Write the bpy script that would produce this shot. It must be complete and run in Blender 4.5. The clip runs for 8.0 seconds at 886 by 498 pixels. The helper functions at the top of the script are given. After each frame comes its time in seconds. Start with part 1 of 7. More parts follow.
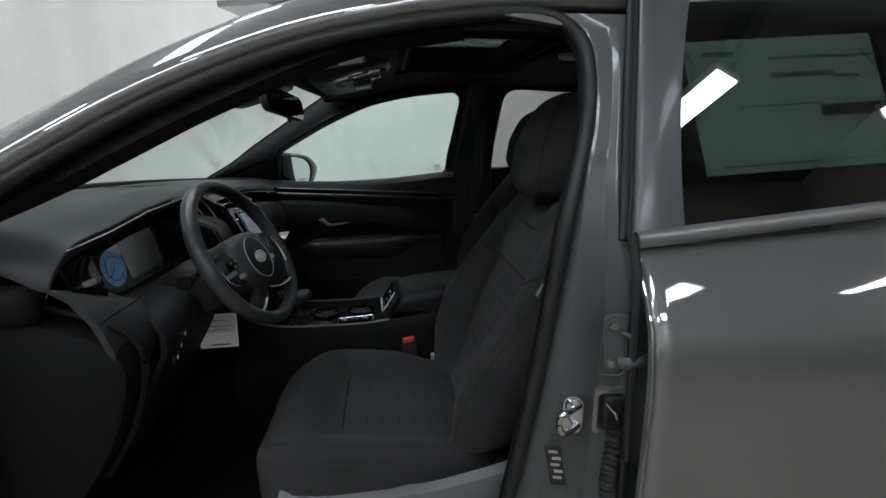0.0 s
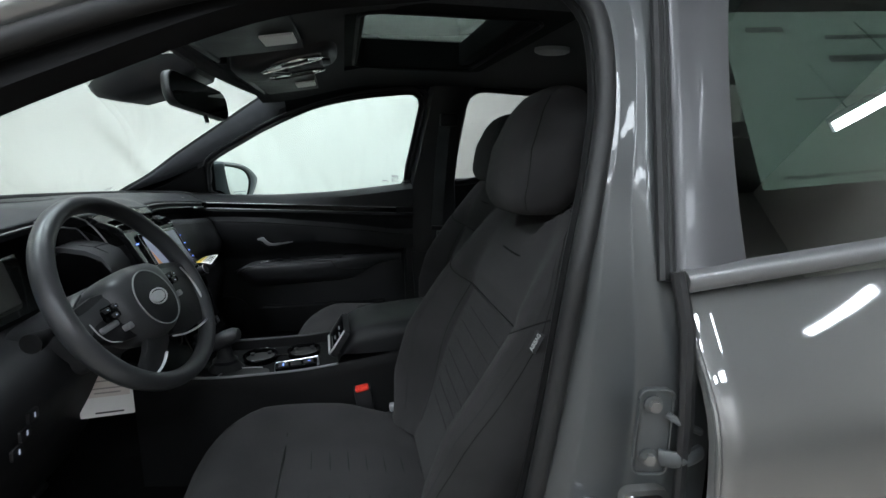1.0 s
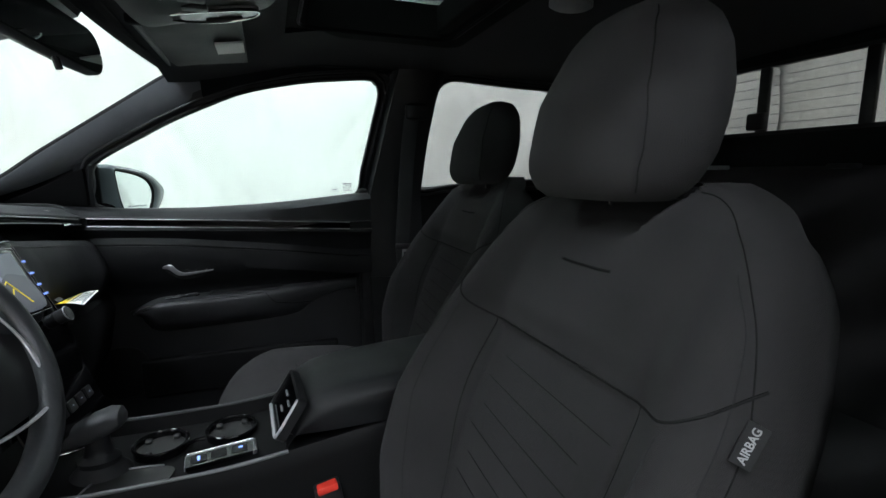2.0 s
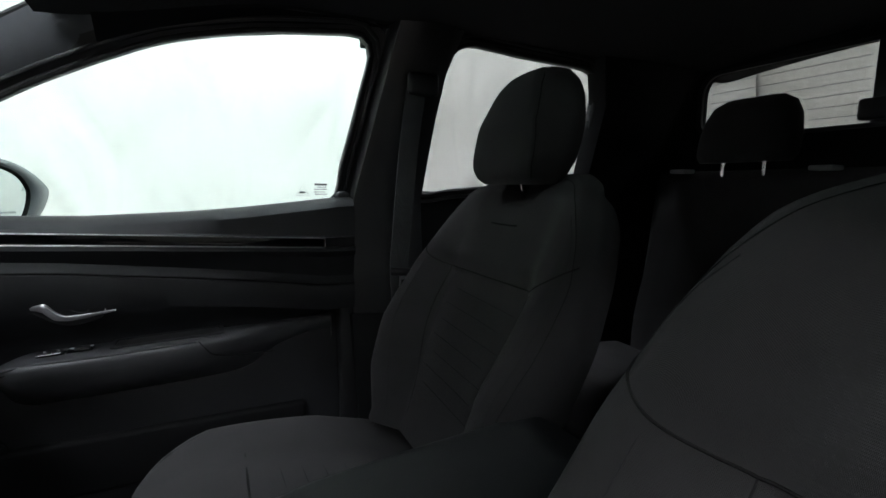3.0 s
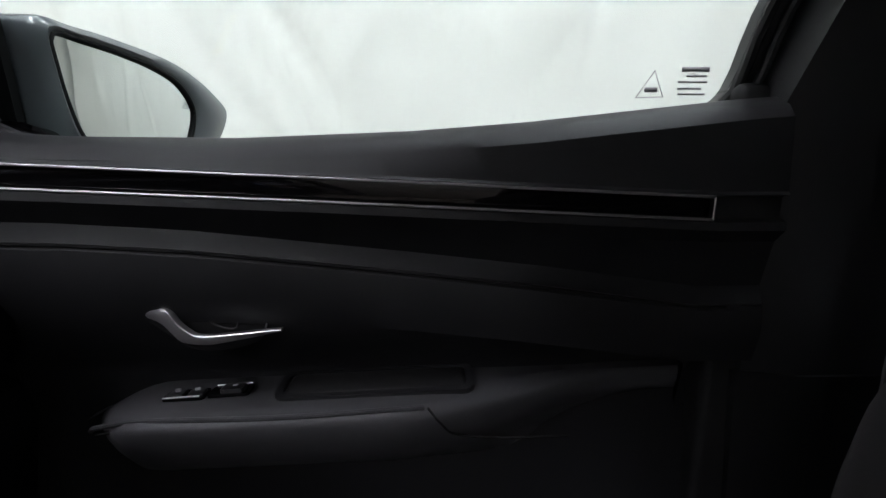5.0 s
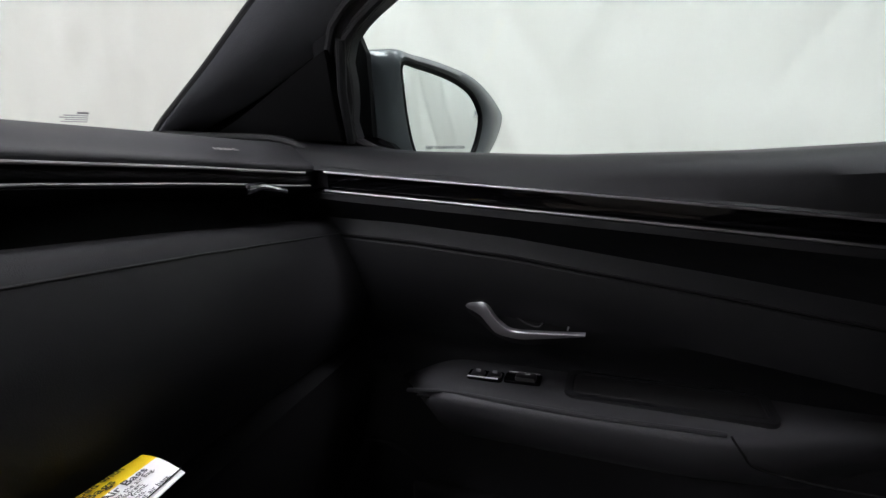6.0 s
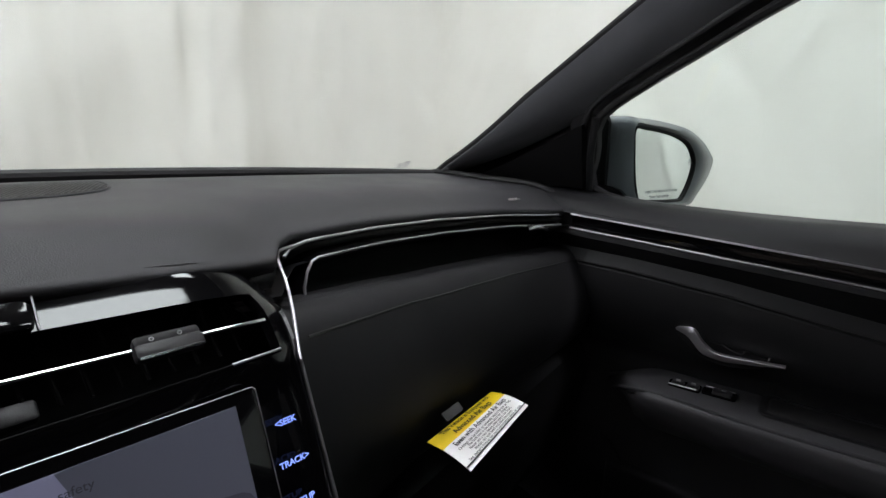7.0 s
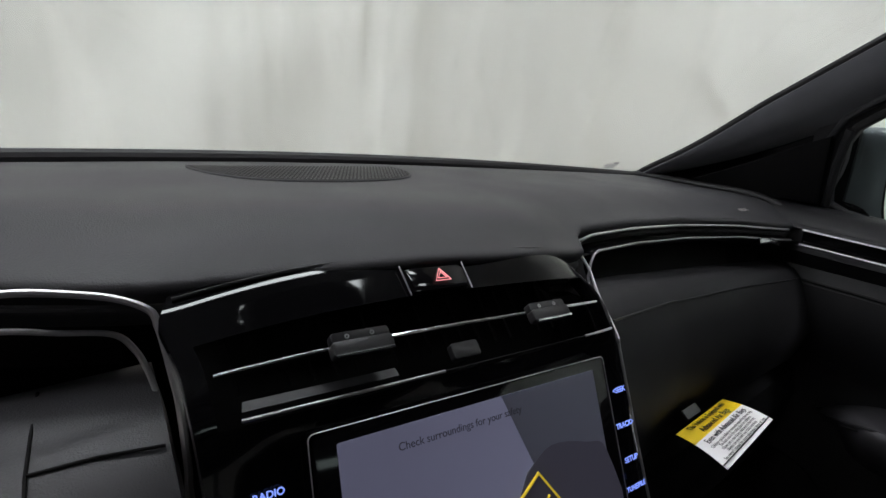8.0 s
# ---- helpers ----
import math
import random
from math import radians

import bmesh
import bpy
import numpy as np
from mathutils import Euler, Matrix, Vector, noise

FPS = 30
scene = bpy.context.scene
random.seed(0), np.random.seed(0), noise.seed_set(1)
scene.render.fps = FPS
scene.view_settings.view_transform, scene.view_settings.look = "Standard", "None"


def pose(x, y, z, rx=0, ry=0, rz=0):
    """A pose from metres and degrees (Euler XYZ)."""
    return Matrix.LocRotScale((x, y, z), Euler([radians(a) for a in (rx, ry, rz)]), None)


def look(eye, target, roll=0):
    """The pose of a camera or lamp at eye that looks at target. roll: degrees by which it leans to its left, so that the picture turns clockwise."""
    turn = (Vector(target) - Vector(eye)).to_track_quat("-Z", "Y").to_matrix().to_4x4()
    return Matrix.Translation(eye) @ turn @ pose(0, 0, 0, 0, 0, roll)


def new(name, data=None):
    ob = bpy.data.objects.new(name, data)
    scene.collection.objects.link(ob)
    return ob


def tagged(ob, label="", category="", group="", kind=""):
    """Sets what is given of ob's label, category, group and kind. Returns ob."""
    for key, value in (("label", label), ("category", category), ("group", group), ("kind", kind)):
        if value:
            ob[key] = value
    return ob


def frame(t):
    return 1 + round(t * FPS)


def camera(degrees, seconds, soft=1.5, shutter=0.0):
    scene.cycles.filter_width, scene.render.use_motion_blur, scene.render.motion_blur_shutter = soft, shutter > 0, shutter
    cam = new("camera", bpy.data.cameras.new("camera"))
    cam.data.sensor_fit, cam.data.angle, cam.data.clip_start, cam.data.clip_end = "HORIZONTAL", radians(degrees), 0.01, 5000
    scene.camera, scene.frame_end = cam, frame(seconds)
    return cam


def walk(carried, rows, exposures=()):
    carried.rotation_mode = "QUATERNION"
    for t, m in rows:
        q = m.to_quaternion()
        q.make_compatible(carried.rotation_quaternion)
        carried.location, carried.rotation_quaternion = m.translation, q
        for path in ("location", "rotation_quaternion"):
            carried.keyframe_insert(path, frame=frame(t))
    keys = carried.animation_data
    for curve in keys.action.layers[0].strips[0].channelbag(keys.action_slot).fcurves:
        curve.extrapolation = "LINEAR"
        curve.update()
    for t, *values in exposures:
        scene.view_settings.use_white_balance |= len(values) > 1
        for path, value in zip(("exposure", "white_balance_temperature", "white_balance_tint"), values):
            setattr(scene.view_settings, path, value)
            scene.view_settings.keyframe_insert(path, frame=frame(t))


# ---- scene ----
cam = camera(86.4, 8.0)
PATH = [
    (0, (-0.238, -1.555, 1.332), (-0.018, 0.376, 0.859), -0.3),
    (0.5, (-0.172, -1.444, 1.348), (0.036, 0.49, 0.883), 0.1),
    (1, (-0.212, -1.302, 1.313), (0.183, 0.612, 0.887), 0.1),
    (1.5, (-0.285, -1.09, 1.288), (0.262, 0.795, 0.905), 0.2),
    (2, (-0.255, -0.906, 1.221), (0.422, 0.949, 0.904), -0.1),
    (2.2, (-0.234, -0.82, 1.203), (0.492, 1.023, 0.927), -0.0),
    (3.3, (-0.238, -0.304, 1.168), (0.633, 1.477, 0.906), 0.7),
    (3.5, (-0.231, -0.226, 1.156), (0.587, 1.581, 0.9), 0.6),
    (4, (-0.225, -0.039, 1.16), (0.347, 1.849, 0.831), -0.7),
    (4.2, (-0.244, 0.062, 1.134), (0.246, 1.973, 0.805), -1.2),
    (5.3, (-0.312, 0.261, 1.104), (-0.473, 2.203, 0.652), -0.1),
    (5.5, (-0.346, 0.256, 1.117), (-0.675, 2.173, 0.653), -0.5),
    (6, (-0.421, 0.209, 1.148), (-1.075, 2.03, 0.643), -0.4),
    (6.5, (-0.422, 0.142, 1.172), (-1.333, 1.839, 0.632), -0.2),
    (7, (-0.443, -0.02, 1.244), (-1.642, 1.489, 0.711), 0.3),
    (7.5, (-0.491, -0.149, 1.256), (-1.92, 1.144, 0.722), 1.5),
    (8, (-0.511, -0.163, 1.255), (-2.048, 0.979, 0.678), 2.3),
]
EXPOSURES = [(0.0, 0.14, 6090, 13), (0.5, 0.68, 6070, 13), (1.0, 0.95, 6070, 13), (2.0, 1.13, 6120, 14), (3.3, 1.18, 6250, 17), (4.2, 1.02, 6310, 21), (5.5, 0.80, 6450, 27), (6.5, 0.69, 6550, 25), (7.0, 0.54, 6570, 24), (8.0, 0.32, 6560, 24)]
LAMP, LAMP_COLOR = 20.0, (0.93, 1.0, 1.0)
# Out of view: most placed from reflections; y 1.0-1.32 and -3.8 added as fill
LAMPS = [(-3.0, -2.45, 1.3, 0.3), (-0.9, -2.45, 1.3, 0.3), (1.995, -2.775, 0.24, 0.76, -27), (3.97, -2.56, 0.15, 0.7, -36), (-0.55, 0.55, 0.3, 1.0), (-1.80, -0.18, 0.28, 2.05), (-1.5, 1.32, 0.4, 0.3), (0.8, 1.32, 1.3, 0.3), (2.6, 1.0, 0.3, 1.3), (0.5, -3.8, 1.4, 0.45), (-2.0, -3.8, 1.4, 0.4)]
walk(cam, [(t, look(eye, target, roll)) for t, eye, target, roll in PATH], EXPOSURES)
# ---- world and room light ----
world = bpy.data.worlds.new("room_air")
world.use_nodes = True
scene.world = world
world.node_tree.nodes["Background"].inputs[0].default_value = (0.75, 0.82, 0.80, 1)
world.node_tree.nodes["Background"].inputs[1].default_value = 0.004

# ---- materials ----


def material(name, color, rough=0.5, metal=0.0, grain=0.0, grain_size=900.0, mottle=0.12, mottle_size=6.0, coat=0.0,
             spec=0.5, sheen=0.0, rough_var=0.08):
    """A surface with a fine grain in relief and a broad, soft unevenness in colour and gloss."""
    m = bpy.data.materials.new(name)
    m.use_nodes = True
    nt = m.node_tree
    n, l = nt.nodes, nt.links
    p = n["Principled BSDF"]
    p.inputs["Metallic"].default_value = metal
    p.inputs["Specular IOR Level"].default_value = spec
    p.inputs["Coat Weight"].default_value = coat
    p.inputs["Coat Roughness"].default_value = 0.04
    p.inputs["Sheen Weight"].default_value = sheen
    p.inputs["Sheen Roughness"].default_value = 0.5
    co = n.new("ShaderNodeTexCoord")
    broad = n.new("ShaderNodeTexNoise")
    broad.inputs["Scale"].default_value = mottle_size
    broad.inputs["Detail"].default_value = 5
    l.new(co.outputs["Object"], broad.inputs["Vector"])
    ramp = n.new("ShaderNodeMapRange")
    ramp.inputs["From Min"].default_value, ramp.inputs["From Max"].default_value = 0.3, 0.7
    ramp.inputs["To Min"].default_value, ramp.inputs["To Max"].default_value = 1 - mottle, 1 + mottle
    l.new(broad.outputs["Fac"], ramp.inputs["Value"])
    mul = n.new("ShaderNodeVectorMath")
    mul.operation = "SCALE"
    mul.inputs[0].default_value = color
    l.new(ramp.outputs[0], mul.inputs["Scale"])
    l.new(mul.outputs[0], p.inputs["Base Color"])
    rr = n.new("ShaderNodeMapRange")
    rr.inputs["From Min"].default_value, rr.inputs["From Max"].default_value = 0.3, 0.7
    rr.inputs["To Min"].default_value, rr.inputs["To Max"].default_value = max(0.01, rough - rough_var), min(1, rough + rough_var)
    l.new(broad.outputs["Fac"], rr.inputs["Value"])
    l.new(rr.outputs[0], p.inputs["Roughness"])
    if grain:
        fine = n.new("ShaderNodeTexNoise")
        fine.inputs["Scale"].default_value = grain_size
        fine.inputs["Detail"].default_value = 2
        l.new(co.outputs["Object"], fine.inputs["Vector"])
        b = n.new("ShaderNodeBump")
        b.inputs["Strength"].default_value = grain
        b.inputs["Distance"].default_value = 0.0006
        l.new(fine.outputs["Fac"], b.inputs["Height"])
        l.new(b.outputs["Normal"], p.inputs["Normal"])
    return m


def woven(name, color, size=650.0, depth=0.5, sheen=0.3):
    """Woven cloth: two crossed wave textures in relief and in colour."""
    m = material(name, color, 0.9, grain=0.0, mottle=0.16, mottle_size=9, spec=0.10, sheen=sheen, rough_var=0.04)
    nt = m.node_tree
    n, l = nt.nodes, nt.links
    p = n["Principled BSDF"]
    co = n.new("ShaderNodeTexCoord")
    waves = []
    for axis in ("X", "Y", "Z"):
        w = n.new("ShaderNodeTexWave")
        w.bands_direction = axis
        w.inputs["Scale"].default_value = size / 6.28
        w.inputs["Distortion"].default_value = 0.6
        l.new(co.outputs["Object"], w.inputs["Vector"])
        waves.append(w)
    a = n.new("ShaderNodeMath")
    a.operation = "ADD"
    l.new(waves[0].outputs["Fac"], a.inputs[0])
    l.new(waves[1].outputs["Fac"], a.inputs[1])
    c = n.new("ShaderNodeMath")
    c.operation = "ADD"
    l.new(a.outputs[0], c.inputs[0])
    l.new(waves[2].outputs["Fac"], c.inputs[1])
    b = n.new("ShaderNodeBump")
    b.inputs["Strength"].default_value = depth
    b.inputs["Distance"].default_value = 0.0008
    l.new(c.outputs[0], b.inputs["Height"])
    l.new(b.outputs["Normal"], p.inputs["Normal"])
    return m


def pane_glass(name, tint=(0.9, 0.96, 0.94), gloss=1.0, shine=0.02):
    """A thin pane: what is behind shows through its tint, with a mirror gloss that grows at a slant."""
    m = bpy.data.materials.new(name)
    m.use_nodes = True
    nt = m.node_tree
    n, l = nt.nodes, nt.links
    n.remove(n["Principled BSDF"])
    tr = n.new("ShaderNodeBsdfTransparent")
    tr.inputs[0].default_value = (*tint, 1)
    gl = n.new("ShaderNodeBsdfGlossy")
    gl.inputs["Roughness"].default_value = 0.012
    gl.inputs["Color"].default_value = (gloss, gloss, gloss, 1)
    lw = n.new("ShaderNodeLayerWeight")
    lw.inputs["Blend"].default_value = 0.5
    pw = n.new("ShaderNodeMath")
    pw.operation = "POWER"
    pw.inputs[1].default_value = 5.0
    l.new(lw.outputs["Facing"], pw.inputs[0])
    fr = n.new("ShaderNodeMath")
    fr.operation = "MULTIPLY_ADD"
    fr.inputs[1].default_value, fr.inputs[2].default_value = 0.55, shine
    l.new(pw.outputs[0], fr.inputs[0])
    mix = n.new("ShaderNodeMixShader")
    l.new(fr.outputs[0], mix.inputs[0])
    l.new(tr.outputs[0], mix.inputs[1])
    l.new(gl.outputs[0], mix.inputs[2])
    l.new(mix.outputs[0], n["Material Output"].inputs["Surface"])
    return m


def glowing(name, color, strength):
    m = bpy.data.materials.new(name)
    m.use_nodes = True
    p = m.node_tree.nodes["Principled BSDF"]
    p.inputs["Base Color"].default_value = (*color, 1)
    p.inputs["Emission Color"].default_value = (*color, 1)
    p.inputs["Emission Strength"].default_value = strength
    p.inputs["Roughness"].default_value = 0.25
    return m


M_SOFT = material("soft_black_plastic", (0.0100, 0.0103, 0.0112), 0.52, grain=0.35, grain_size=1400, spec=0.26)
# Dash vinyl again, darkened for the shade below the top pad
M_FASCIA = material("shaded_fascia_vinyl", (0.0160, 0.0162, 0.0172), 0.56, grain=0.45, grain_size=1100, spec=0.18)
M_ARM = material("padded_armrest_vinyl", (0.042, 0.0425, 0.045), 0.5, grain=0.45, grain_size=1100, spec=0.35)
M_DASH = material("grained_dark_vinyl", (0.027, 0.0275, 0.0295), 0.54, grain=0.45, grain_size=1100, spec=0.32)
M_HARD = material("hard_black_plastic", (0.0105, 0.0105, 0.0115), 0.44, grain=0.2, grain_size=1600, spec=0.42)
M_MATT = material("matt_black_plastic", (0.0040, 0.0040, 0.0043), 0.66, grain=0.2, spec=0.14)
M_GLOSS = material("piano_black", (0.0028, 0.0028, 0.0032), 0.06, coat=0.0, mottle=0.05, rough_var=0.02, spec=0.24)
M_CHROME = material("satin_chrome", (0.62, 0.62, 0.64), 0.18, 1.0, mottle=0.04, rough_var=0.04)
M_SILVER = material("silver_paint", (0.34, 0.34, 0.35), 0.34, 0.7, mottle=0.05)
M_TRIM = material("dark_chrome_line", (0.44, 0.43, 0.44), 0.36, 0.85, mottle=0.05)
M_BLACKTRIM = material("satin_black_metal_film", (0.044, 0.044, 0.047), 0.40, 0.0, grain=0.1, coat=0.1)
M_BELTTRIM = material("satin_grey_metal_moulding", (0.24, 0.24, 0.245), 0.34, 0.6, mottle=0.04)
M_MIRRORSHELL = material("dark_mirror_shell", (0.085, 0.092, 0.100), 0.34, mottle=0.05, coat=0.4)
M_RUBBER = material("black_rubber", (0.013, 0.013, 0.0135), 0.55, grain=0.15, grain_size=700, spec=0.3)
M_PAINT = material("grey_car_paint", (0.080, 0.080, 0.078), 0.50, 0.0, coat=1.0, mottle=0.03, grain=0.0, rough_var=0.02)
M_PAINT.node_tree.nodes["Principled BSDF"].inputs["Coat IOR"].default_value = 2.15
# Paler than the other silver, to replace reflections missing on badge and trims
M_BRIGHTSILVER = material("paled_silver_paint", (0.60, 0.60, 0.61), 0.34, 0.45, mottle=0.05)
# Car paint darkened for shade in the door jamb, with a thinner coat
M_JAMB = material("shaded_jamb_paint", (0.048, 0.0515, 0.053), 0.45, 0.0, coat=0.35, mottle=0.05, grain=0.0, rough_var=0.05)
M_CLOTH = woven("black_seat_cloth", (0.0262, 0.0253, 0.0258), 2600, 0.35, 0.05)
M_LINER = woven("black_headliner_knit", (0.0075, 0.0078, 0.0092), 2200, 0.25, 0.06)
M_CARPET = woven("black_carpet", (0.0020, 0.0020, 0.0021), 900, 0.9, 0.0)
M_BELT = woven("black_belt_webbing", (0.060, 0.061, 0.064), 1500, 0.4, 0.1)
M_THREAD = material("grey_thread", (0.026, 0.026, 0.027), 0.9, mottle=0.05, spec=0.05)
# Seam shadow as a cloth colour, also used to blacken the air slot
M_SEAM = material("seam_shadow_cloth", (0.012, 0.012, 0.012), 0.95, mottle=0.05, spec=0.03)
M_GREYVINYL = material("light_grey_plastic", (0.30, 0.305, 0.31), 0.45, grain=0.2)
M_SHIELD = material("grey_seat_shield", (0.12, 0.123, 0.126), 0.45, grain=0.2)
M_PILLAR = woven("grey_pillar_cloth", (0.085, 0.089, 0.097), 2000, 0.3, 0.2)
M_FRAME = material("satin_frame_plastic", (0.019, 0.0195, 0.021), 0.45, grain=0.2, grain_size=1600, spec=0.4)
M_LENS = material("grey_lamp_lens", (0.22, 0.225, 0.225), 0.25, mottle=0.06, coat=0.3)
M_PAPER = material("white_card", (0.78, 0.78, 0.77), 0.55, mottle=0.03)
M_PAPER2 = material("cream_card", (0.62, 0.57, 0.54), 0.6, mottle=0.04)
M_YELLOW = material("yellow_print", (0.80, 0.56, 0.01), 0.5, mottle=0.03)
M_PALEINK = material("sheet_paper", (0.27, 0.33, 0.30), 0.6, mottle=0.05)
# Print ink; also the painted shade in the pocket, cup wells and tray
M_INK = material("ink_and_hollow_black", (0.012, 0.012, 0.012), 0.5, mottle=0.02)
M_FADEDINK = material("faint_grey_ink", (0.30, 0.28, 0.27), 0.6, mottle=0.02)
M_ETCH = material("etched_grey_print", (0.22, 0.23, 0.23), 0.6, mottle=0.02)
M_RED = material("red_button_plastic", (0.62, 0.035, 0.02), 0.4, mottle=0.05)
M_MIRROR = material("mirror_glass", (0.86, 0.90, 0.89), 0.015, 1.0, mottle=0.0, rough_var=0.004)
M_DIMMIRROR = material("dimming_mirror_glass", (0.30, 0.33, 0.33), 0.02, 1.0, mottle=0.0, rough_var=0.004)
M_GLASS = pane_glass("clear_window_glass", (0.865, 0.935, 0.910))
M_SCREENGLASS = pane_glass("windshield_glass", (0.90, 0.945, 0.925))
M_TINT = pane_glass("tinted_privacy_glass", (0.63, 0.64, 0.63), 1.0, 0.03)
# Faint glow painted as the grey reflection in the instrument glass
M_DISPLAYSHEEN = glowing("dim_display_reflection", (0.50, 0.52, 0.48), 0.010)
M_CLUSTER = material("dark_display_glass", (0.03, 0.033, 0.032), 0.12, coat=1.0, mottle=0.02, rough_var=0.02)
M_BLUE = glowing("blue_backlit_icon", (0.22, 0.36, 1.0), 0.75)
M_BLUEDIM = glowing("dim_blue_dial", (0.07, 0.15, 0.25), 0.16)
M_HAZARD = glowing("red_backlit_outline", (1.0, 0.34, 0.34), 0.8)
M_CAMFLOOR = glowing("rear_camera_picture_floor", (0.245, 0.26, 0.38), 0.14)
M_CAMGREY = glowing("rear_camera_picture_grey", (0.12, 0.13, 0.17), 0.06)
M_CAMDARK = glowing("rear_camera_picture_shadow", (0.07, 0.07, 0.095), 0.12)
M_CAMORANGE = glowing("rear_camera_picture_brick", (0.36, 0.17, 0.08), 0.35)
M_CAMYELLOW = glowing("yellow_guide_line", (0.55, 0.42, 0.03), 0.4)
M_CAMTEXT = glowing("grey_screen_lettering", (0.05, 0.052, 0.065), 0.2)
M_ICON = glowing("white_backlit_icon", (0.45, 0.5, 0.6), 0.2)
M_LAMP = glowing("lamp_diffuser_white", LAMP_COLOR, LAMP)
M_DARKTINT = pane_glass("dark_privacy_glass", (0.54, 0.59, 0.55), 1.0, 0.23)
M_ROOFGLASS = pane_glass("roof_glass", (0.30, 0.335, 0.32), 1.0, 0.02)


def curtain_material(name, color, streak):
    m = material(name, color, 0.85, mottle=0.05, mottle_size=0.9, spec=0.2)
    nt = m.node_tree
    n, l = nt.nodes, nt.links
    p = n["Principled BSDF"]
    co = n.new("ShaderNodeTexCoord")
    mp = n.new("ShaderNodeMapping")
    mp.inputs["Scale"].default_value = (1, 1, 0.7)
    l.new(co.outputs["Object"], mp.inputs["Vector"])
    a = n.new("ShaderNodeTexNoise")
    a.inputs["Scale"].default_value = 2.2
    a.inputs["Detail"].default_value = 3
    a.inputs["Distortion"].default_value = 0.7
    l.new(mp.outputs[0], a.inputs["Vector"])
    b = n.new("ShaderNodeBump")
    b.inputs["Strength"].default_value = 0.5
    b.inputs["Distance"].default_value = 0.06
    l.new(a.outputs["Fac"], b.inputs["Height"])
    # hanging creases: long upright streaks, in relief and darkened like the shade of folds
    mp2 = n.new("ShaderNodeMapping")
    mp2.inputs["Scale"].default_value = (3.6, 3.6, 0.24)
    l.new(co.outputs["Object"], mp2.inputs["Vector"])
    st = n.new("ShaderNodeTexNoise")
    st.inputs["Scale"].default_value = 1.0
    st.inputs["Detail"].default_value = 1.5
    st.inputs["Roughness"].default_value = 0.52
    st.inputs["Distortion"].default_value = 0.5
    l.new(mp2.outputs[0], st.inputs["Vector"])
    b2 = n.new("ShaderNodeBump")
    b2.inputs["Strength"].default_value = 0.12 + 0.8 * streak
    b2.inputs["Distance"].default_value = 0.05
    l.new(st.outputs["Fac"], b2.inputs["Height"])
    l.new(b.outputs["Normal"], b2.inputs["Normal"])
    # crumples: sharp small ridges
    cr = n.new("ShaderNodeTexNoise")
    cr.noise_type = "RIDGED_MULTIFRACTAL"
    cr.inputs["Scale"].default_value = 1.5
    cr.inputs["Detail"].default_value = 3
    cr.inputs["Distortion"].default_value = 0.9
    l.new(mp.outputs[0], cr.inputs["Vector"])
    b3 = n.new("ShaderNodeBump")
    b3.inputs["Strength"].default_value = 0.7
    b3.inputs["Distance"].default_value = 0.02
    l.new(cr.outputs["Fac"], b3.inputs["Height"])
    l.new(b2.outputs["Normal"], b3.inputs["Normal"])
    l.new(b3.outputs["Normal"], p.inputs["Normal"])
    # fold shade: the crease noise also darkens the cloth colour
    mr = n.new("ShaderNodeMapRange")
    mr.inputs["From Min"].default_value, mr.inputs["From Max"].default_value = 0.3, 0.72
    mr.inputs["To Min"].default_value, mr.inputs["To Max"].default_value = 1.0 - 0.20 * streak, 1.0
    l.new(st.outputs["Fac"], mr.inputs["Value"])
    sc = n.new("ShaderNodeVectorMath")
    sc.operation = "SCALE"
    l.new(p.inputs["Base Color"].links[0].from_socket, sc.inputs[0])
    l.new(mr.outputs[0], sc.inputs["Scale"])
    l.new(sc.outputs[0], p.inputs["Base Color"])
    return m


M_CURTAIN = curtain_material("white_cloth_backdrop", (0.84, 0.816, 0.772), 0.20)
M_FLOOR = material("stained_concrete_floor", (0.25, 0.215, 0.18), 0.55, grain=0.3, grain_size=60, mottle=0.35, mottle_size=1.2)
M_WALL = material("painted_workshop_wall", (0.62, 0.64, 0.62), 0.7, grain=0.2, grain_size=40, mottle=0.15, mottle_size=0.8)
M_TANWALL = material("pale_workshop_wall", (0.54, 0.52, 0.49), 0.75, grain=0.2, grain_size=40, mottle=0.25, mottle_size=0.7)
M_CEIL = material("dark_roof_board", (0.15, 0.156, 0.152), 0.8, mottle=0.12, mottle_size=0.7)
M_STEEL = material("dark_roof_steel", (0.07, 0.085, 0.08), 0.5, 0.3)

# ---- mesh helpers ----


def thing(name, label, category, at=(0, 0, 0), group="", kind=""):
    ob = new(name)
    ob.location = at
    return tagged(ob, label, category, group, kind)


def solid(name, verts, faces, mat, parent=None, label="", smooth=True, sharp=35):
    """One mesh object from vertices and faces in world metres, under its parent."""
    me = bpy.data.meshes.new(name)
    me.from_pydata([tuple(v) for v in verts], [], faces)
    bm = bmesh.new()
    bm.from_mesh(me)
    bmesh.ops.recalc_face_normals(bm, faces=bm.faces)
    for f in bm.faces:
        f.smooth = smooth
    if smooth:
        lim = radians(sharp)
        for e in bm.edges:
            if len(e.link_faces) == 2 and e.calc_face_angle(0) > lim:
                e.smooth = False
    bm.to_mesh(me)
    bm.free()
    return attach(name, me, mat, parent, label)


def attach(name, me, mat, parent=None, label=""):
    if mat:
        me.materials.append(mat)
    ob = new(name, me)
    if parent:
        base = Vector(parent.location)
        up = parent.parent
        while up:
            base += Vector(up.location)
            up = up.parent
        me.transform(Matrix.Translation(-base))
        ob.parent = parent
    if label:
        ob["label"] = label
    return ob


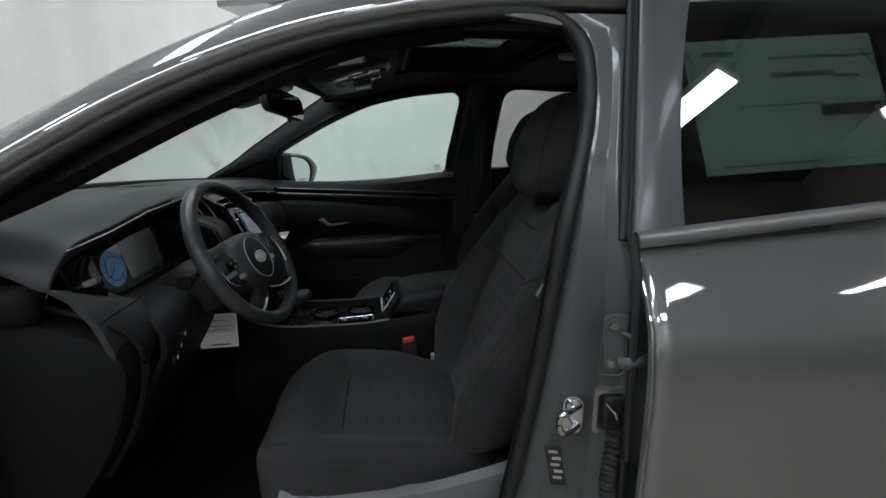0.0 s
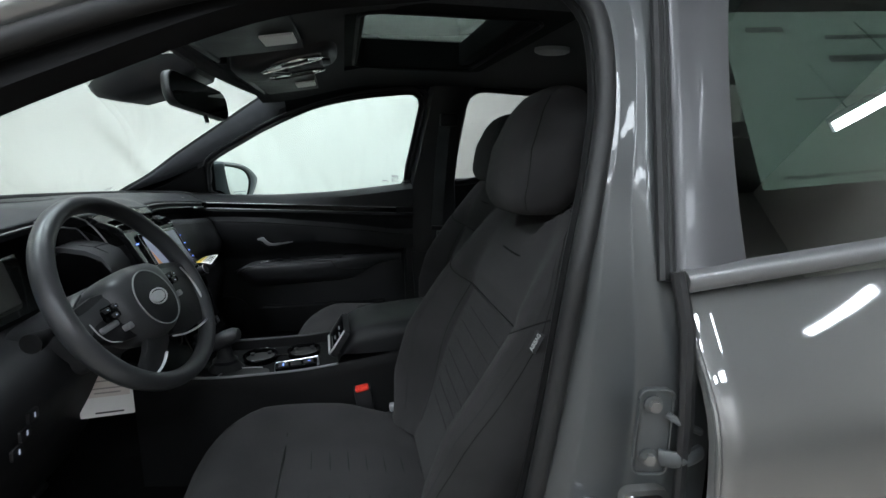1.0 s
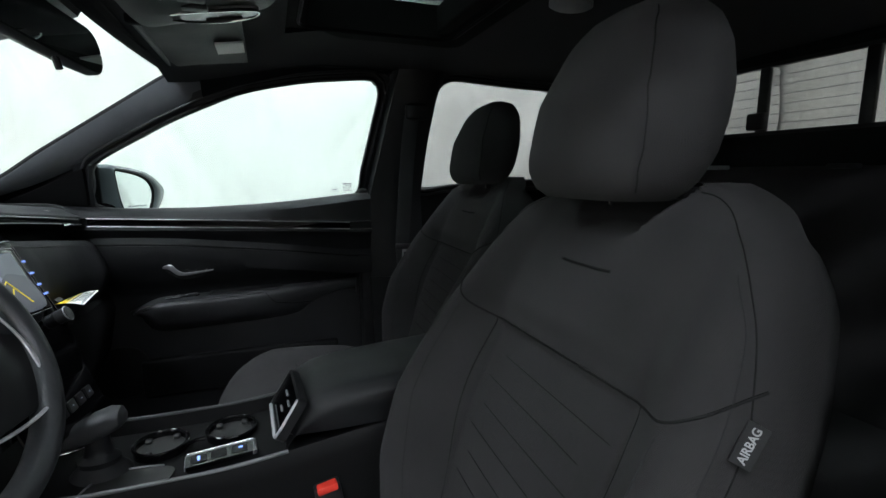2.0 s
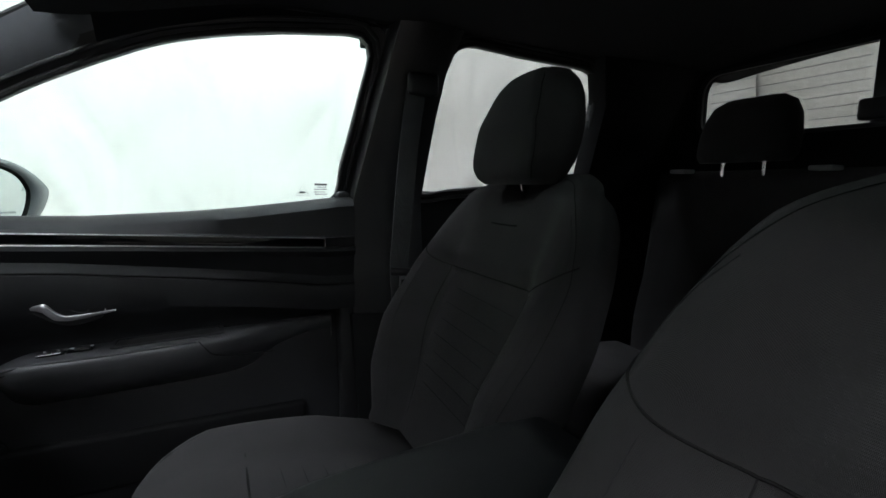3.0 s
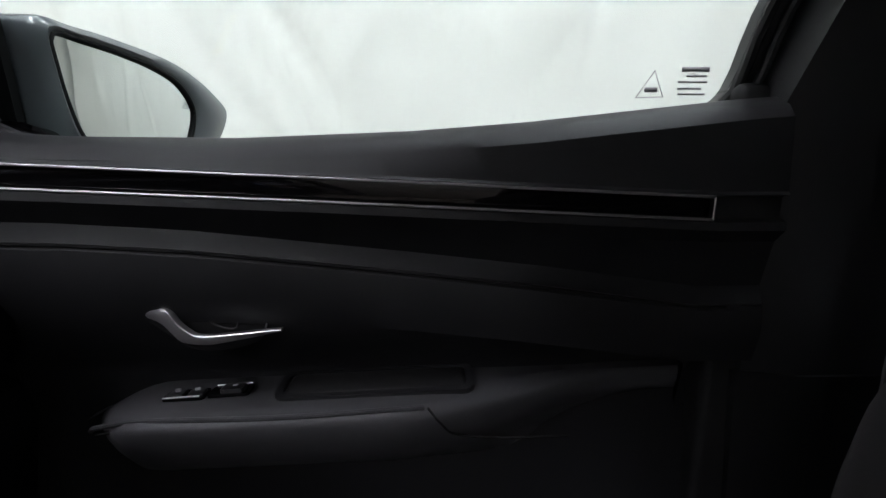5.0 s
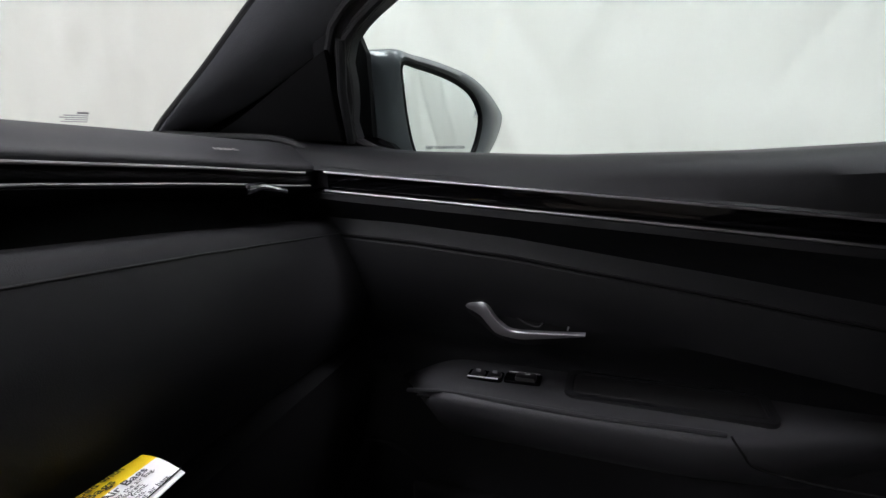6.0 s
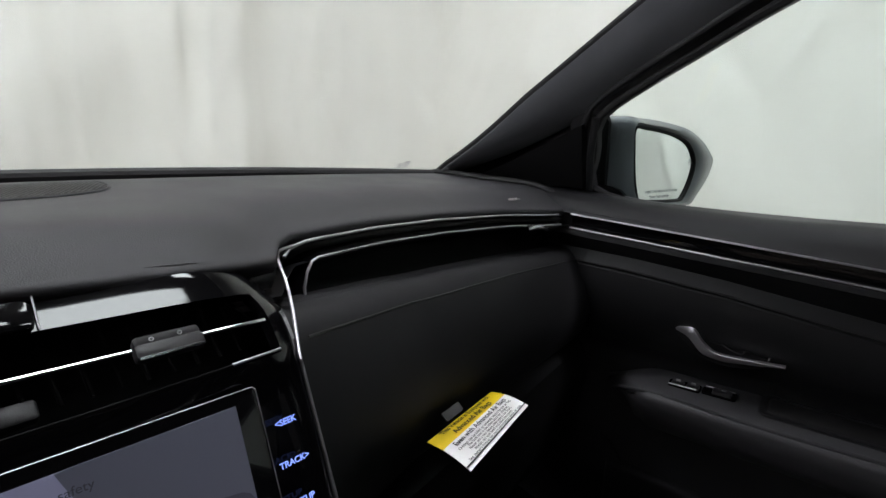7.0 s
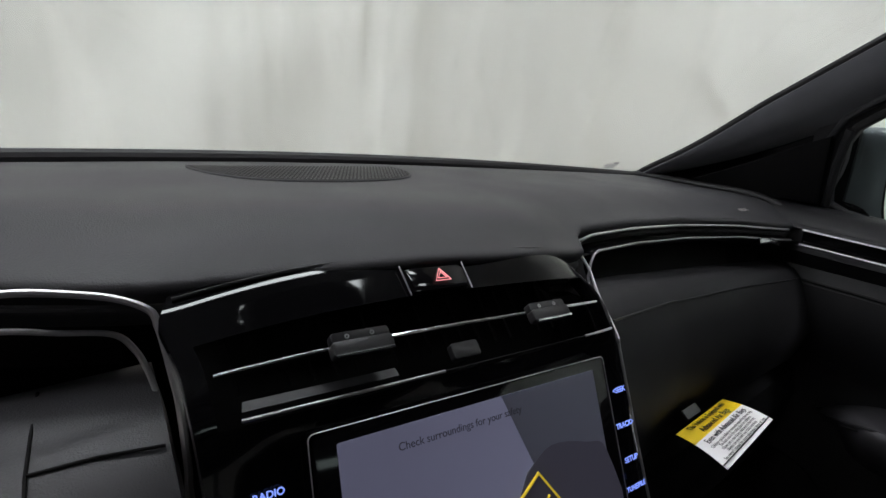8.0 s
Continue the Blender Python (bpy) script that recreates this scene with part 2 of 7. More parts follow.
def curve(points, n=24, closed=False):
    """A smooth run through the given points."""
    p = [np.array(q, float) for q in points]
    if len(p) == 2:
        return [p[0] + (p[1] - p[0]) * k / n for k in range(n + 1)]
    out = []
    m = len(p)
    spans = m if closed else m - 1
    for k in range(spans):
        a = p[(k - 1) % m] if closed or k else 2 * p[0] - p[1]
        b, c = p[k], p[(k + 1) % m]
        d = p[(k + 2) % m] if closed or k + 2 < m else 2 * p[-1] - p[-2]
        steps = max(2, n // spans)
        for s in range(steps):
            t = s / steps
            out.append(0.5 * (2 * b + (c - a) * t + (2 * a - 5 * b + 4 * c - d) * t * t + (3 * b - a - 3 * c + d) * t ** 3))
    if not closed:
        out.append(p[-1])
    return out


def even(points, n):
    """n points at even steps along a polyline."""
    p = np.array(points, float)
    s = np.r_[0, np.cumsum(np.linalg.norm(np.diff(p, axis=0), axis=1))]
    t = np.linspace(0, s[-1], n)
    return [np.array([np.interp(u, s, p[:, k]) for k in range(p.shape[1])]) for u in t]


def tube_data(path, r, n=10, closed=False, flat=1.0, up=(0, 0, 1)):
    path = [np.array(q, float) for q in path]
    m = len(path)
    rs = r if hasattr(r, "__len__") else [r] * m
    verts, faces = [], []
    up = np.array(up, float)
    for k, q in enumerate(path):
        a = path[(k - 1) % m] if closed or k else path[0]
        b = path[(k + 1) % m] if closed or k + 1 < m else path[-1]
        d = b - a
        d = d / (np.linalg.norm(d) + 1e-9)
        s = np.cross(d, up)
        if np.linalg.norm(s) < 1e-4:
            s = np.cross(d, (1, 0.02, 0))
        s /= np.linalg.norm(s)
        v = np.cross(s, d)
        for i in range(n):
            w = 2 * math.pi * i / n
            verts.append(q + rs[k] * (math.cos(w) * s + flat * math.sin(w) * v))
    for k in range(m if closed else m - 1):
        for i in range(n):
            j = (i + 1) % n
            k2 = (k + 1) % m
            faces.append((k * n + i, k * n + j, k2 * n + j, k2 * n + i))
    if not closed:
        faces.append(tuple(range(n)))
        faces.append(tuple((m - 1) * n + i for i in range(n)))
    return verts, faces


def tube(name, path, r, mat, parent=None, label="", n=10, closed=False, flat=1.0, up=(0, 0, 1)):
    v, f = tube_data(path, r, n, closed, flat, up)
    return solid(name, v, f, mat, parent, label)


def loft(name, loops, mat, parent=None, label="", cap=True, closed=True, sharp=35):
    """A skin over loops of equally many points."""
    n = len(loops[0])
    verts = [p for loop in loops for p in loop]
    faces = []
    for k in range(len(loops) - 1):
        for i in range(n if closed else n - 1):
            j = (i + 1) % n
            faces.append((k * n + i, k * n + j, (k + 1) * n + j, (k + 1) * n + i))
    if cap and closed:
        faces.append(tuple(range(n)))
        faces.append(tuple((len(loops) - 1) * n + i for i in range(n)))
    return solid(name, verts, faces, mat, parent, label, sharp=sharp)


def sheet(name, rows, thick, mat, parent=None, label="", sharp=40):
    """A curved panel from rows of points, with real thickness behind it (along thick, a vector or a length along the normals)."""
    g = np.array(rows, float)
    a, b = g.shape[:2]
    if hasattr(thick, "__len__"):
        back = g + np.array(thick, float)
    else:
        du = np.gradient(g, axis=0)
        dv = np.gradient(g, axis=1)
        nn = np.cross(du, dv)
        nn /= np.linalg.norm(nn, axis=2, keepdims=True) + 1e-9
        back = g + thick * nn
    verts = list(g.reshape(-1, 3)) + list(back.reshape(-1, 3))
    o = a * b
    faces = []
    for i in range(a - 1):
        for j in range(b - 1):
            q = (i * b + j, i * b + j + 1, (i + 1) * b + j + 1, (i + 1) * b + j)
            faces.append(q)
            faces.append(tuple(o + k for k in reversed(q)))
    rim = [j for j in range(b)] + [i * b + b - 1 for i in range(1, a)] + [(a - 1) * b + j for j in range(b - 2, -1, -1)] + [i * b for i in range(a - 2, 0, -1)]
    for k, p in enumerate(rim):
        q = rim[(k + 1) % len(rim)]
        faces.append((p, o + p, o + q, q))
    return solid(name, verts, faces, mat, parent, label, sharp=sharp)


def rows_between(*rails, n=24, m=6):
    """Rows that run smoothly across the given rails (each a list of points)."""
    rails = [even(r, n) for r in rails]
    cols = [curve([r[k] for r in rails], max(m, len(rails))) for k in range(n)]
    cnt = min(len(c) for c in cols)
    return [[c[i] for c in cols] for i in range(cnt)]


def block(name, at, size, r, mat, parent=None, label="", turn=None, seg=3):
    """A box with rounded edges."""
    bm = bmesh.new()
    bmesh.ops.create_cube(bm, size=1)
    bmesh.ops.scale(bm, vec=size, verts=bm.verts)
    if r:
        bmesh.ops.bevel(bm, geom=list(bm.edges), offset=min(r, min(size) * 0.49), segments=seg, profile=0.5, affect="EDGES")
    for f in bm.faces:
        f.smooth = True
    me = bpy.data.meshes.new(name)
    bm.to_mesh(me)
    bm.free()
    me.transform(Matrix.Translation(at) @ (turn.to_4x4() if turn else Matrix.Identity(4)))
    for e in me.edges:
        e.use_edge_sharp = False
    return attach(name, me, mat, parent, label)


def prism(name, outline, depth, mat, parent=None, label="", bevel=0.0, smooth=True):
    """A plate: a 3D outline in one plane, pushed back by the vector depth, its front edge rounded."""
    n = len(outline)
    o = np.array(outline, float)
    d = np.array(depth, float)
    c = o.mean(0)
    loops = []
    if bevel:
        for k, (inset, back) in enumerate(((bevel, 0.0), (bevel * 0.3, bevel * 0.3), (0.0, bevel))):
            w = c - o
            w /= np.linalg.norm(w, axis=1, keepdims=True) + 1e-9
            loops.append(o + w * inset + d / np.linalg.norm(d) * back)
    else:
        loops.append(o)
    loops.append(o + d)
    verts = [p for l in loops for p in l]
    faces = [tuple(range(n)), tuple((len(loops) - 1) * n + i for i in range(n))]
    for k in range(len(loops) - 1):
        for i in range(n):
            j = (i + 1) % n
            faces.append((k * n + i, k * n + j, (k + 1) * n + j, (k + 1) * n + i))
    return solid(name, verts, faces, mat, parent, label, smooth)


def ring_plate(name, outer, inner, depth, mat, parent=None, label=""):
    """A frame between two outlines of equally many points, with depth."""
    n = len(outer)
    d = np.array(depth, float)
    o, i = np.array(outer, float), np.array(inner, float)
    verts = list(o) + list(i) + list(i + d) + list(o + d)
    faces = []
    for k in range(n):
        j = (k + 1) % n
        for a, b in ((0, 1), (1, 2), (2, 3), (3, 0)):
            faces.append((a * n + k, a * n + j, b * n + j, b * n + k))
    return solid(name, verts, faces, mat, parent, label)


def basis(origin, right, up):
    """A local frame: x to the right, y up, z out of the face."""
    r = Vector(right).normalized()
    z = r.cross(Vector(up)).normalized()
    u = z.cross(r)
    return Matrix(((r.x, u.x, z.x, origin[0]), (r.y, u.y, z.y, origin[1]), (r.z, u.z, z.z, origin[2]), (0, 0, 0, 1)))


def on(m, pts):
    """Points (x, y[, z]) of a local frame in the world."""
    return [np.array(m @ Vector((p[0], p[1], p[2] if len(p) > 2 else 0.0))) for p in pts]


def rounded(w, h, r, n=5):
    """A rounded rectangle about the origin."""
    out = []
    for cx, cy, a0 in ((w / 2 - r, h / 2 - r, 0), (-w / 2 + r, h / 2 - r, 90), (-w / 2 + r, -h / 2 + r, 180), (w / 2 - r, -h / 2 + r, 270)):
        for k in range(n + 1):
            a = radians(a0 + 90 * k / n)
            out.append((cx + r * math.cos(a), cy + r * math.sin(a)))
    return out


def plaque(name, m, w, h, depth, mat, parent=None, label="", r=0.004, at=(0, 0, 0), bevel=0.0):
    """A rounded plate on a local frame; its face stands depth proud of it."""
    out = on(m, [(at[0] + x, at[1] + y, at[2] + depth) for x, y in rounded(w, h, min(r, w * 0.49, h * 0.49))])
    z = np.array(m.to_3x3() @ Vector((0, 0, 1)))
    return prism(name, out, -z * (depth + 0.0004), mat, parent, label, bevel)


def lettering(name, text, size, m, mat, parent=None, label="", align="CENTER", bold=0.0, lift=0.0005, shear=0.0):
    """Raised print of the given words, on a local frame."""
    fc = bpy.data.curves.new(name, "FONT")
    fc.body, fc.size, fc.align_x, fc.align_y, fc.extrude, fc.offset, fc.shear = text, size, align, "CENTER", 0.0001, bold, shear
    tmp = bpy.data.objects.new(name, fc)
    scene.collection.objects.link(tmp)
    dg = bpy.context.evaluated_depsgraph_get()
    me = bpy.data.meshes.new_from_object(tmp.evaluated_get(dg))
    bpy.data.objects.remove(tmp)
    bpy.data.curves.remove(fc)
    me.materials.clear()
    me.transform(m @ Matrix.Translation((0, 0, lift)))
    me.name = name
    return attach(name, me, mat, parent, label)


def smooth01(t):
    t = min(1.0, max(0.0, t))
    return t * t * (3 - 2 * t)

# ---- the room ----


def side_glass_y(z):
    """How far the right window glass stands from the middle of the car at a height."""
    return 0.78 - 0.40 * (z - 1.16)


def curtain():
    corner = [(4.66, 2.6), (2.0, 2.55), (0.0, 2.5), (-2.4, 2.5), (-3.05, 2.3), (-3.35, 1.7), (-3.4, 0.6), (-3.4, -1.2), (-3.45, -4.6)]
    line = even(curve([(x, y, 0) for x, y in corner], 120), 860)
    rows = []
    nz = 66
    rng = random.Random(5)
    creases = [(rng.uniform(1.0, 12.6), rng.uniform(0.6, 2.8), rng.choice((-1, 1)) * rng.uniform(0.05, 0.7), rng.uniform(0.12, 0.55), rng.uniform(0.022, 0.07), rng.choice((-1, 1, 1)) * rng.uniform(0.007, 0.026)) for _ in range(110)]
    for iz in range(nz + 1):
        z = 4.3 * iz / nz
        row = []
        for k, p in enumerate(line):
            a = line[max(0, k - 1)]
            b = line[min(len(line) - 1, k + 1)]
            d = (b - a) / np.linalg.norm(b - a)
            nrm = np.array((d[1], -d[0], 0))
            s = k * 0.0157
            front = smooth01((-2.2 - p[0]) / 0.8)
            hang = 0.35 + 0.65 * z / 4.3
            f = noise.noise(Vector((s * 1.3, z * 0.10, 3.0))) * (0.05 + 0.16 * front)
            f += noise.noise(Vector((s * 3.6, z * 0.16, 9.0))) * (0.006 + 0.10 * front) * hang
            f += max(0.0, noise.noise(Vector((s * 5.2 + 0.25 * z, z * 0.22, 17.0)))) ** 1.5 * 0.12 * front * hang
            f += noise.noise(Vector((s * 1.5 + z * 1.1, z * 1.3, 1.0))) * 0.040
            f += 0.004 * math.exp(-((z - 1.32 - 0.02 * math.sin(s)) / 0.010) ** 2) * (1 - front)
            f += noise.noise(Vector((s * 2.6 - z * 2.0, z * 2.6, 5.0))) * 0.012
            for s0, z0, slant, tall, wide, deep in creases:
                dz = (z - z0) / tall
                if abs(dz) < 2.2 and abs(s - s0) < 1.6:
                    f += deep * math.exp(-dz * dz - ((s - s0 - slant * (z - z0)) / (wide * (1 + 0.5 * dz))) ** 2) if 1 + 0.5 * dz > 0.1 else 0.0
            row.append((*(p + nrm * f)[:2], z))
        rows.append(row)
    ob = sheet("backdrop", rows, 0.006, M_CURTAIN)
    tagged(ob, "white wrinkled cloth curtain hung in soft folds round the car", "curtain", kind="structure")


def room():
    fl = block("floor", (0.3, -0.8, -0.06), (9.0, 8.4, 0.12), 0, M_FLOOR)
    tagged(fl, "brown-grey stained concrete workshop floor", "floor", kind="structure")
    ce = block("ceiling", (0.3, -0.8, 4.36), (9.0, 8.4, 0.1), 0, M_CEIL)
    tagged(ce, "dark board ceiling of the workshop", "ceiling", kind="structure")
    for nm, at, size, mat in (("wall_west", (-4.1, -0.8, 2.15), (0.12, 8.4, 4.3), M_WALL), ("wall_east", (4.75, -0.8, 2.15), (0.12, 8.4, 4.3), M_CURTAIN),
                              ("wall_north", (0.3, 3.2, 2.15), (8.9, 0.12, 4.3), M_WALL), ("wall_south", (0.3, -4.7, 2.15), (8.9, 0.12, 4.3), M_TANWALL)):
        tagged(block(nm, at, size, 0, mat), "plain painted workshop wall", "wall", kind="structure")
    for k, x in enumerate((-2.2, 0.2, 2.6)):
        beam = thing("roof_beam", "dark steel beam under the workshop ceiling", "beam", (x, -1.0, 4.2), "roof beams")
        block("beam_web", (x, -1.0, 4.2), (0.02, 7.2, 0.18), 0.004, M_STEEL, beam)
        block("beam_flange", (x, -1.0, 4.105), (0.12, 7.2, 0.012), 0.003, M_STEEL, beam)


def ceiling_light(x, y, z, lx, ly, turned=0):
    t = thing("ceiling_light", "long white lamp panel placed out of view under the workshop ceiling", "lamp", (x, y, z), "lamp panels")
    rot = Euler((0, 0, radians(turned))).to_matrix()
    block("housing", (x, y, z + 0.03), (lx + 0.05, ly + 0.05, 0.05), 0.01, M_GREYVINYL, t, turn=rot)
    block("diffuser", (x, y, z), (lx, ly, 0.012), 0.002, M_LAMP, t, "glowing white diffuser", turn=rot)
    for dx, dy in ((-0.3, -0.3), (0.3, 0.3)):
        tube("hanger", [(x + dx * lx, y + dy * ly, z + 0.05), (x + dx * lx, y + dy * ly, 4.31)], 0.004, M_STEEL, t, n=6)


curtain()
room()
for px, py, *size in LAMPS:
    ceiling_light(px, py, 3.55, *size)

# ---- the car's shell ----


def liner_z(x, y):
    """Height of the headliner."""
    return 1.578 - 0.035 * (abs(y) / 0.62) ** 2.2 - 0.075 * smooth01((-0.05 - x) / 0.46) - 0.012 * smooth01((x - 0.75) / 0.5)


def grid_shell(name, f, us, vs, hole, thick, mat, parent, label=""):
    """A panel over a grid, with a real opening where hole(u, v) says so."""
    idx, verts, faces = {}, [], []
    for lay in (0, 1):
        for i, u in enumerate(us):
            for j, v in enumerate(vs):
                idx[lay, i, j] = len(verts)
                p = np.array(f(u, v), float)
                p[2] += thick * lay
                verts.append(p)
    cells = {(i, j) for i in range(len(us) - 1) for j in range(len(vs) - 1) if not hole((us[i] + us[i + 1]) / 2, (vs[j] + vs[j + 1]) / 2)}
    for i, j in cells:
        q = ((i, j), (i + 1, j), (i + 1, j + 1), (i, j + 1))
        faces.append(tuple(idx[0, a, b] for a, b in q))
        faces.append(tuple(idx[1, a, b] for a, b in reversed(q)))
        for (a, b), (di, dj) in ((((i, j), (i + 1, j)), (0, -1)), (((i + 1, j), (i + 1, j + 1)), (1, 0)), (((i + 1, j + 1), (i, j + 1)), (0, 1)), (((i, j + 1), (i, j)), (-1, 0))):
            if (i + di, j + dj) not in cells:
                faces.append((idx[0, a[0], a[1]], idx[0, b[0], b[1]], idx[1, b[0], b[1]], idx[1, a[0], a[1]]))
    used = sorted({k for f_ in faces for k in f_})
    back = {k: n for n, k in enumerate(used)}
    return solid(name, [verts[k] for k in used], [tuple(back[k] for k in f_) for f_ in faces], mat, parent, label, sharp=50)


shell = thing("car_body", "grey pickup truck cab with the driver's door open", "car")
XS = [-0.50 + 0.05 * k for k in range(37)]
YS = [-0.62 + 0.04 * k for k in range(32)]
grid_shell("headliner", lambda x, y: (x, y, liner_z(x, y)), XS, YS, lambda x, y: -0.18 < x < 0.22 and abs(y) < 0.34, 0.012, M_LINER, shell, "black knitted headliner")
grid_shell("roof", lambda x, y: (x - 0.02, y * 1.02, liner_z(x, y) + 0.078), XS, YS, lambda x, y: -0.20 < x < 0.24 and abs(y) < 0.36, 0.01, M_PAINT, shell, "grey painted roof")

sun = thing("sunroof", "small glass sunroof set in the black headliner", "sunroof", (0.02, 0, 1.6))
ring_plate("sunroof_frame", on(Matrix.Translation((0.02, 0, 1.565)), rounded(0.48, 0.78, 0.04)), on(Matrix.Translation((0.02, 0, 1.565)), rounded(0.36, 0.62, 0.04)), (0, 0, 0.080), M_SEAM, sun)
tube("frame_lip", on(Matrix.Translation((0.02, 0, 1.563)), rounded(0.385, 0.65, 0.05)), 0.004, M_MATT, sun, closed=True, n=8)
block("pane", (0.02, 0, 1.649), (0.46, 0.72, 0.005), 0.001, M_ROOFGLASS, sun, "tinted roof glass")
block("shade_bar", (0.196, 0, 1.608), (0.05, 0.62, 0.07), 0.008, M_SEAM, sun)

# windshield: a curved pane from the cowl to the header


def cowl(y):
    k = y / 0.72
    return np.array((-1.20 + 0.125 * k * k, y, 1.175 - 0.043 * y - 0.013 * k * k))


def header(y):
    k = y / 0.66
    return np.array((-0.545 + 0.05 * k * k, y, 1.505 - 0.004 * k * k))


ws = []
for i in range(13):
    s = i / 12
    row = []
    for j in range(25):
        y = -1 + j / 12
        a, b = cowl(y * 0.765), header(y * 0.685)
        p = a + (b - a) * s
        p += np.array((-0.4, 0, 0.6)) * 0.05 * 4 * s * (1 - s) * (1 - 0.5 * y * y)
        row.append(p)
    ws.append(row)
wsp = sheet("windshield", ws, 0.005, M_SCREENGLASS, shell, "clear laminated windshield")
wsp.visible_shadow = False
tube("windshield_seal", [cowl(-0.73 + 0.0608 * k) + np.array((0.004, 0, 0.004)) for k in range(25)], 0.009, M_RUBBER, shell)
tube("header_rail", [header(-0.66 + 0.055 * k) + np.array((0.02, 0, -0.002)) for k in range(25)], 0.018, M_LINER, shell)


def side(points, s):
    """Mirror points to the left (s = -1) or keep them (s = 1)."""
    return [(p[0], p[1] * s, p[2]) for p in points]


EDGE = [(-1.10, 0.760, 1.115), (-1.045, 0.736, 1.148), (-0.965, 0.714, 1.190), (-0.91, 0.706, 1.225), (-0.84, 0.699, 1.276), (-0.80, 0.693, 1.302), (-0.66, 0.672, 1.392), (-0.485, 0.645, 1.502), (-0.38, 0.625, 1.545)]
DLO = [(-1.08, 0.80, 1.125), (-0.90, 0.775, 1.185), (-0.765, 0.745, 1.243), (-0.654, 0.727, 1.300), (-0.512, 0.697, 1.374), (-0.297, 0.661, 1.466), (-0.10, 0.646, 1.502)]
for s, nm in ((1, "a_pillar_trim"), (-1, "a_pillar_trim")):
    e, d = even(curve(side(EDGE, s), 60), 40), even(curve(side(DLO, s), 60), 40)
    inset = np.array((0.004, -0.011 * s, -0.004))
    mid = [0.62 * a + 0.38 * b + inset for a, b in zip(e, d)]
    mid2 = [0.25 * a + 0.75 * b + inset * 0.55 for a, b in zip(e, d)]
    lip = [a + np.array((0.004, -0.003 * s, -0.004)) for a in e]
    cols = [curve([e[k], lip[k], mid[k], mid2[k], d[k]], 12) for k in range(40)]
    sheet(nm, [[c[i] for c in cols] for i in range(13)], np.array((0, 0.02 * s, 0.01)), M_PILLAR, shell, "dark grey cloth windshield pillar trim")
    if s < 0:
        sheet("pillar_flange", [[p + np.array((0, -0.024, 0.013)) for p in e], [0.5 * (p + q) + np.array((0, -0.027, 0.014)) for p, q in zip(e, d)], [q + np.array((0, -0.023, 0.010)) for q in d], [q + np.array((0.004, -0.004, -0.006)) for q in d]], (0, -0.002, 0.001), M_MATT, shell, "black flange behind the pillar trim")
    tube("glass_edge_seal", [a + np.array((-0.006, 0.004 * s, 0)) for a in e], 0.006, M_RUBBER, shell)

# right side of the cab: window openings
FRONT = [(-0.748, 1.132), (-0.66, 1.113), (-0.48, 1.111), (-0.30, 1.118), (-0.18, 1.127), (-0.06, 1.139), (0.030, 1.149), (0.046, 1.235), (0.063, 1.319), (0.080, 1.41), (0.092, 1.474),
         (0.085, 1.498), (0.060, 1.512), (-0.03, 1.505), (-0.147, 1.491), (-0.297, 1.459), (-0.40, 1.42), (-0.512, 1.369), (-0.59, 1.327), (-0.654, 1.292), (-0.728, 1.244), (-0.738, 1.19)]
REAR = [(0.263, 1.168), (0.36, 1.176), (0.47, 1.185), (0.62, 1.195), (0.80, 1.206), (0.795, 1.30), (0.778, 1.404), (0.762, 1.480), (0.724, 1.510), (0.62, 1.516), (0.516, 1.519), (0.42, 1.524), (0.35, 1.526), (0.312, 1.514), (0.292, 1.490), (0.282, 1.42), (0.274, 1.34), (0.268, 1.25)]


def hoop(flat, grow=0.0, dy=0.0, s=1):
    """A window outline on the side glass, grown outwards by some metres."""
    c = np.mean(flat, axis=0)
    out = []
    m = len(flat)
    for k, (x, z) in enumerate(flat):
        a, b = np.array(flat[(k - 1) % m]), np.array(flat[(k + 1) % m])
        d = (b - a) / np.linalg.norm(b - a)
        q = np.array((x, z)) + grow * np.array((d[1], -d[0]))
        out.append(np.array((q[0], s * (side_glass_y(q[1]) + dy), q[1])))
    return out


def window(name, flat, glass, label, parent, s=1):
    w = thing(name, label, "window", (np.mean([p[0] for p in flat]), s * 0.74, 1.16), kind="structure") if parent is None else parent
    fine = [tuple(p) for p in even(curve([(x, z) for x, z in flat], 88, closed=True) + [np.array(flat[0])], 89)[:-1]]
    ring_plate("window_frame", hoop(fine, 0.044, -0.012, s), hoop(fine, 0.0, -0.004, s), (0, 0.016 * s, 0), M_FRAME, w)
    tube("window_seal", hoop(fine, 0.004, -0.010, s), 0.006, M_RUBBER, w, closed=True, n=8)
    tube("reveal_bead", hoop(fine, 0.022, -0.014, s), 0.005, M_FRAME, w, closed=True, n=8)
    p = prism("pane", hoop(fine, 0.012, 0.010, s), (0, 0.004 * s, 0), glass, w, "clear side glass" if glass is M_GLASS else "tinted side glass", smooth=False)
    p.visible_shadow = False
    return w


win_f = window("window_1", FRONT, M_GLASS, "clear front passenger window in a black frame", None)
win_r = window("window_2", REAR, M_TINT, "tinted rear passenger window in a black frame", None)

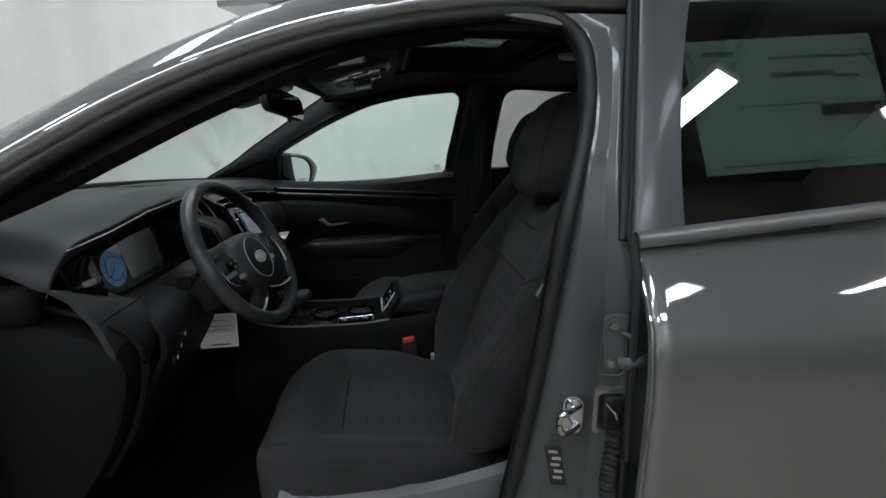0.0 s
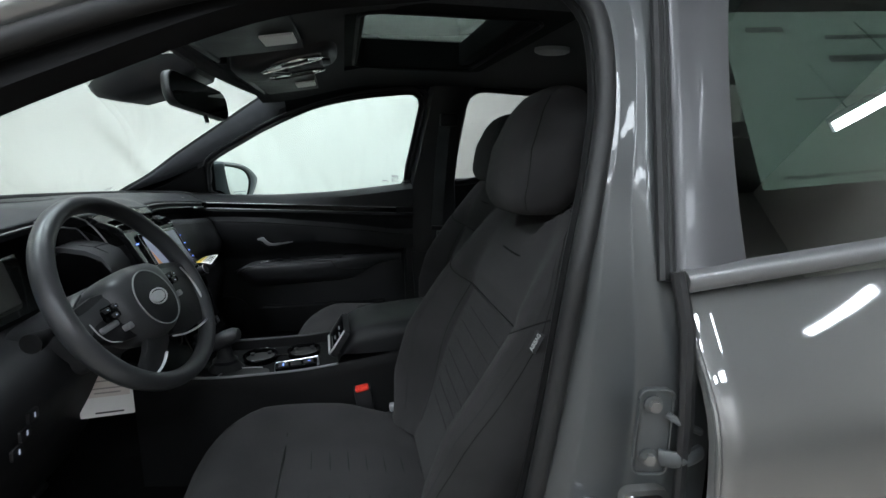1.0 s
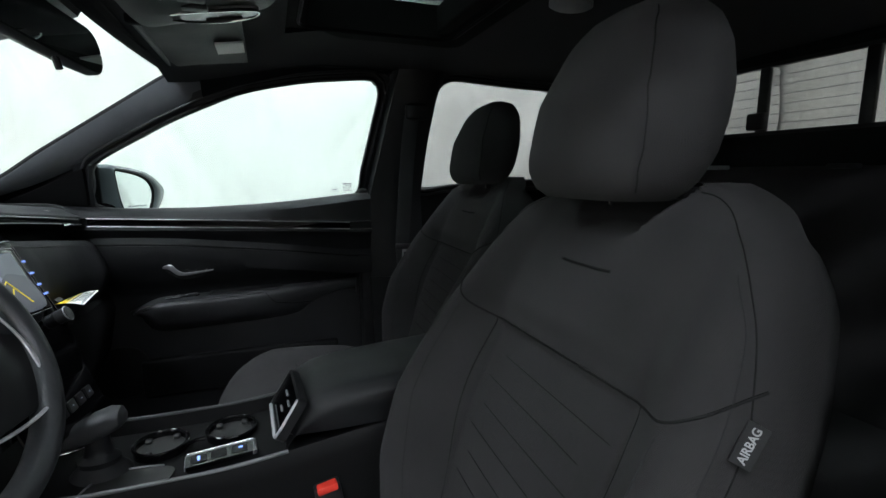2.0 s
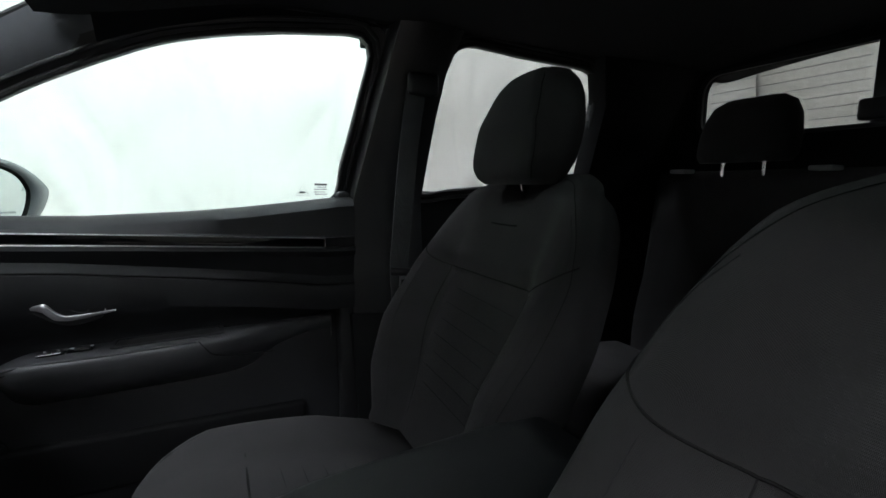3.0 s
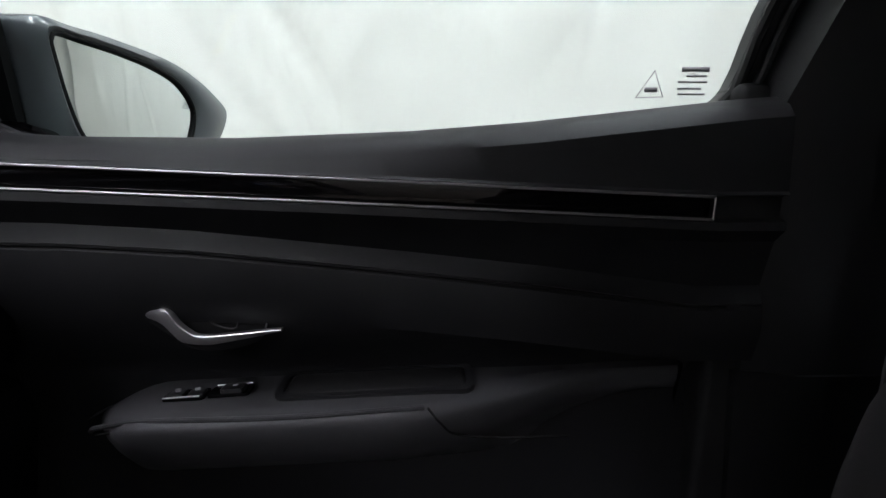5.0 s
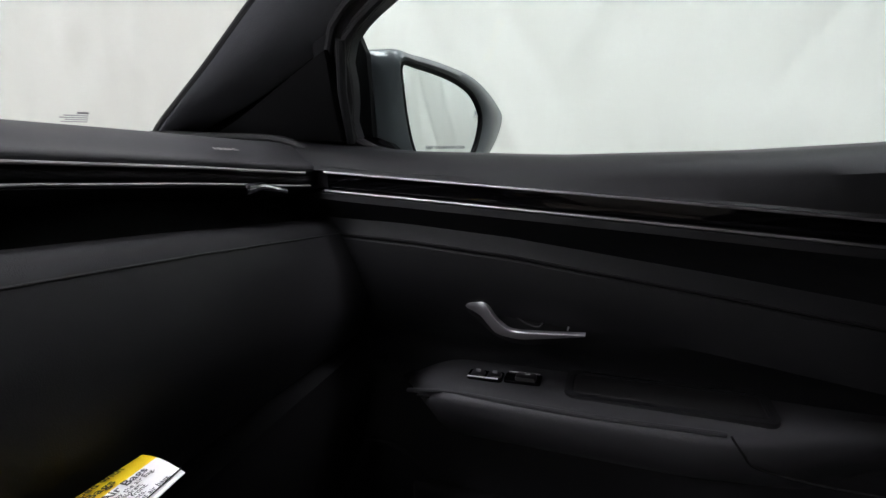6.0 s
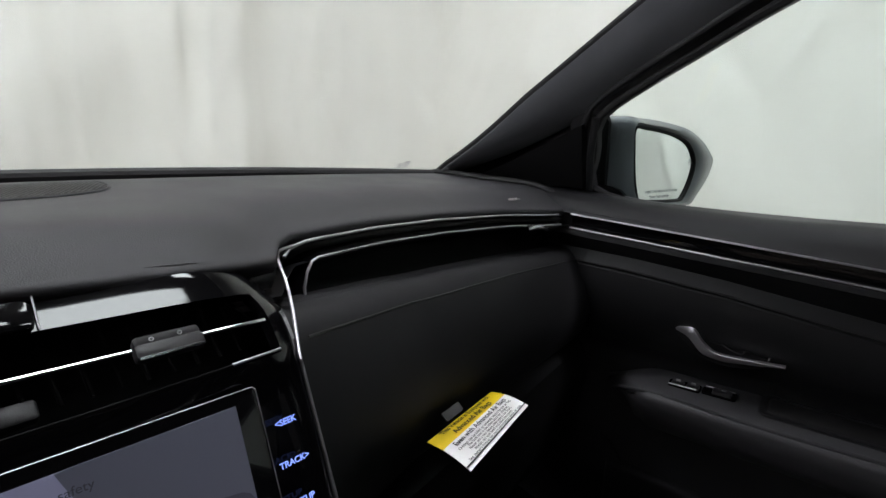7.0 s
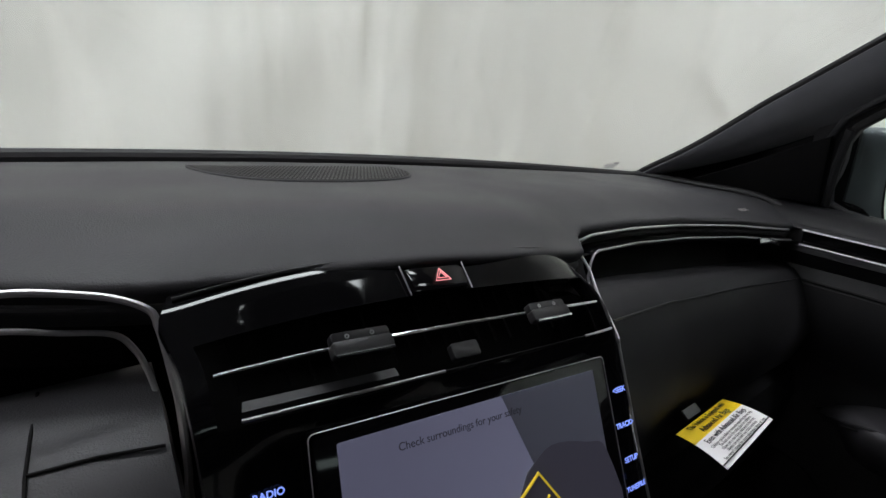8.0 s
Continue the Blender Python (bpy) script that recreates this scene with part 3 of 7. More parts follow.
# sticker print on the front passenger glass
gm = basis((-0.014, side_glass_y(1.172) + 0.004, 1.172), (1, 0, 0.03), (0, -0.40, 1))
tri = [(-0.043, -0.014), (-0.013, -0.014), (-0.028, 0.014)]
tube("triangle_mark", on(gm, tri), 0.0009, M_ETCH, win_f, "faint etched triangle", n=5, closed=True)
block("mark_bar", on(gm, [(-0.028, -0.006)])[0], (0.014, 0.0006, 0.005), 0, M_ETCH, win_f)
for k, (dx, dz, w) in enumerate(((0.0, 0.014, 0.030), (0.003, 0.007, 0.022), (0.0, 0.001, 0.032), (-0.002, -0.006, 0.026), (0.002, -0.012, 0.030))):
    block("print_line", on(gm, [(0.016 + dx, dz)])[0], (w, 0.0006, 0.0022 if k else 0.005), 0, M_ETCH, win_f)

# roof side trims, pillars of the right side
for s in (1, -1):
    rows = []
    for k in range(33):
        x = -0.42 + 1.62 * k / 32
        zt = float(np.interp(x, [-0.42, -0.3, -0.15, 0.06, 0.3, 0.8, 1.2], [1.435, 1.478, 1.508, 1.532, 1.545, 1.528, 1.50]))
        yd = side_glass_y(zt)
        zi = liner_z(x, 0.61)
        rows.append([(x, s * 0.600, zi + 0.004), (x, s * 0.618, zi - 0.004), (x, s * (0.5 * (0.63 + yd) - 0.012), 0.5 * (zi + zt) - 0.008), (x, s * (yd - 0.012), zt - 0.002), (x, s * (yd + 0.01), zt + 0.004)])
    if s > 0:
        sheet("roof_side_trim", [list(r) for r in zip(*rows)], np.array((0, 0.012, 0.012)), M_LINER, shell)


def pillar(name, xf, xr, zs, bulge, mat, s=1, label=""):
    """A trim over a pillar: front and rear edges by height, rounded towards the cabin."""
    loops = []
    for z in zs:
        y = side_glass_y(max(z, 1.12)) - 0.012 + (0.0 if z > 1.12 else 0.01 * (1.12 - z))
        a, b = xf(z), xr(z)
        prof = [(a, 0.02), (a, 0.0), (a + 0.012, -bulge * 0.75), (a + 0.3 * (b - a), -bulge), (a + 0.7 * (b - a), -bulge), (b - 0.012, -bulge * 0.75), (b, 0.0), (b, 0.02)]
        loops.append([np.array((x, s * (y + d), z)) for x, d in prof])
    return loft(name, loops, mat, shell, label, sharp=50)


ZS = [0.42, 0.6, 0.75, 0.85, 0.92, 0.945, 0.97, 1.05, 1.15, 1.25, 1.35, 1.45, 1.54]
pillar("b_pillar_trim", lambda z: np.interp(z, [0.4, 0.9, 0.95, 1.15, 1.32, 1.54], [0.075, 0.062, 0.055, 0.062, 0.092, 0.130]),
       lambda z: np.interp(z, [0.4, 1.15, 1.34, 1.48, 1.54], [0.33, 0.268, 0.272, 0.285, 0.31]), [z for z in ZS if z > 0.84], 0.055, M_FRAME, label="satin black door pillar trim")
pillar("b_pillar_lower_trim", lambda z: np.interp(z, [0.4, 0.93], [0.085, 0.050]), lambda z: np.interp(z, [0.4, 0.93], [0.36, 0.33]), [0.42, 0.6, 0.75, 0.82, 0.84, 0.852], 0.060, M_SOFT, label="soft black lower pillar trim")
pillar("c_pillar_trim", lambda z: np.interp(z, [0.9, 1.2, 1.42, 1.54], [0.81, 0.80, 0.778, 0.72]), lambda z: 1.19, [0.9, 1.0, 1.1, 1.2, 1.3, 1.42, 1.48, 1.54], 0.05, M_MATT)
pillar("c_pillar_trim", lambda z: np.interp(z, [0.9, 1.2, 1.42, 1.54], [0.81, 0.80, 0.778, 0.72]), lambda z: 1.19, [0.9, 1.0, 1.1, 1.2, 1.3, 1.42, 1.48, 1.54], 0.05, M_MATT, s=-1)
for s in (1, -1):
    sheet("rear_quarter_trim", [[(x, s * (0.78 - 0.02 * k), z) for x in (0.24, 0.5, 0.8, 1.2)] for k, z in enumerate((1.17, 1.10, 0.95, 0.75, 0.42))], (0, 0.02 * s, 0), M_MATT, shell, "black rear door lining")

# back wall of the cab with the sliding rear window
RWX = 1.14


def back_wall():
    w = thing("rear_cab_wall", "black trimmed cab wall under the rear window", "wall", (RWX, 0, 0.9))
    out = on(basis((RWX, 0, 1.0), (0, -1, 0), (0, 0, 1)), [(x, z) for x, z in rounded(1.56, 1.14, 0.10)])
    zc = 1.434
    hole = on(basis((RWX, 0, zc), (0, -1, 0), (0, 0, 1)), rounded(1.17, 0.190, 0.055))
    ring_plate("wall_panel", out, hole, (0.03, 0, 0), M_MATT, w)
    rw = thing("window_3", "sliding rear cab window with heating wires", "window", (RWX, 0, zc), kind="structure")
    ring_plate("window_frame", on(basis((RWX - 0.003, 0, zc), (0, -1, 0), (0, 0, 1)), rounded(1.19, 0.205, 0.06)), on(basis((RWX - 0.003, 0, zc), (0, -1, 0), (0, 0, 1)), rounded(1.16, 0.184, 0.055)), (0.01, 0, 0), M_RUBBER, rw)
    for y0, y1 in ((-0.59, -0.135), (-0.135, 0.135), (0.135, 0.59)):
        p = block("pane", (RWX + 0.012, (y0 + y1) / 2, zc), (0.004, y1 - y0, 0.192), 0, M_TINT, rw, "tinted rear glass")
        p.visible_shadow = False
    for y in (-0.135, 0.135):
        block("divider", (RWX + 0.004, y, zc), (0.016, 0.030, 0.185), 0.003, M_HARD, rw)
    block("latch", (RWX - 0.006, 0.143, zc - 0.062), (0.03, 0.055, 0.05), 0.008, M_HARD, rw)
    for k in range(6):
        z = zc - 0.07 + 0.027 * k
        for y0, y1 in ((-0.56, -0.16), (0.16, 0.56), (-0.115, 0.115)):
            tube("heating_wire", [(RWX + 0.009, y0, z), (RWX + 0.009, y1, z)], 0.0007, M_ETCH, rw, n=4)


back_wall()

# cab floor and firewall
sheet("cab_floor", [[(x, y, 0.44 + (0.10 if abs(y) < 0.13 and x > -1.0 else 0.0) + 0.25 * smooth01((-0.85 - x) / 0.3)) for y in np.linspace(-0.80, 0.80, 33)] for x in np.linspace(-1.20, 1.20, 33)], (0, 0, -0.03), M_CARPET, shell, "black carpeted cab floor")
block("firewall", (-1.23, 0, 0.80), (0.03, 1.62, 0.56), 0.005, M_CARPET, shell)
for s in (1, -1):
    block("cowl_side", (-1.10 if s < 0 else -1.02, s * 0.818, 0.77), (0.30 if s < 0 else 0.50, 0.02, 0.64), 0.004, M_MATT, shell)
    fill = [(-1.09, 1.02), (-1.09, 1.125), (-1.05, 1.15), (-0.98, 1.19), (-0.90, 1.235), (-0.76, 1.29), (-0.738, 1.24), (-0.74, 1.02)] if s > 0 else [(-1.24, 1.02), (-1.24, 1.14), (-1.08, 1.14), (-1.02, 1.13), (-1.0, 1.02)]
    prism("cowl_corner", [(x, s * (0.822 if z < 1.15 else 0.80), z) for x, z in fill], (0, 0.012 * s, 0), M_MATT, shell, smooth=False)
block("door_gap_fill", (0.062, 0.775, 0.80), (0.05, 0.05, 0.74), 0.01, M_RUBBER, shell)
block("corner_filler", (0.12, 0.69, 1.535), (0.06, 0.06, 0.05), 0.004, M_LINER, shell)
block("roof_back_trim", (1.15, 0, 1.578), (0.03, 1.2, 0.05), 0.01, M_LINER, shell)

# ---- left side: open door frame, pillar, rear door ----
SEAL = [(-1.02, -0.83, 1.10), (-0.93, -0.81, 1.185), (-0.806, -0.79, 1.261), (-0.615, -0.744, 1.375), (-0.403, -0.708, 1.465), (-0.218, -0.690, 1.511), (-0.08, -0.681, 1.532), (0.012, -0.679, 1.538), (0.070, -0.684, 1.526), (0.105, -0.698, 1.492),
        (0.115, -0.716, 1.445), (0.107, -0.748, 1.360), (0.078, -0.786, 1.262), (0.050, -0.812, 1.165), (0.026, -0.810, 0.976), (0.0, -0.805, 0.80), (-0.027, -0.802, 0.648), (-0.05, -0.80, 0.50), (-0.12, -0.80, 0.425), (-0.5, -0.80, 0.415), (-0.86, -0.80, 0.425), (-1.0, -0.80, 0.52), (-1.05, -0.81, 0.70), (-1.06, -0.82, 0.92)]
seal_path = even(curve(SEAL, 240, closed=True) + [np.array(SEAL[0])], 200)[:-1]
tube("door_opening_seal", seal_path, 0.0125, M_RUBBER, shell, "black rubber door opening seal", closed=True, n=12, up=(0, 1, 0))
tube("seal_flange", [p + np.array((0, 0.020, 0)) + 0.010 * np.array((-0.3 - p[0], 0, 1.0 - p[2])) for p in seal_path], 0.009, M_MATT, shell, closed=True, n=8, up=(0, 1, 0))

top = [p for p in even(curve(SEAL[:8] + [(0.20, -0.682, 1.542), (0.60, -0.680, 1.536), (1.20, -0.672, 1.505)], 120), 80)]
rails = []
for off in [(0, 0.035, 0.004), (0, 0.008, 0.008), (0, -0.001, 0.014)] + [(0, 0.13 - 0.138 * math.cos(a), 0.022 + 0.078 * math.sin(a)) for a in np.linspace(0.05, 1.57, 14)]:
    o = np.array(off)
    rails.append([p + o for p in top])
sheet("roof_rail", rails, (0, 0.004, -0.006), M_PAINT, shell, "glossy grey painted windshield pillar and roof rail", sharp=60)
# right-hand outer pillar skin, behind the trim
oe, od = even(curve(EDGE, 60), 40), even(curve(DLO, 60), 40)
sheet("roof_rail", [[p + np.array((0.006, 0.030, 0.010)) for p in oe], [0.5 * (p + q) + np.array((0.004, 0.048, 0.016)) for p, q in zip(oe, od)], [q + np.array((0.0, 0.040, 0.006)) for q in od]], (0, -0.004, -0.004), M_MATT, shell)


def b_pillar():
    side_pts = seal_path
    zs = np.linspace(0.44, 1.535, 46)
    low = [p for p in even(curve(SEAL, 480, closed=True), 900) if p[0] > -0.14 and p[2] < 1.53]
    low = sorted(low, key=lambda p: p[2])
    hz, hx, hy = [p[2] for p in low], [p[0] for p in low], [p[1] for p in low]
    rows = []
    fine = np.linspace(0.38, 1.53, 231)
    gx, gy = np.interp(fine, hz, hx), np.interp(fine, hz, hy)
    for _ in range(3):
        gx, gy = [np.convolve(np.pad(g, 8, mode="edge"), np.ones(17) / 17, mode="valid") for g in (gx, gy)]
    prof = curve([(0.03, 0.012), (0.08, 0.005), (0.13, -0.002), (0.18, -0.009), (0.205, -0.0118), (0.235, -0.0132), (0.34, -0.0165), (0.45, -0.0195), (0.535, -0.022), (0.56, -0.0245), (0.575, -0.028), (0.62, -0.038), (0.67, -0.0485), (0.69, -0.0525), (0.715, -0.0555), (0.76, -0.0575), (0.88, -0.0595), (1.0, -0.060)], 72)
    for z in zs:
        xs, ys = float(np.interp(z, fine, gx)), float(np.interp(z, fine, gy))
        hi = smooth01((z - 1.06) / 0.12)
        xe = 0.205 * (1 - hi) + (0.134 + 0.066 * (z - 1.157) / 0.411) * hi
        k = (1 - hi) + hi * max(0.05, (0.868 - 0.42 * (z - 1.16) - 0.020 + ys) / 0.060)
        rows.append([(xs + 0.004 + (xe - xs) * t, ys + d * (k if d < 0 else 1.0), z) for t, d in prof])
    g = np.array(rows)
    for _ in range(2):
        pad = np.pad(g, ((4, 4), (0, 0), (0, 0)), mode="reflect", reflect_type="odd")
        g = sum(pad[k:k + len(g)] for k in range(9)) / 9
    # near the top corner the folded edge keeps to the rubber
    fade = np.array([1 - t for t, _ in prof])
    for i, z in enumerate(zs):
        w = smooth01((z - 1.22) / 0.10)
        g[i, :, 0] += w * fade * (np.interp(z, hz, hx) + 0.006 - g[i, 0, 0])
        g[i, :, 1] += w * fade * (np.interp(z, hz, hy) + 0.006 - g[i, 0, 1])
    rows = g.tolist()
    sheet("b_pillar", rows, (0, 0.006, 0), M_JAMB, shell, "grey painted door pillar with folded edges", sharp=60)


b_pillar()
block("rocker_sill", (-0.45, -0.845, 0.37), (1.35, 0.09, 0.12), 0.03, M_PAINT, shell, "grey painted door sill")


def striker():
    t = thing("door_striker", "zinc-plated door striker bolted to the grey pillar", "striker", (0.075, -0.835, 0.842))
    m = basis((0.078, -0.832, 0.842), (1, -0.35, 0), (0, 0, 1))
    plaque("base_plate", m, 0.036, 0.074, 0.004, M_CHROME, t, r=0.017, bevel=0.0015)
    loop = [(0.010, 0.020, 0.002), (-0.004, 0.020, 0.022), (-0.016, 0.019, 0.034), (-0.024, 0.008, 0.036), (-0.024, -0.008, 0.036), (-0.016, -0.019, 0.034), (-0.004, -0.020, 0.022), (0.010, -0.020, 0.002)]
    tube("loop", on(m, curve(loop, 40)), 0.0058, M_CHROME, t, n=10)
    for dy in (-0.026, 0.026):
        tube("bolt", on(m, [(0.004, dy, 0.004), (0.004, dy, 0.009)]), 0.0065, M_CHROME, t, n=6)


def hinge():
    t = thing("hinge_plate", "grey painted door hinge plate with two bolts", "hinge", (0.116, -0.878, 0.998))
    m = basis((0.118, -0.878, 0.998), (1, -0.22, 0), (-0.03, 0, 1))
    plaque("leaf", m, 0.038, 0.106, 0.005, M_JAMB, t, r=0.010, bevel=0.003)
    tube("leaf_rim", on(m, [(p[0], p[1], 0.007) for p in rounded(0.038, 0.106, 0.010)]), 0.0018, M_JAMB, t, closed=True, n=8)
    for dy in (0.036, -0.030):
        tube("bolt_flange", on(m, [(-0.004, dy, 0.006), (-0.004, dy, 0.009)]), 0.0105, M_JAMB, t, n=14)
        tube("bolt", on(m, [(-0.004, dy, 0.010), (-0.004, dy, 0.016)]), 0.0070, M_PAINT, t, n=6)
    arm = [(0.010, -0.030, 0.008), (0.022, -0.026, 0.018), (0.036, -0.022, 0.020), (0.052, -0.022, 0.010)]
    tube("arm", on(m, curve(arm, 16)), 0.0062, M_JAMB, t, n=10, flat=1.6)
    tube("arm", on(m, curve([(0.012, 0.024, 0.008), (0.026, 0.018, 0.018), (0.050, 0.004, 0.010)], 12)), 0.0042, M_JAMB, t, n=10)


def harness():
    t = thing("wiring_boot", "corrugated black rubber cable boot between pillar and rear door", "cable", (0.13, -0.865, 0.80))
    m = basis((0.13, -0.862, 0.865), (1, -0.1, 0), (0, 0, 1))
    ring_plate("socket", on(m, [(x, y, 0.006) for x, y in rounded(0.060, 0.085, 0.012)]), on(m, [(x, y, 0.006) for x, y in rounded(0.046, 0.070, 0.010)]), -np.array(m.to_3x3() @ Vector((0, 0, 1))) * 0.012, M_PAINT, t)
    block("plug", (0.138, -0.858, 0.862), (0.042, 0.03, 0.068), 0.008, M_RUBBER, t)
    tube("clip", on(m, [(-0.012, 0.024, 0.016), (0.004, 0.006, 0.02), (0.010, -0.016, 0.016)]), 0.003, M_CHROME, t, n=6)
    path = even(curve([(0.134, -0.882, 0.832), (0.126, -0.892, 0.79), (0.122, -0.894, 0.74), (0.132, -0.890, 0.70), (0.165, -0.878, 0.67)], 60), 90)
    tube("corrugated_boot", path, [0.0125 + 0.0035 * math.cos(k * 1.35) for k in range(90)], M_RUBBER, t, n=12)


def sill_label():
    t = thing("pillar_label", "narrow black data label on the door pillar", "label", (0.045, -0.82, 0.73))
    m = basis((0.052, -0.829, 0.735), (1, -0.5, 0.2), (-0.15, 0, 1))
    plaque("plate", m, 0.030, 0.085, 0.0008, M_INK, t, r=0.002)
    for k in range(5):
        plaque("print_bar", m, 0.016, 0.006, 0.0014, M_GREYVINYL if k % 2 else M_FADEDINK, t, at=(0.0 + 0.004 * (k % 2), 0.030 - 0.014 * k, 0), r=0.0005)


# Black tube paints the shaded gap by the rear door, with its rubber edge
tube("door_gap_fill", [(0.146, -0.905, 0.45), (0.142, -0.907, 0.80), (0.142, -0.902, 1.02), (0.144, -0.886, 1.12), (0.138, -0.868, 1.18)], 0.008, M_RUBBER, shell, n=8)
striker()
hinge()
harness()
sill_label()


def rear_door():
    d = thing("rear_door", "closed grey rear door with a dark tinted window", "car door", (0.65, -0.86, 0.45))

    def skin_y(z):
        zs_ = [0.40, 0.55, 0.75, 0.90, 0.95, 1.00, 1.03, 1.05, 1.071, 1.117, 1.16, 1.20, 1.26]
        ys_ = [0.910, 0.940, 0.957, 0.958, 0.9565, 0.9515, 0.944, 0.934, 0.920, 0.883, 0.846, 0.812, 0.76]
        return -sum(float(np.interp(z + 0.006 * k, zs_, ys_)) for k in (-3, -2, -1, 0, 1, 2, 3)) / 7

    def belt_z(x):
        return 1.157 + 0.0895 * (x - 0.157)
    rows = []
    for i in range(33):
        s = i / 32
        row = []
        for j in range(37):
            u = j / 36
            x0 = float(np.interp(s, [0, 0.2, 0.6, 1], [0.158, 0.150, 0.150, 0.156]))
            x = x0 + (1.25 - x0) * (u ** 1.25)
            z = belt_z(x) - 0.006 - s * (belt_z(x) - 0.006 - 0.40)
            y = skin_y(z)
            edge = max(0.0, 1 - (x - x0) / 0.012)
            row.append((x, y + 0.012 * edge ** 2, z))
        rows.append(row)
    sheet("skin", rows, (0, 0.010, 0), M_PAINT, d, "glossy grey door skin", sharp=60)
    pts = [(float(np.interp(z, [0.40, 0.70, 1.0, 1.15], [0.156, 0.150, 0.150, 0.158])) - 0.001, skin_y(z) + 0.007, z) for z in np.linspace(0.42, 1.146, 30)]
    tube("edge_fold", pts, 0.003, M_PAINT, d, n=8)
    bx = np.linspace(0.150, 1.25, 24)
    prof = ((0.0, -0.006), (-0.006, -0.003), (-0.011, 0.004), (-0.011, 0.012), (-0.006, 0.019), (0.004, 0.022), (0.010, 0.020), (0.010, -0.006))
    loft("belt_moulding", [[np.array((x, -0.864 + a + 0.01 * (x - 0.15), belt_z(x) + 0.002 + b)) for a, b in prof] for x in bx], M_BELTTRIM, d, "satin grey belt moulding", sharp=50)

    def out_y(z):
        return -(0.868 - 0.42 * (z - 1.16))
    app = []
    for i in range(15):
        z = 1.166 + (1.60 - 1.166) * i / 14
        xf = 0.143 + 0.066 * ((z - 1.157) / 0.411)
        xb = 0.236 + 0.020 * ((z - 1.18) / 0.39) + 0.048 * ((z - 1.18) / 0.39) ** 2
        app.append([(xf, out_y(z) + 0.014, z), (xf + 0.003, out_y(z) + 0.002, z), (xf + 0.010, out_y(z) - 0.003, z), ((xf + xb) / 2, out_y(z) - 0.005, z), (xb - 0.004, out_y(z) - 0.003, z), (xb, out_y(z) + 0.004, z)])
    sheet("pillar_cover", app, (0, 0.004, 0), M_BLACKTRIM, d, "satin black pillar cover")
    for off, rad in ((-0.013, 0.007), (-0.003, 0.005)):
        tube("edge_rubber", [(r[0][0] + off, r[0][1] - 0.004, r[0][2]) for r in app], rad, M_RUBBER, d, n=8)
    pane = []
    for i in range(5):
        z = 1.155 + 0.40 * i / 4
        pane.append([(x, out_y(z) + 0.012, z + 0.06 * (x - 0.24)) for x in (0.24, 0.5, 0.8, 1.05)])
    pg = sheet("pane", pane, (0, 0.004, 0), M_DARKTINT, d, "dark tinted door glass")
    pg.visible_shadow = False
    # price sheet behind the glass
    pr = thing("window_sheet", "pale printed price sheet stuck inside the tinted rear window", "paper", (0.5, -0.79, 1.35))
    m = basis((0.480, out_y(1.385) + 0.022, 1.385), (1, 0, 0.06), (0.06, 0.42, 1))
    plaque("sheet", m, 0.37, 0.25, 0.0006, M_PALEINK, pr, r=0.003)
    for k, (px, py, w, h) in enumerate(((0.04, 0.085, 0.13, 0.006), (0.14, 0.083, 0.10, 0.006), (0.035, 0.052, 0.125, 0.010), (0.115, -0.02, 0.12, 0.022), (-0.12, 0.098, 0.06, 0.008), (-0.02, -0.005, 0.16, 0.003), (0.0, -0.112, 0.30, 0.004), (0.12, 0.045, 0.05, 0.006))):
        plaque("print_bar", m, w, h, 0.0012, M_INK, pr, r=0.001, at=(px, py, 0))
    block("lining", (0.72, -0.80, 0.80), (1.0, 0.04, 0.68), 0.02, M_MATT, d)
    return d


rear_door()


def outer_side():
    """Right-hand door skins and sill, so that the cab is closed outside."""
    rows = []
    for z in np.linspace(0.40, 1.10, 15):
        y = float(np.interp(z, [0.40, 0.55, 0.75, 0.90, 1.00, 1.05, 1.10], [0.90, 0.928, 0.943, 0.943, 0.936, 0.915, 0.865]))
        rows.append([(x, y, z) for x in np.linspace(-1.0, 1.22, 24)])
    sheet("outer_side_skin", rows, (0, -0.01, 0), M_PAINT, shell, "glossy grey outer door skins")
    block("rocker_sill", (0.1, 0.86, 0.37), (2.2, 0.09, 0.12), 0.03, M_PAINT, shell)
    block("floor_pan", (0.0, 0, 0.385), (2.4, 1.62, 0.05), 0.01, M_MATT, shell)


def wheel(x, y):
    w = thing("wheel", "black road wheel under the cab", "wheel", (x, y, 0.36), "wheels")
    tyre = [(x + 0.28 * math.cos(a), y, 0.36 + 0.28 * math.sin(a)) for a in np.linspace(0, 2 * math.pi, 49)[:-1]]
    tube("tyre", tyre, 0.078, M_RUBBER, w, "black rubber tyre", n=14, closed=True, flat=1.25, up=(0, 1, 0))
    loops = [[np.array((x + r * math.cos(a), y + d, 0.36 + r * math.sin(a))) for a in np.linspace(0, 2 * math.pi, 33)[:-1]] for d, r in ((-0.09, 0.20), (-0.075, 0.225), (0.075, 0.225), (0.09, 0.20))]
    loft("rim", loops, M_SILVER, w, "grey metal rim", sharp=40)


outer_side()
for wx in (-1.75, 1.95):
    for wy in (-0.80, 0.80):
        wheel(wx, wy)
for wy in (-0.42, 0.42):
    block("chassis_rail", (0.1, wy, 0.31), (4.1, 0.09, 0.11), 0.015, M_MATT, shell, "black chassis rail")
for wx in (-1.75, 1.95):
    tube("axle", [(wx, -0.76, 0.34), (wx, 0.76, 0.34)], 0.035, M_MATT, shell, n=12)

# ---- passenger door ----


def lerp(x, xs, ys):
    return float(np.interp(x, xs, ys))


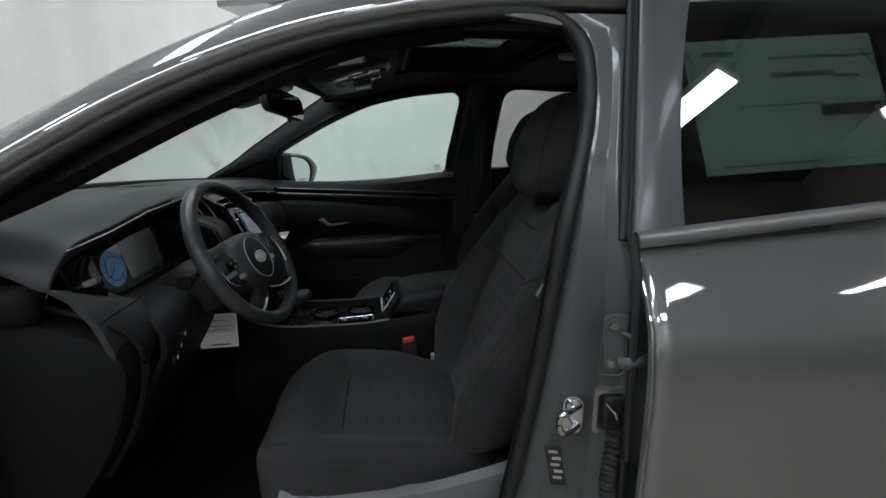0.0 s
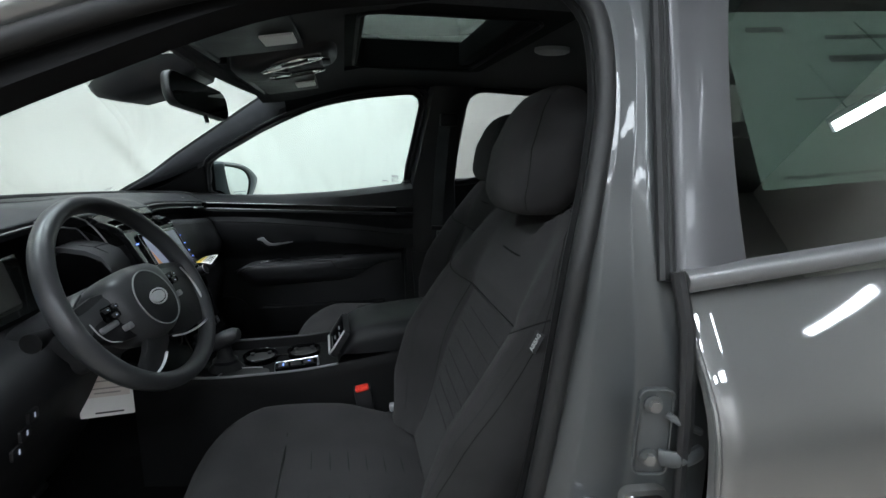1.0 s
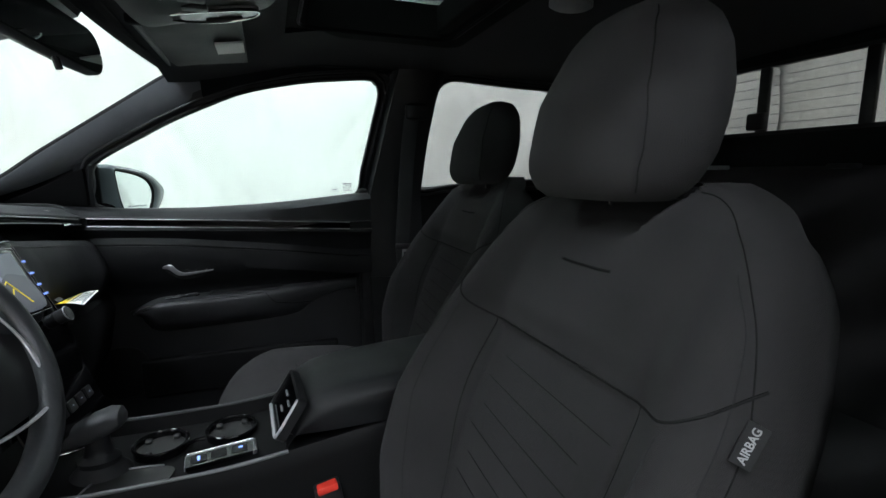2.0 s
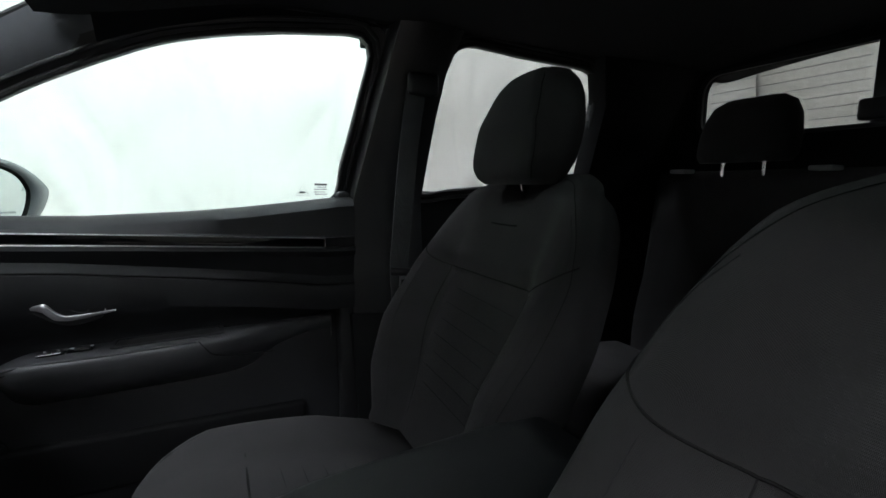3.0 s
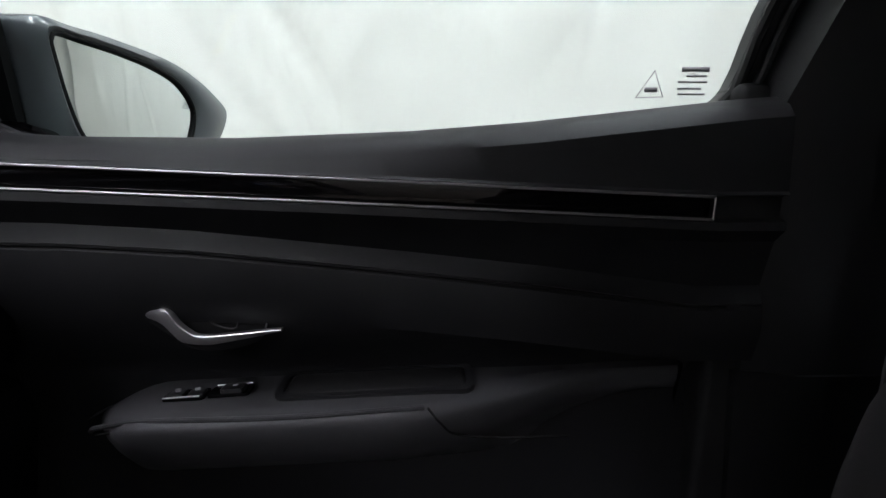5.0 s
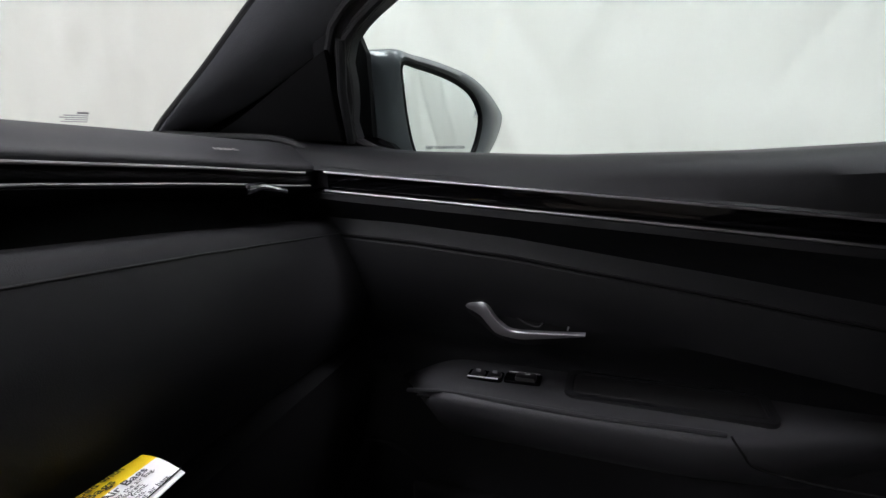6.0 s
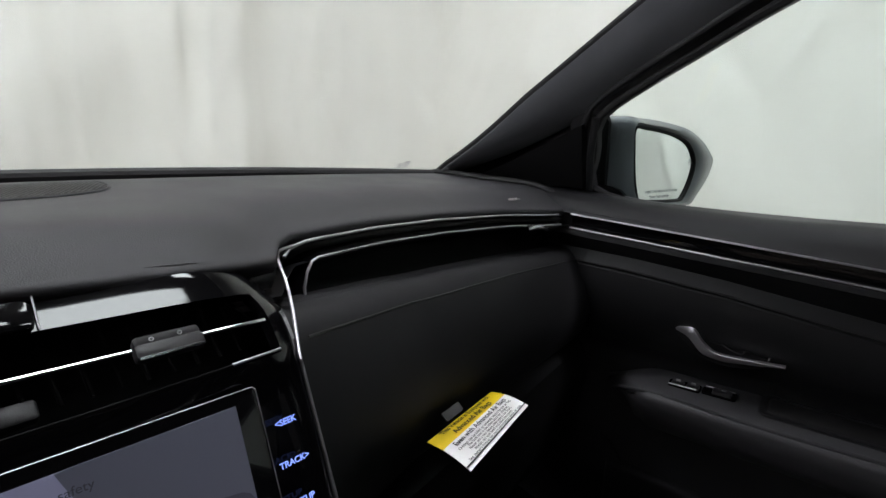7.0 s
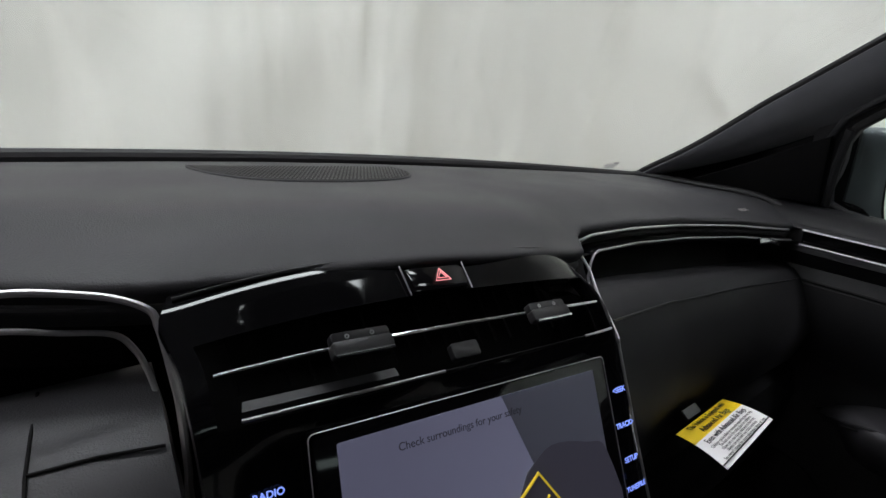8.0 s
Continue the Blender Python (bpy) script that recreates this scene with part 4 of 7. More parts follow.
def belt_line(x):
    return lerp(x, [-1.0, -0.82, -0.66, -0.48, -0.30, -0.18, 0.03, 0.07], [1.135, 1.124, 1.113, 1.111, 1.118, 1.127, 1.149, 1.152])


def strip_z(x):
    return lerp(x, [-0.78, -0.4, 0.0], [1.095, 1.077, 1.056])


def seam_z(x):
    return lerp(x, [-0.80, -0.65, -0.524, -0.301, -0.168, 0.0], [1.016, 1.012, 1.004, 0.980, 0.964, 0.940])


def passenger_door():
    d = thing("front_passenger_door", "closed passenger door with grained black lining and chrome lines", "car door", (-0.38, 0.74, 0.45))
    xs = np.concatenate([np.linspace(-1.0, -0.70, 14), np.linspace(-0.68, 0.070, 44)])
    rows = []
    for x in xs:
        b, st, se = belt_line(x), strip_z(x), seam_z(x)
        dx = 0.0
        prof = [(0.782, b - 0.002), (0.765, b + 0.004), (0.742, b + 0.003), (0.722, b - 0.006), (0.712, b - 0.018), (0.706, st + 0.006), (0.703, st + 0.003), (0.714, st), (0.714, st - 0.021), (0.703, st - 0.024),
                (0.702, st - 0.032), (0.716, st - 0.046), (0.728, se + 0.020), (0.724, se + 0.010), (0.718, se + 0.002), (0.721, se - 0.001), (0.718, se - 0.005), (0.716, se - 0.030), (0.724, se - 0.065), (0.742, 0.900),
                (0.770, 0.872), (0.785, 0.850), (0.788, 0.838), (0.786, 0.80), (0.775, 0.70), (0.765, 0.62), (0.772, 0.52), (0.78, 0.44)]
        rows.append([np.array((x, y, z)) for y, z in prof])
    sheet("lining", [list(r) for r in zip(*rows)], (0, 0.012, 0), M_SOFT, d, "grained black door lining", sharp=28)
    lx = np.linspace(-0.752, -0.004, 40)
    up = [(x, 0.7045, strip_z(x) + 0.001) for x in lx]
    dn = [(x, 0.7045, strip_z(x) - 0.0215) for x in lx]
    tube("upper_chrome_line", up, 0.0015, M_TRIM, d, "thin chrome line", n=8)
    tube("lower_chrome_line", dn, 0.0014, M_TRIM, d, "thin chrome line", n=8)
    tube("end_chrome_line", [up[-1], dn[-1]], 0.0015, M_CHROME, d, n=8)
    sheet("gloss_inlay", [[(x, 0.7125, strip_z(x) - 0.001) for x in lx], [(x, 0.7115, strip_z(x) - 0.011) for x in lx], [(x, 0.7125, strip_z(x) - 0.020) for x in lx]], (0, 0.003, 0), M_GLOSS, d, "piano black inlay")
    tube("seam", [(x, 0.7185, seam_z(x) - 0.0005) for x in np.linspace(-0.79, 0.03, 40)], 0.0016, M_SEAM, d, n=6)

    # armrest: a long rounded shelf with a pocket
    loops = []
    for k in range(41):
        s = k / 40
        x = -0.688 + 0.71 * s
        nose = smooth01(s / 0.14) ** 0.6
        tail = 1.0 - smooth01((s - 0.50) / 0.45)
        yi = 0.790 - 0.097 * nose * (0.10 + 0.90 * tail)
        zt = 0.791 + 0.040 * nose + lerp(x, [-0.6, -0.29, -0.15, 0.03], [0.0, 0.010, 0.012, 0.018])
        zb = 0.758 - 0.030 * nose + 0.02 * s
        loops.append([np.array((x, y, z)) for y, z in curve([(0.80, zt - 0.002), (0.77, zt), (yi + 0.020, zt), (yi + 0.006, zt - 0.004), (yi, zt - 0.014), (yi + 0.007, 0.6 * zt + 0.4 * zb), (yi + 0.034, zb + 0.022), (0.79, zb - 0.02), (0.80, zb - 0.02)], 24)])
    loft("armrest", loops, M_ARM, d, "padded dark armrest")
    # Bead added for the highlight line along the armrest's rolled edge
    tube("armrest_highlight_bead", [(x, y, z) for x, y, z in curve([(-0.665, 0.742, 0.7940), (-0.635, 0.713, 0.8160), (-0.58, 0.703, 0.8280), (-0.44, 0.699, 0.8320), (-0.29, 0.702, 0.8390)], 40)], 0.003, M_DASH, d, n=8)
    tube("armrest_seam", [(x, y - 0.001, z - 0.006) for x, y, z in curve([(-0.640, 0.716, 0.8120), (-0.58, 0.703, 0.8260), (-0.44, 0.699, 0.8300), (-0.29, 0.702, 0.8370)], 40)], 0.0016, M_SEAM, d, n=6)
    # Solid black block painted as the shade inside the pocket
    block("pull_pocket", (-0.345, 0.757, 0.8370), (0.205, 0.052, 0.012), 0.006, M_INK, d, "black block for the shaded pull pocket", turn=Euler((0, radians(-2.0), 0)).to_matrix())
    ring_plate("pocket_rim", on(basis((-0.345, 0.757, 0.8435), (1, 0, 0.035), (0, 1, 0)), rounded(0.222, 0.066, 0.014)), on(basis((-0.345, 0.757, 0.8435), (1, 0, 0.035), (0, 1, 0)), rounded(0.206, 0.050, 0.012)), (0, 0, -0.006), M_HARD, d)
    tube("armrest_joint", curve([(-0.286, 0.700, 0.8390), (-0.272, 0.702, 0.8190), (-0.255, 0.712, 0.8000), (-0.20, 0.717, 0.7910), (-0.13, 0.720, 0.7900)], 20), 0.0014, M_SEAM, d, n=6)

    # window switches
    sm = basis((-0.552, 0.746, 0.8325), (1, 0, 0.06), (0, 1, -0.05))
    plaque("switch_panel", sm, 0.046, 0.024, 0.003, M_GLOSS, d, at=(-0.004, 0.0, 0), r=0.004)
    plaque("switch_panel", sm, 0.046, 0.024, 0.003, M_GLOSS, d, at=(0.044, 0.003, 0), r=0.004)
    plaque("window_switch", sm, 0.026, 0.016, 0.008, M_HARD, d, at=(0.048, 0.001, 0), r=0.003, bevel=0.002)
    plaque("lock_switch", sm, 0.018, 0.014, 0.006, M_HARD, d, at=(-0.014, 0.0, 0), r=0.003, bevel=0.002)
    plaque("lock_switch", sm, 0.018, 0.014, 0.006, M_HARD, d, at=(0.008, 0.0, 0), r=0.003, bevel=0.002)
    for px, py, ww in ((-0.014, 0.002, 0.006), (0.008, 0.002, 0.006), (0.050, 0.003, 0.006)):
        plaque("switch_icon", sm, ww, 0.003, 0.0088, M_ETCH, d, at=(px, py, 0), r=0.001)
    tube("switch_line", on(sm, [(-0.026, -0.010, 0.004), (0.014, -0.010, 0.004)]), 0.0009, M_TRIM, d, n=6)
    tube("switch_line", on(sm, [(0.024, 0.015, 0.004), (0.064, 0.015, 0.004)]), 0.0009, M_TRIM, d, n=6)

    # release handle in its cup
    hm = basis((-0.505, 0.733, 0.925), (1, 0, 0.03), (0, 0.12, 1))
    cup = curve([(-0.088, 0.019), (-0.077, 0.0255), (-0.021, 0.0285), (0.045, 0.0270), (0.054, 0.0225), (0.050, -0.002), (0.040, -0.022), (0.0, -0.030), (-0.030, -0.026), (-0.062, -0.004)], 40, closed=True)
    prism("handle_cup", on(hm, [(p[0], p[1], 0.003) for p in cup]), np.array((0, 0.030, 0.002)), M_MATT, d, "matt black handle cup")
    tube("cup_line", on(hm, [(p[0], p[1], 0.004) for p in cup[:22]]), 0.0010, M_TRIM, d, n=6)
    upper = even(curve([(-0.081, 0.0135), (-0.0606, 0.0177), (-0.0467, 0.0188), (-0.034, 0.0049), (-0.0233, -0.0036), (-0.012, -0.0085), (0.0225, -0.008), (0.069, -0.0057)], 60), 44)
    lower = even(curve([(-0.0805, 0.0096), (-0.0637, 0.0072), (-0.0523, 0.0034), (-0.0411, -0.0066), (-0.030, -0.0150), (-0.006, -0.0182), (0.0227, -0.0153), (0.069, -0.0089)], 60), 44)
    loops = []
    for p, q in zip(upper, lower):
        out = lerp(0.5 * (p[0] + q[0]), [-0.076, -0.055, -0.03, 0.0, 0.069], [0.003, 0.014, 0.020, 0.022, 0.017])
        mid = 0.5 * (p + q)
        loops.append(on(hm, [(p[0], p[1], out - 0.007), (p[0], p[1], out + 0.0022), (p[0], p[1] - 0.001, out + 0.003), (*mid[:2], out + 0.0028), (q[0], q[1], out + 0.0005), (q[0], q[1], out - 0.006)]))
    loft("release_handle", loops, M_TRIM, d, "satin silver release handle", sharp=40)
    tube("cup_floor_line", on(hm, curve([(-0.012, 0.004, 0.0034), (0.0, -0.004, 0.0034), (0.018, -0.006, 0.0034), (0.020, 0.014, 0.0034)], 16)), 0.0010, M_HARD, d, n=6)
    # lower pocket and speaker
    block("map_pocket", (-0.36, 0.767, 0.57), (0.62, 0.03, 0.13), 0.012, M_MATT, d)
    plaque("speaker_grille", basis((-0.72, 0.764, 0.60), (1, 0, 0), (0, 0, 1)), 0.17, 0.17, 0.006, M_MATT, d, r=0.08, bevel=0.004)
    # corner panel by the mirror
    tri = [(-0.755, 0.772, 1.130), (-0.752, 0.742, 1.236), (-0.80, 0.752, 1.215), (-0.90, 0.770, 1.168), (-0.98, 0.785, 1.135), (-0.86, 0.785, 1.128)]
    prism("mirror_corner_panel", [(x, y - 0.020, z) for x, y, z in tri], (0, 0.02, 0), M_MATT, d, "black corner cover", bevel=0.004)
    tube("corner_post", [(-0.749, 0.768, 1.128), (-0.742, 0.741, 1.190), (-0.733, 0.728, 1.246)], 0.006, M_SOFT, d, n=10)
    return d


passenger_door()


def wing_mirror():
    t = thing("wing_mirror", "dark grey door mirror with a wide reflecting glass", "mirror", (-0.72, 0.93, 1.15))
    gmx = basis((-0.668, 0.930, 1.165), (0.32, 0.94, -0.03), (-0.03, 0.02, 1))
    face = [(-0.104, 0.062), (-0.068, 0.062), (-0.018, 0.057), (0.029, 0.048), (0.066, 0.032), (0.088, 0.001), (0.080, -0.036), (0.060, -0.066), (0.045, -0.070), (-0.011, -0.069), (-0.072, -0.064), (-0.086, -0.050), (-0.096, -0.020), (-0.104, 0.026)]
    cover = [(-0.112, 0.075), (-0.075, 0.076), (-0.022, 0.074), (0.060, 0.064), (0.112, 0.045), (0.150, 0.022), (0.168, 0.004), (0.152, -0.030), (0.118, -0.064), (0.095, -0.080), (-0.011, -0.082), (-0.078, -0.078), (-0.100, -0.055), (-0.112, 0.026)]

    def ring_of(pts):
        return even(curve(pts, 84, closed=True) + [np.array(pts[0])], 85)[:-1]
    rim, out = ring_of(face), ring_of([(a * 1.05, b_ * 1.05) for a, b_ in cover])
    loops = []
    for back, mixv, grow, shift in ((-0.012, 0.0, 0.97, 0.0), (0.0, 0.04, 1.0, 0.0), (0.004, 0.35, 1.0, 0.0), (-0.004, 0.85, 1.0, 0.0), (-0.016, 1.0, 1.0, 0.0), (-0.045, 1.0, 1.0, -0.016), (-0.080, 1.0, 0.97, -0.036), (-0.115, 1.0, 0.86, -0.052), (-0.145, 1.0, 0.62, -0.060), (-0.155, 1.0, 0.3, -0.060)):
        loops.append(on(gmx, [((a[0] * (1 - mixv) + b_[0] * mixv) * grow + shift, (a[1] * (1 - mixv) + b_[1] * mixv) * grow, back) for a, b_ in zip(rim, out)]))
    loft("shell", loops, M_MIRRORSHELL, t, "dark grey mirror shell", sharp=60)
    prism("mirror_glass", on(gmx, [(p[0] * 0.99, p[1] * 0.99, -0.002) for p in rim]), -np.array(gmx.to_3x3() @ Vector((0, 0, 1))) * 0.006, M_MIRROR, t, "convex mirror glass", smooth=False)
    tube("glass_rim", on(gmx, [(p[0] * 1.0, p[1] * 1.0, 0.0) for p in rim]), 0.0030, M_MATT, t, closed=True, n=8)
    tube("turn_lamp", on(gmx, [(0.122, 0.020, -0.004), (0.128, -0.012, -0.006), (0.112, -0.042, -0.006)]), 0.004, M_GREYVINYL, t, n=8)
    lettering("mirror_print", "OBJECTS IN MIRROR ARE CLOSER", 0.0066, gmx @ Matrix.Translation((-0.006, -0.050, 0)), M_ETCH, t, lift=-0.0012)
    lettering("mirror_print", "THAN THEY APPEAR", 0.0066, gmx @ Matrix.Translation((-0.012, -0.060, 0)), M_ETCH, t, lift=-0.0012)
    tube("warning_mark", on(gmx, [(0.070, 0.000, -0.001), (0.080, 0.000, -0.001), (0.075, 0.009, -0.001)]), 0.0006, M_ETCH, t, closed=True, n=4)
    foot = [[np.array((-0.74 + 0.02 * math.cos(a) * w, y, 1.108 + 0.012 * math.sin(a) * w)) for a in np.linspace(0, 2 * math.pi, 17)[:-1]] for y, w in ((0.80, 2.2), (0.83, 1.8), (0.87, 2.0), (0.92, 2.4))]
    loft("foot", foot, M_GLOSS, t, "black mirror foot")
    block("sensor", (-0.735, 0.862, 1.178), (0.006, 0.010, 0.020), 0.002, M_GREYVINYL, t)


wing_mirror()

# ---- dashboard ----


def dash_tilt(y):
    return -0.045 * y


def brow(y):
    """The rear edge of the dashboard's top pad."""
    ys = [-0.72, -0.66, -0.58, -0.40, -0.24, -0.152, -0.12, 0.0, 0.12, 0.166, 0.192, 0.30, 0.41, 0.55, 0.671, 0.72]
    xs = [-0.80, -0.79, -0.785, -0.80, -0.80, -0.772, -0.764, -0.744, -0.742, -0.750, -0.783, -0.792, -0.796, -0.788, -0.768, -0.765]
    zs = [1.145, 1.150, 1.157, 1.168, 1.172, 1.163, 1.163, 1.162, 1.148, 1.140, 1.149, 1.143, 1.133, 1.118, 1.1025, 1.098]
    return np.array((lerp(y, ys, xs), y, lerp(y, ys, zs)))


def dashboard():
    d = thing("dashboard", "wide black dashboard with a soft pad and double chrome lines", "dashboard", (-0.85, 0, 0.9))
    ys = np.concatenate([np.linspace(-0.745, -0.20, 26), np.linspace(-0.18, 0.22, 24), np.linspace(0.24, 0.735, 24)])
    rows = []

    def pad_row(y):
        c, b = cowl(y), brow(y)
        c = c + np.array((-0.02, 0, -0.004))
        m1 = np.array((-1.06, y, 1.183 + dash_tilt(y) - 0.014 * (y / 0.72) ** 2))
        m2 = np.array((-0.95, y, 1.182 + dash_tilt(y) - 0.016 * (y / 0.72) ** 2))
        m3 = np.array((b[0] - 0.07, y, 0.45 * m2[2] + 0.55 * b[2] + 0.014))
        m4 = b + np.array((-0.016, 0, 0.0075))
        under = b + np.array((-0.006, 0, -0.012))
        fall = np.array((0, 0, -0.055 * max(0.0, (-0.655 - y) / 0.09) ** 2))
        c, m1, m2, m3, m4, b, under = [q + fall * w for q, w in zip((c, m1, m2, m3, m4, b, under), (0.0, 0.1, 0.5, 1, 1, 1, 1))]
        return curve([c, m1, m2, m3, m4, b, under], 30)

    rows = [pad_row(y) for y in ys]
    edge = pad_row(0.733)[2:24]
    sheet("pad_end", [edge, [p + np.array((-0.004, 0.03, -0.003)) for p in edge], [p + np.array((-0.010, 0.075, -0.016)) for p in edge]], (0, 0, -0.012), M_DASH, d, "end of the top pad beside the pillar")
    tube("pad_edge_seal", [p + np.array((0, 0.006, 0.003)) for p in edge], 0.006, M_RUBBER, d, n=8)
    sheet("top_pad", [list(r) for r in zip(*rows)], (-0.004, 0, -0.012), M_DASH, d, "grained charcoal top pad", sharp=50)

    # passenger side: chrome lines, dark slot, padded fascia
    yr = np.concatenate([np.linspace(0.188, 0.25, 8), np.linspace(0.27, 0.682, 26)])
    round_in = [smooth01((y - 0.182) / 0.040) ** 0.5 for y in yr]
    up = [brow(y) + np.array((0.004, 0, -0.006 - 0.010 * (1 - r))) for y, r in zip(yr, round_in)]
    dn = [brow(y) + np.array((0.010 + 0.012 * (1 - r), 0.010 * (1 - r), -0.021 - 0.05 * (1 - r))) for y, r in zip(yr, round_in)]
    tube("upper_chrome_line", up, 0.0016, M_TRIM, d, "thin chrome line", n=8)
    tube("lower_chrome_line", dn, 0.0013, M_TRIM, d, "thin chrome line", n=8)
    slot = [[u + np.array((-0.002, 0, -0.002)) for u in up], [0.5 * (u + v) + np.array((-0.035, 0, 0.0)) for u, v in zip(up, dn)], [v + np.array((-0.002, 0, 0.001)) for v in dn]]
    sheet("vent_slot", slot, (-0.004, 0, 0), M_GLOSS, d, "dark air slot")
    tube("vent_slider", [brow(0.590) + np.array((0.012, 0, -0.026)), brow(0.605) + np.array((0.018, 0, -0.022)), brow(0.64) + np.array((0.014, 0, -0.027))], [0.006, 0.004, 0.003], M_CHROME, d, "small chrome air slider", n=10)

    yp = np.linspace(0.145, 0.735, 34)
    pad = []
    for y in yp:
        sz = lerp(y, [0.14, 0.327, 0.50, 0.69, 0.735], [1.096, 1.066, 1.045, 1.020, 1.015])
        sx = lerp(y, [0.14, 0.30, 0.50, 0.69, 0.735], [-0.708, -0.735, -0.742, -0.742, -0.745])
        bz = brow(y)
        zlow = lerp(y, [0.14, 0.40, 0.70], [0.88, 0.86, 0.84])
        prof = [(sx - 0.060, sz + 0.006), (sx - 0.040, sz + 0.014), (sx - 0.022, sz + 0.0145), (sx - 0.010, sz + 0.010), (sx - 0.001, sz + 0.002), (sx + 0.001, sz - 0.001),
                (sx + 0.005, sz - 0.008), (sx + 0.020, sz - 0.040), (sx + 0.030, sz - 0.085), (sx + 0.018, zlow + 0.045), (sx - 0.010, zlow + 0.008), (sx - 0.030, zlow)]
        pad.append([np.array((x, y, z)) for x, z in prof])
    sheet("passenger_fascia", [list(r) for r in zip(*pad)], (-0.012, 0, 0), M_FASCIA, d, "soft black passenger pad", sharp=30)
    recess = []
    for y in yp:
        sz = lerp(y, [0.14, 0.327, 0.50, 0.69, 0.735], [1.096, 1.066, 1.045, 1.020, 1.015])
        sx = lerp(y, [0.14, 0.30, 0.50, 0.69, 0.735], [-0.708, -0.735, -0.742, -0.742, -0.745])
        bz = brow(y)
        recess.append([np.array((x, y, z)) for x, z in ((bz[0] + 0.009, bz[2] - 0.024), (bz[0] - 0.004, bz[2] - 0.030), (bz[0] - 0.030, bz[2] - 0.038), (sx - 0.064, sz + 0.010), (sx - 0.050, sz + 0.004))])
    # Blacker than the fascia, to put the recess's shadow into its colour
    sheet("fascia_recess", [list(r) for r in zip(*recess)], (-0.006, 0, 0), M_MATT, d, "recess under the air slot, blackened for its shade", sharp=60)
    tube("fascia_seam", [(lerp(y, [0.14, 0.30, 0.50, 0.69, 0.735], [-0.708, -0.735, -0.742, -0.742, -0.745]) + 0.0006, y, lerp(y, [0.14, 0.327, 0.50, 0.69, 0.735], [1.096, 1.066, 1.045, 1.020, 1.015])) for y in yp[1:-1]], 0.0010, M_INK, d, n=6)
    glove = []
    for y in np.linspace(0.16, 0.735, 16):
        glove.append([np.array((x, y, z)) for x, z in ((-0.745, 0.872), (-0.722, 0.860), (-0.712, 0.82), (-0.735, 0.70), (-0.78, 0.60), (-0.84, 0.55))])
    sheet("glovebox", [list(r) for r in zip(*glove)], (-0.012, 0, 0), M_MATT, d, "black glovebox lid")
    lettering("airbag_print", "AIRBAG", 0.011, basis((-0.802, 0.603, 1.1245), (-0.1, 1, -0.08), (-1, -0.1, 0.30)), M_FADEDINK, d, lift=0.002, shear=0.2)

    # small speaker cover
    sp = thing("dash_speaker_cover", "half-moon perforated speaker cover on the dash top", "speaker cover", (-1.0, 0.0, 1.19))
    def top_z(x, y):
        r = pad_row(y)
        return float(np.interp(x, [p[0] for p in r[:20]], [p[2] for p in r[:20]]))
    outline = []
    for k in range(41):
        a = math.pi * k / 40
        y = 0.027 - 0.117 * math.cos(a)
        x = -1.048 + 0.108 * math.sin(a) ** (1.0 if k < 20 else 0.55)
        outline.append((x, y, top_z(x, y) + 0.0004))
    tube("cover_rim", outline, 0.0017, M_DASH, sp, closed=True, n=8)
    prism("cover_plate", [(x, y, z + 0.0014) for x, y, z in outline], (0, 0, -0.006), M_MATT, sp)
    vs, fs = [], []
    for i in range(24):
        for j in range(56):
            x = -1.043 + 0.0042 * i
            y = -0.090 + 0.0042 * j + (0.0021 if i % 2 else 0)
            w = max(0.0, 1 - ((y - 0.027) / 0.117) ** 2) ** (0.5 if y < 0.027 else 0.275)
            if x + 1.048 < 0.108 * w - 0.004 and abs(y - 0.027) < 0.112:
                z = top_z(x, y) + 0.0022
                o = len(vs)
                for q in range(6):
                    vs.append((x + 0.0015 * math.cos(q * 1.0472), y + 0.0015 * math.sin(q * 1.0472), z))
                fs.append(tuple(range(o, o + 6)))
    dots = solid("perforation", vs, fs, M_INK, sp, smooth=False)
    dots["kind"] = "stuff"

    # centre stack
    st = thing("centre_stack", "piano black centre console panel with air vents and screen", "control panel", (-0.69, 0, 1.0))
    rt = Vector((0.006, 0.182, -0.014))
    c0 = Vector((-0.688, -0.002, 1.0915))
    profile = [(-0.074, 0.063), (-0.062, 0.0585), (-0.046, 0.048), (-0.026, 0.036), (-0.010, 0.019), (-0.002, 0.005), (0.010, -0.020), (0.038, -0.078), (0.066, -0.136), (0.080, -0.19), (0.084, -0.25)]
    vprof = curve([(a, 0, b) for a, b in profile], 40)
    rn = rt.normalized()

    # split the face so that the air slot is a real opening
    def face_at(h, u, lift=0.0):
        a = lerp(h, [q[2] for q in reversed(vprof)], [q[0] for q in reversed(vprof)])
        hw = lerp(h, [-0.25, -0.10, 0.0, 0.040, 0.056, 0.063], [0.128, 0.137, 0.147, 0.152, 0.146, 0.138])
        if u < 0:
            hw = lerp(h, [-0.25, -0.10, 0.0, 0.040, 0.056, 0.063], [0.143, 0.1445, 0.1445, 0.1445, 0.149, 0.142])
        up_ = smooth01((h + 0.006) / 0.024)
        rise = (0.008 if u > 0 else 0.002) * (up_ * smooth01((abs(u) - 0.2) / 0.7) + (1 - up_) * smooth01((abs(u) - 0.74) / 0.24))
        edge = abs(u) ** 10 if u > 0 else 0.0
        p = c0 + rn * (u * hw) + Vector((a - 0.016 * edge + 0.8 * rise, 0, h + 0.6 * rise - 0.006 * edge + (0.009 * (1 - u * u) - (0.007 * u * u if u < 0 else 0.0)) * smooth01((h - 0.02) / 0.035)))
        return np.array(p) + lift * np.array((0.6, 0, 0.8))
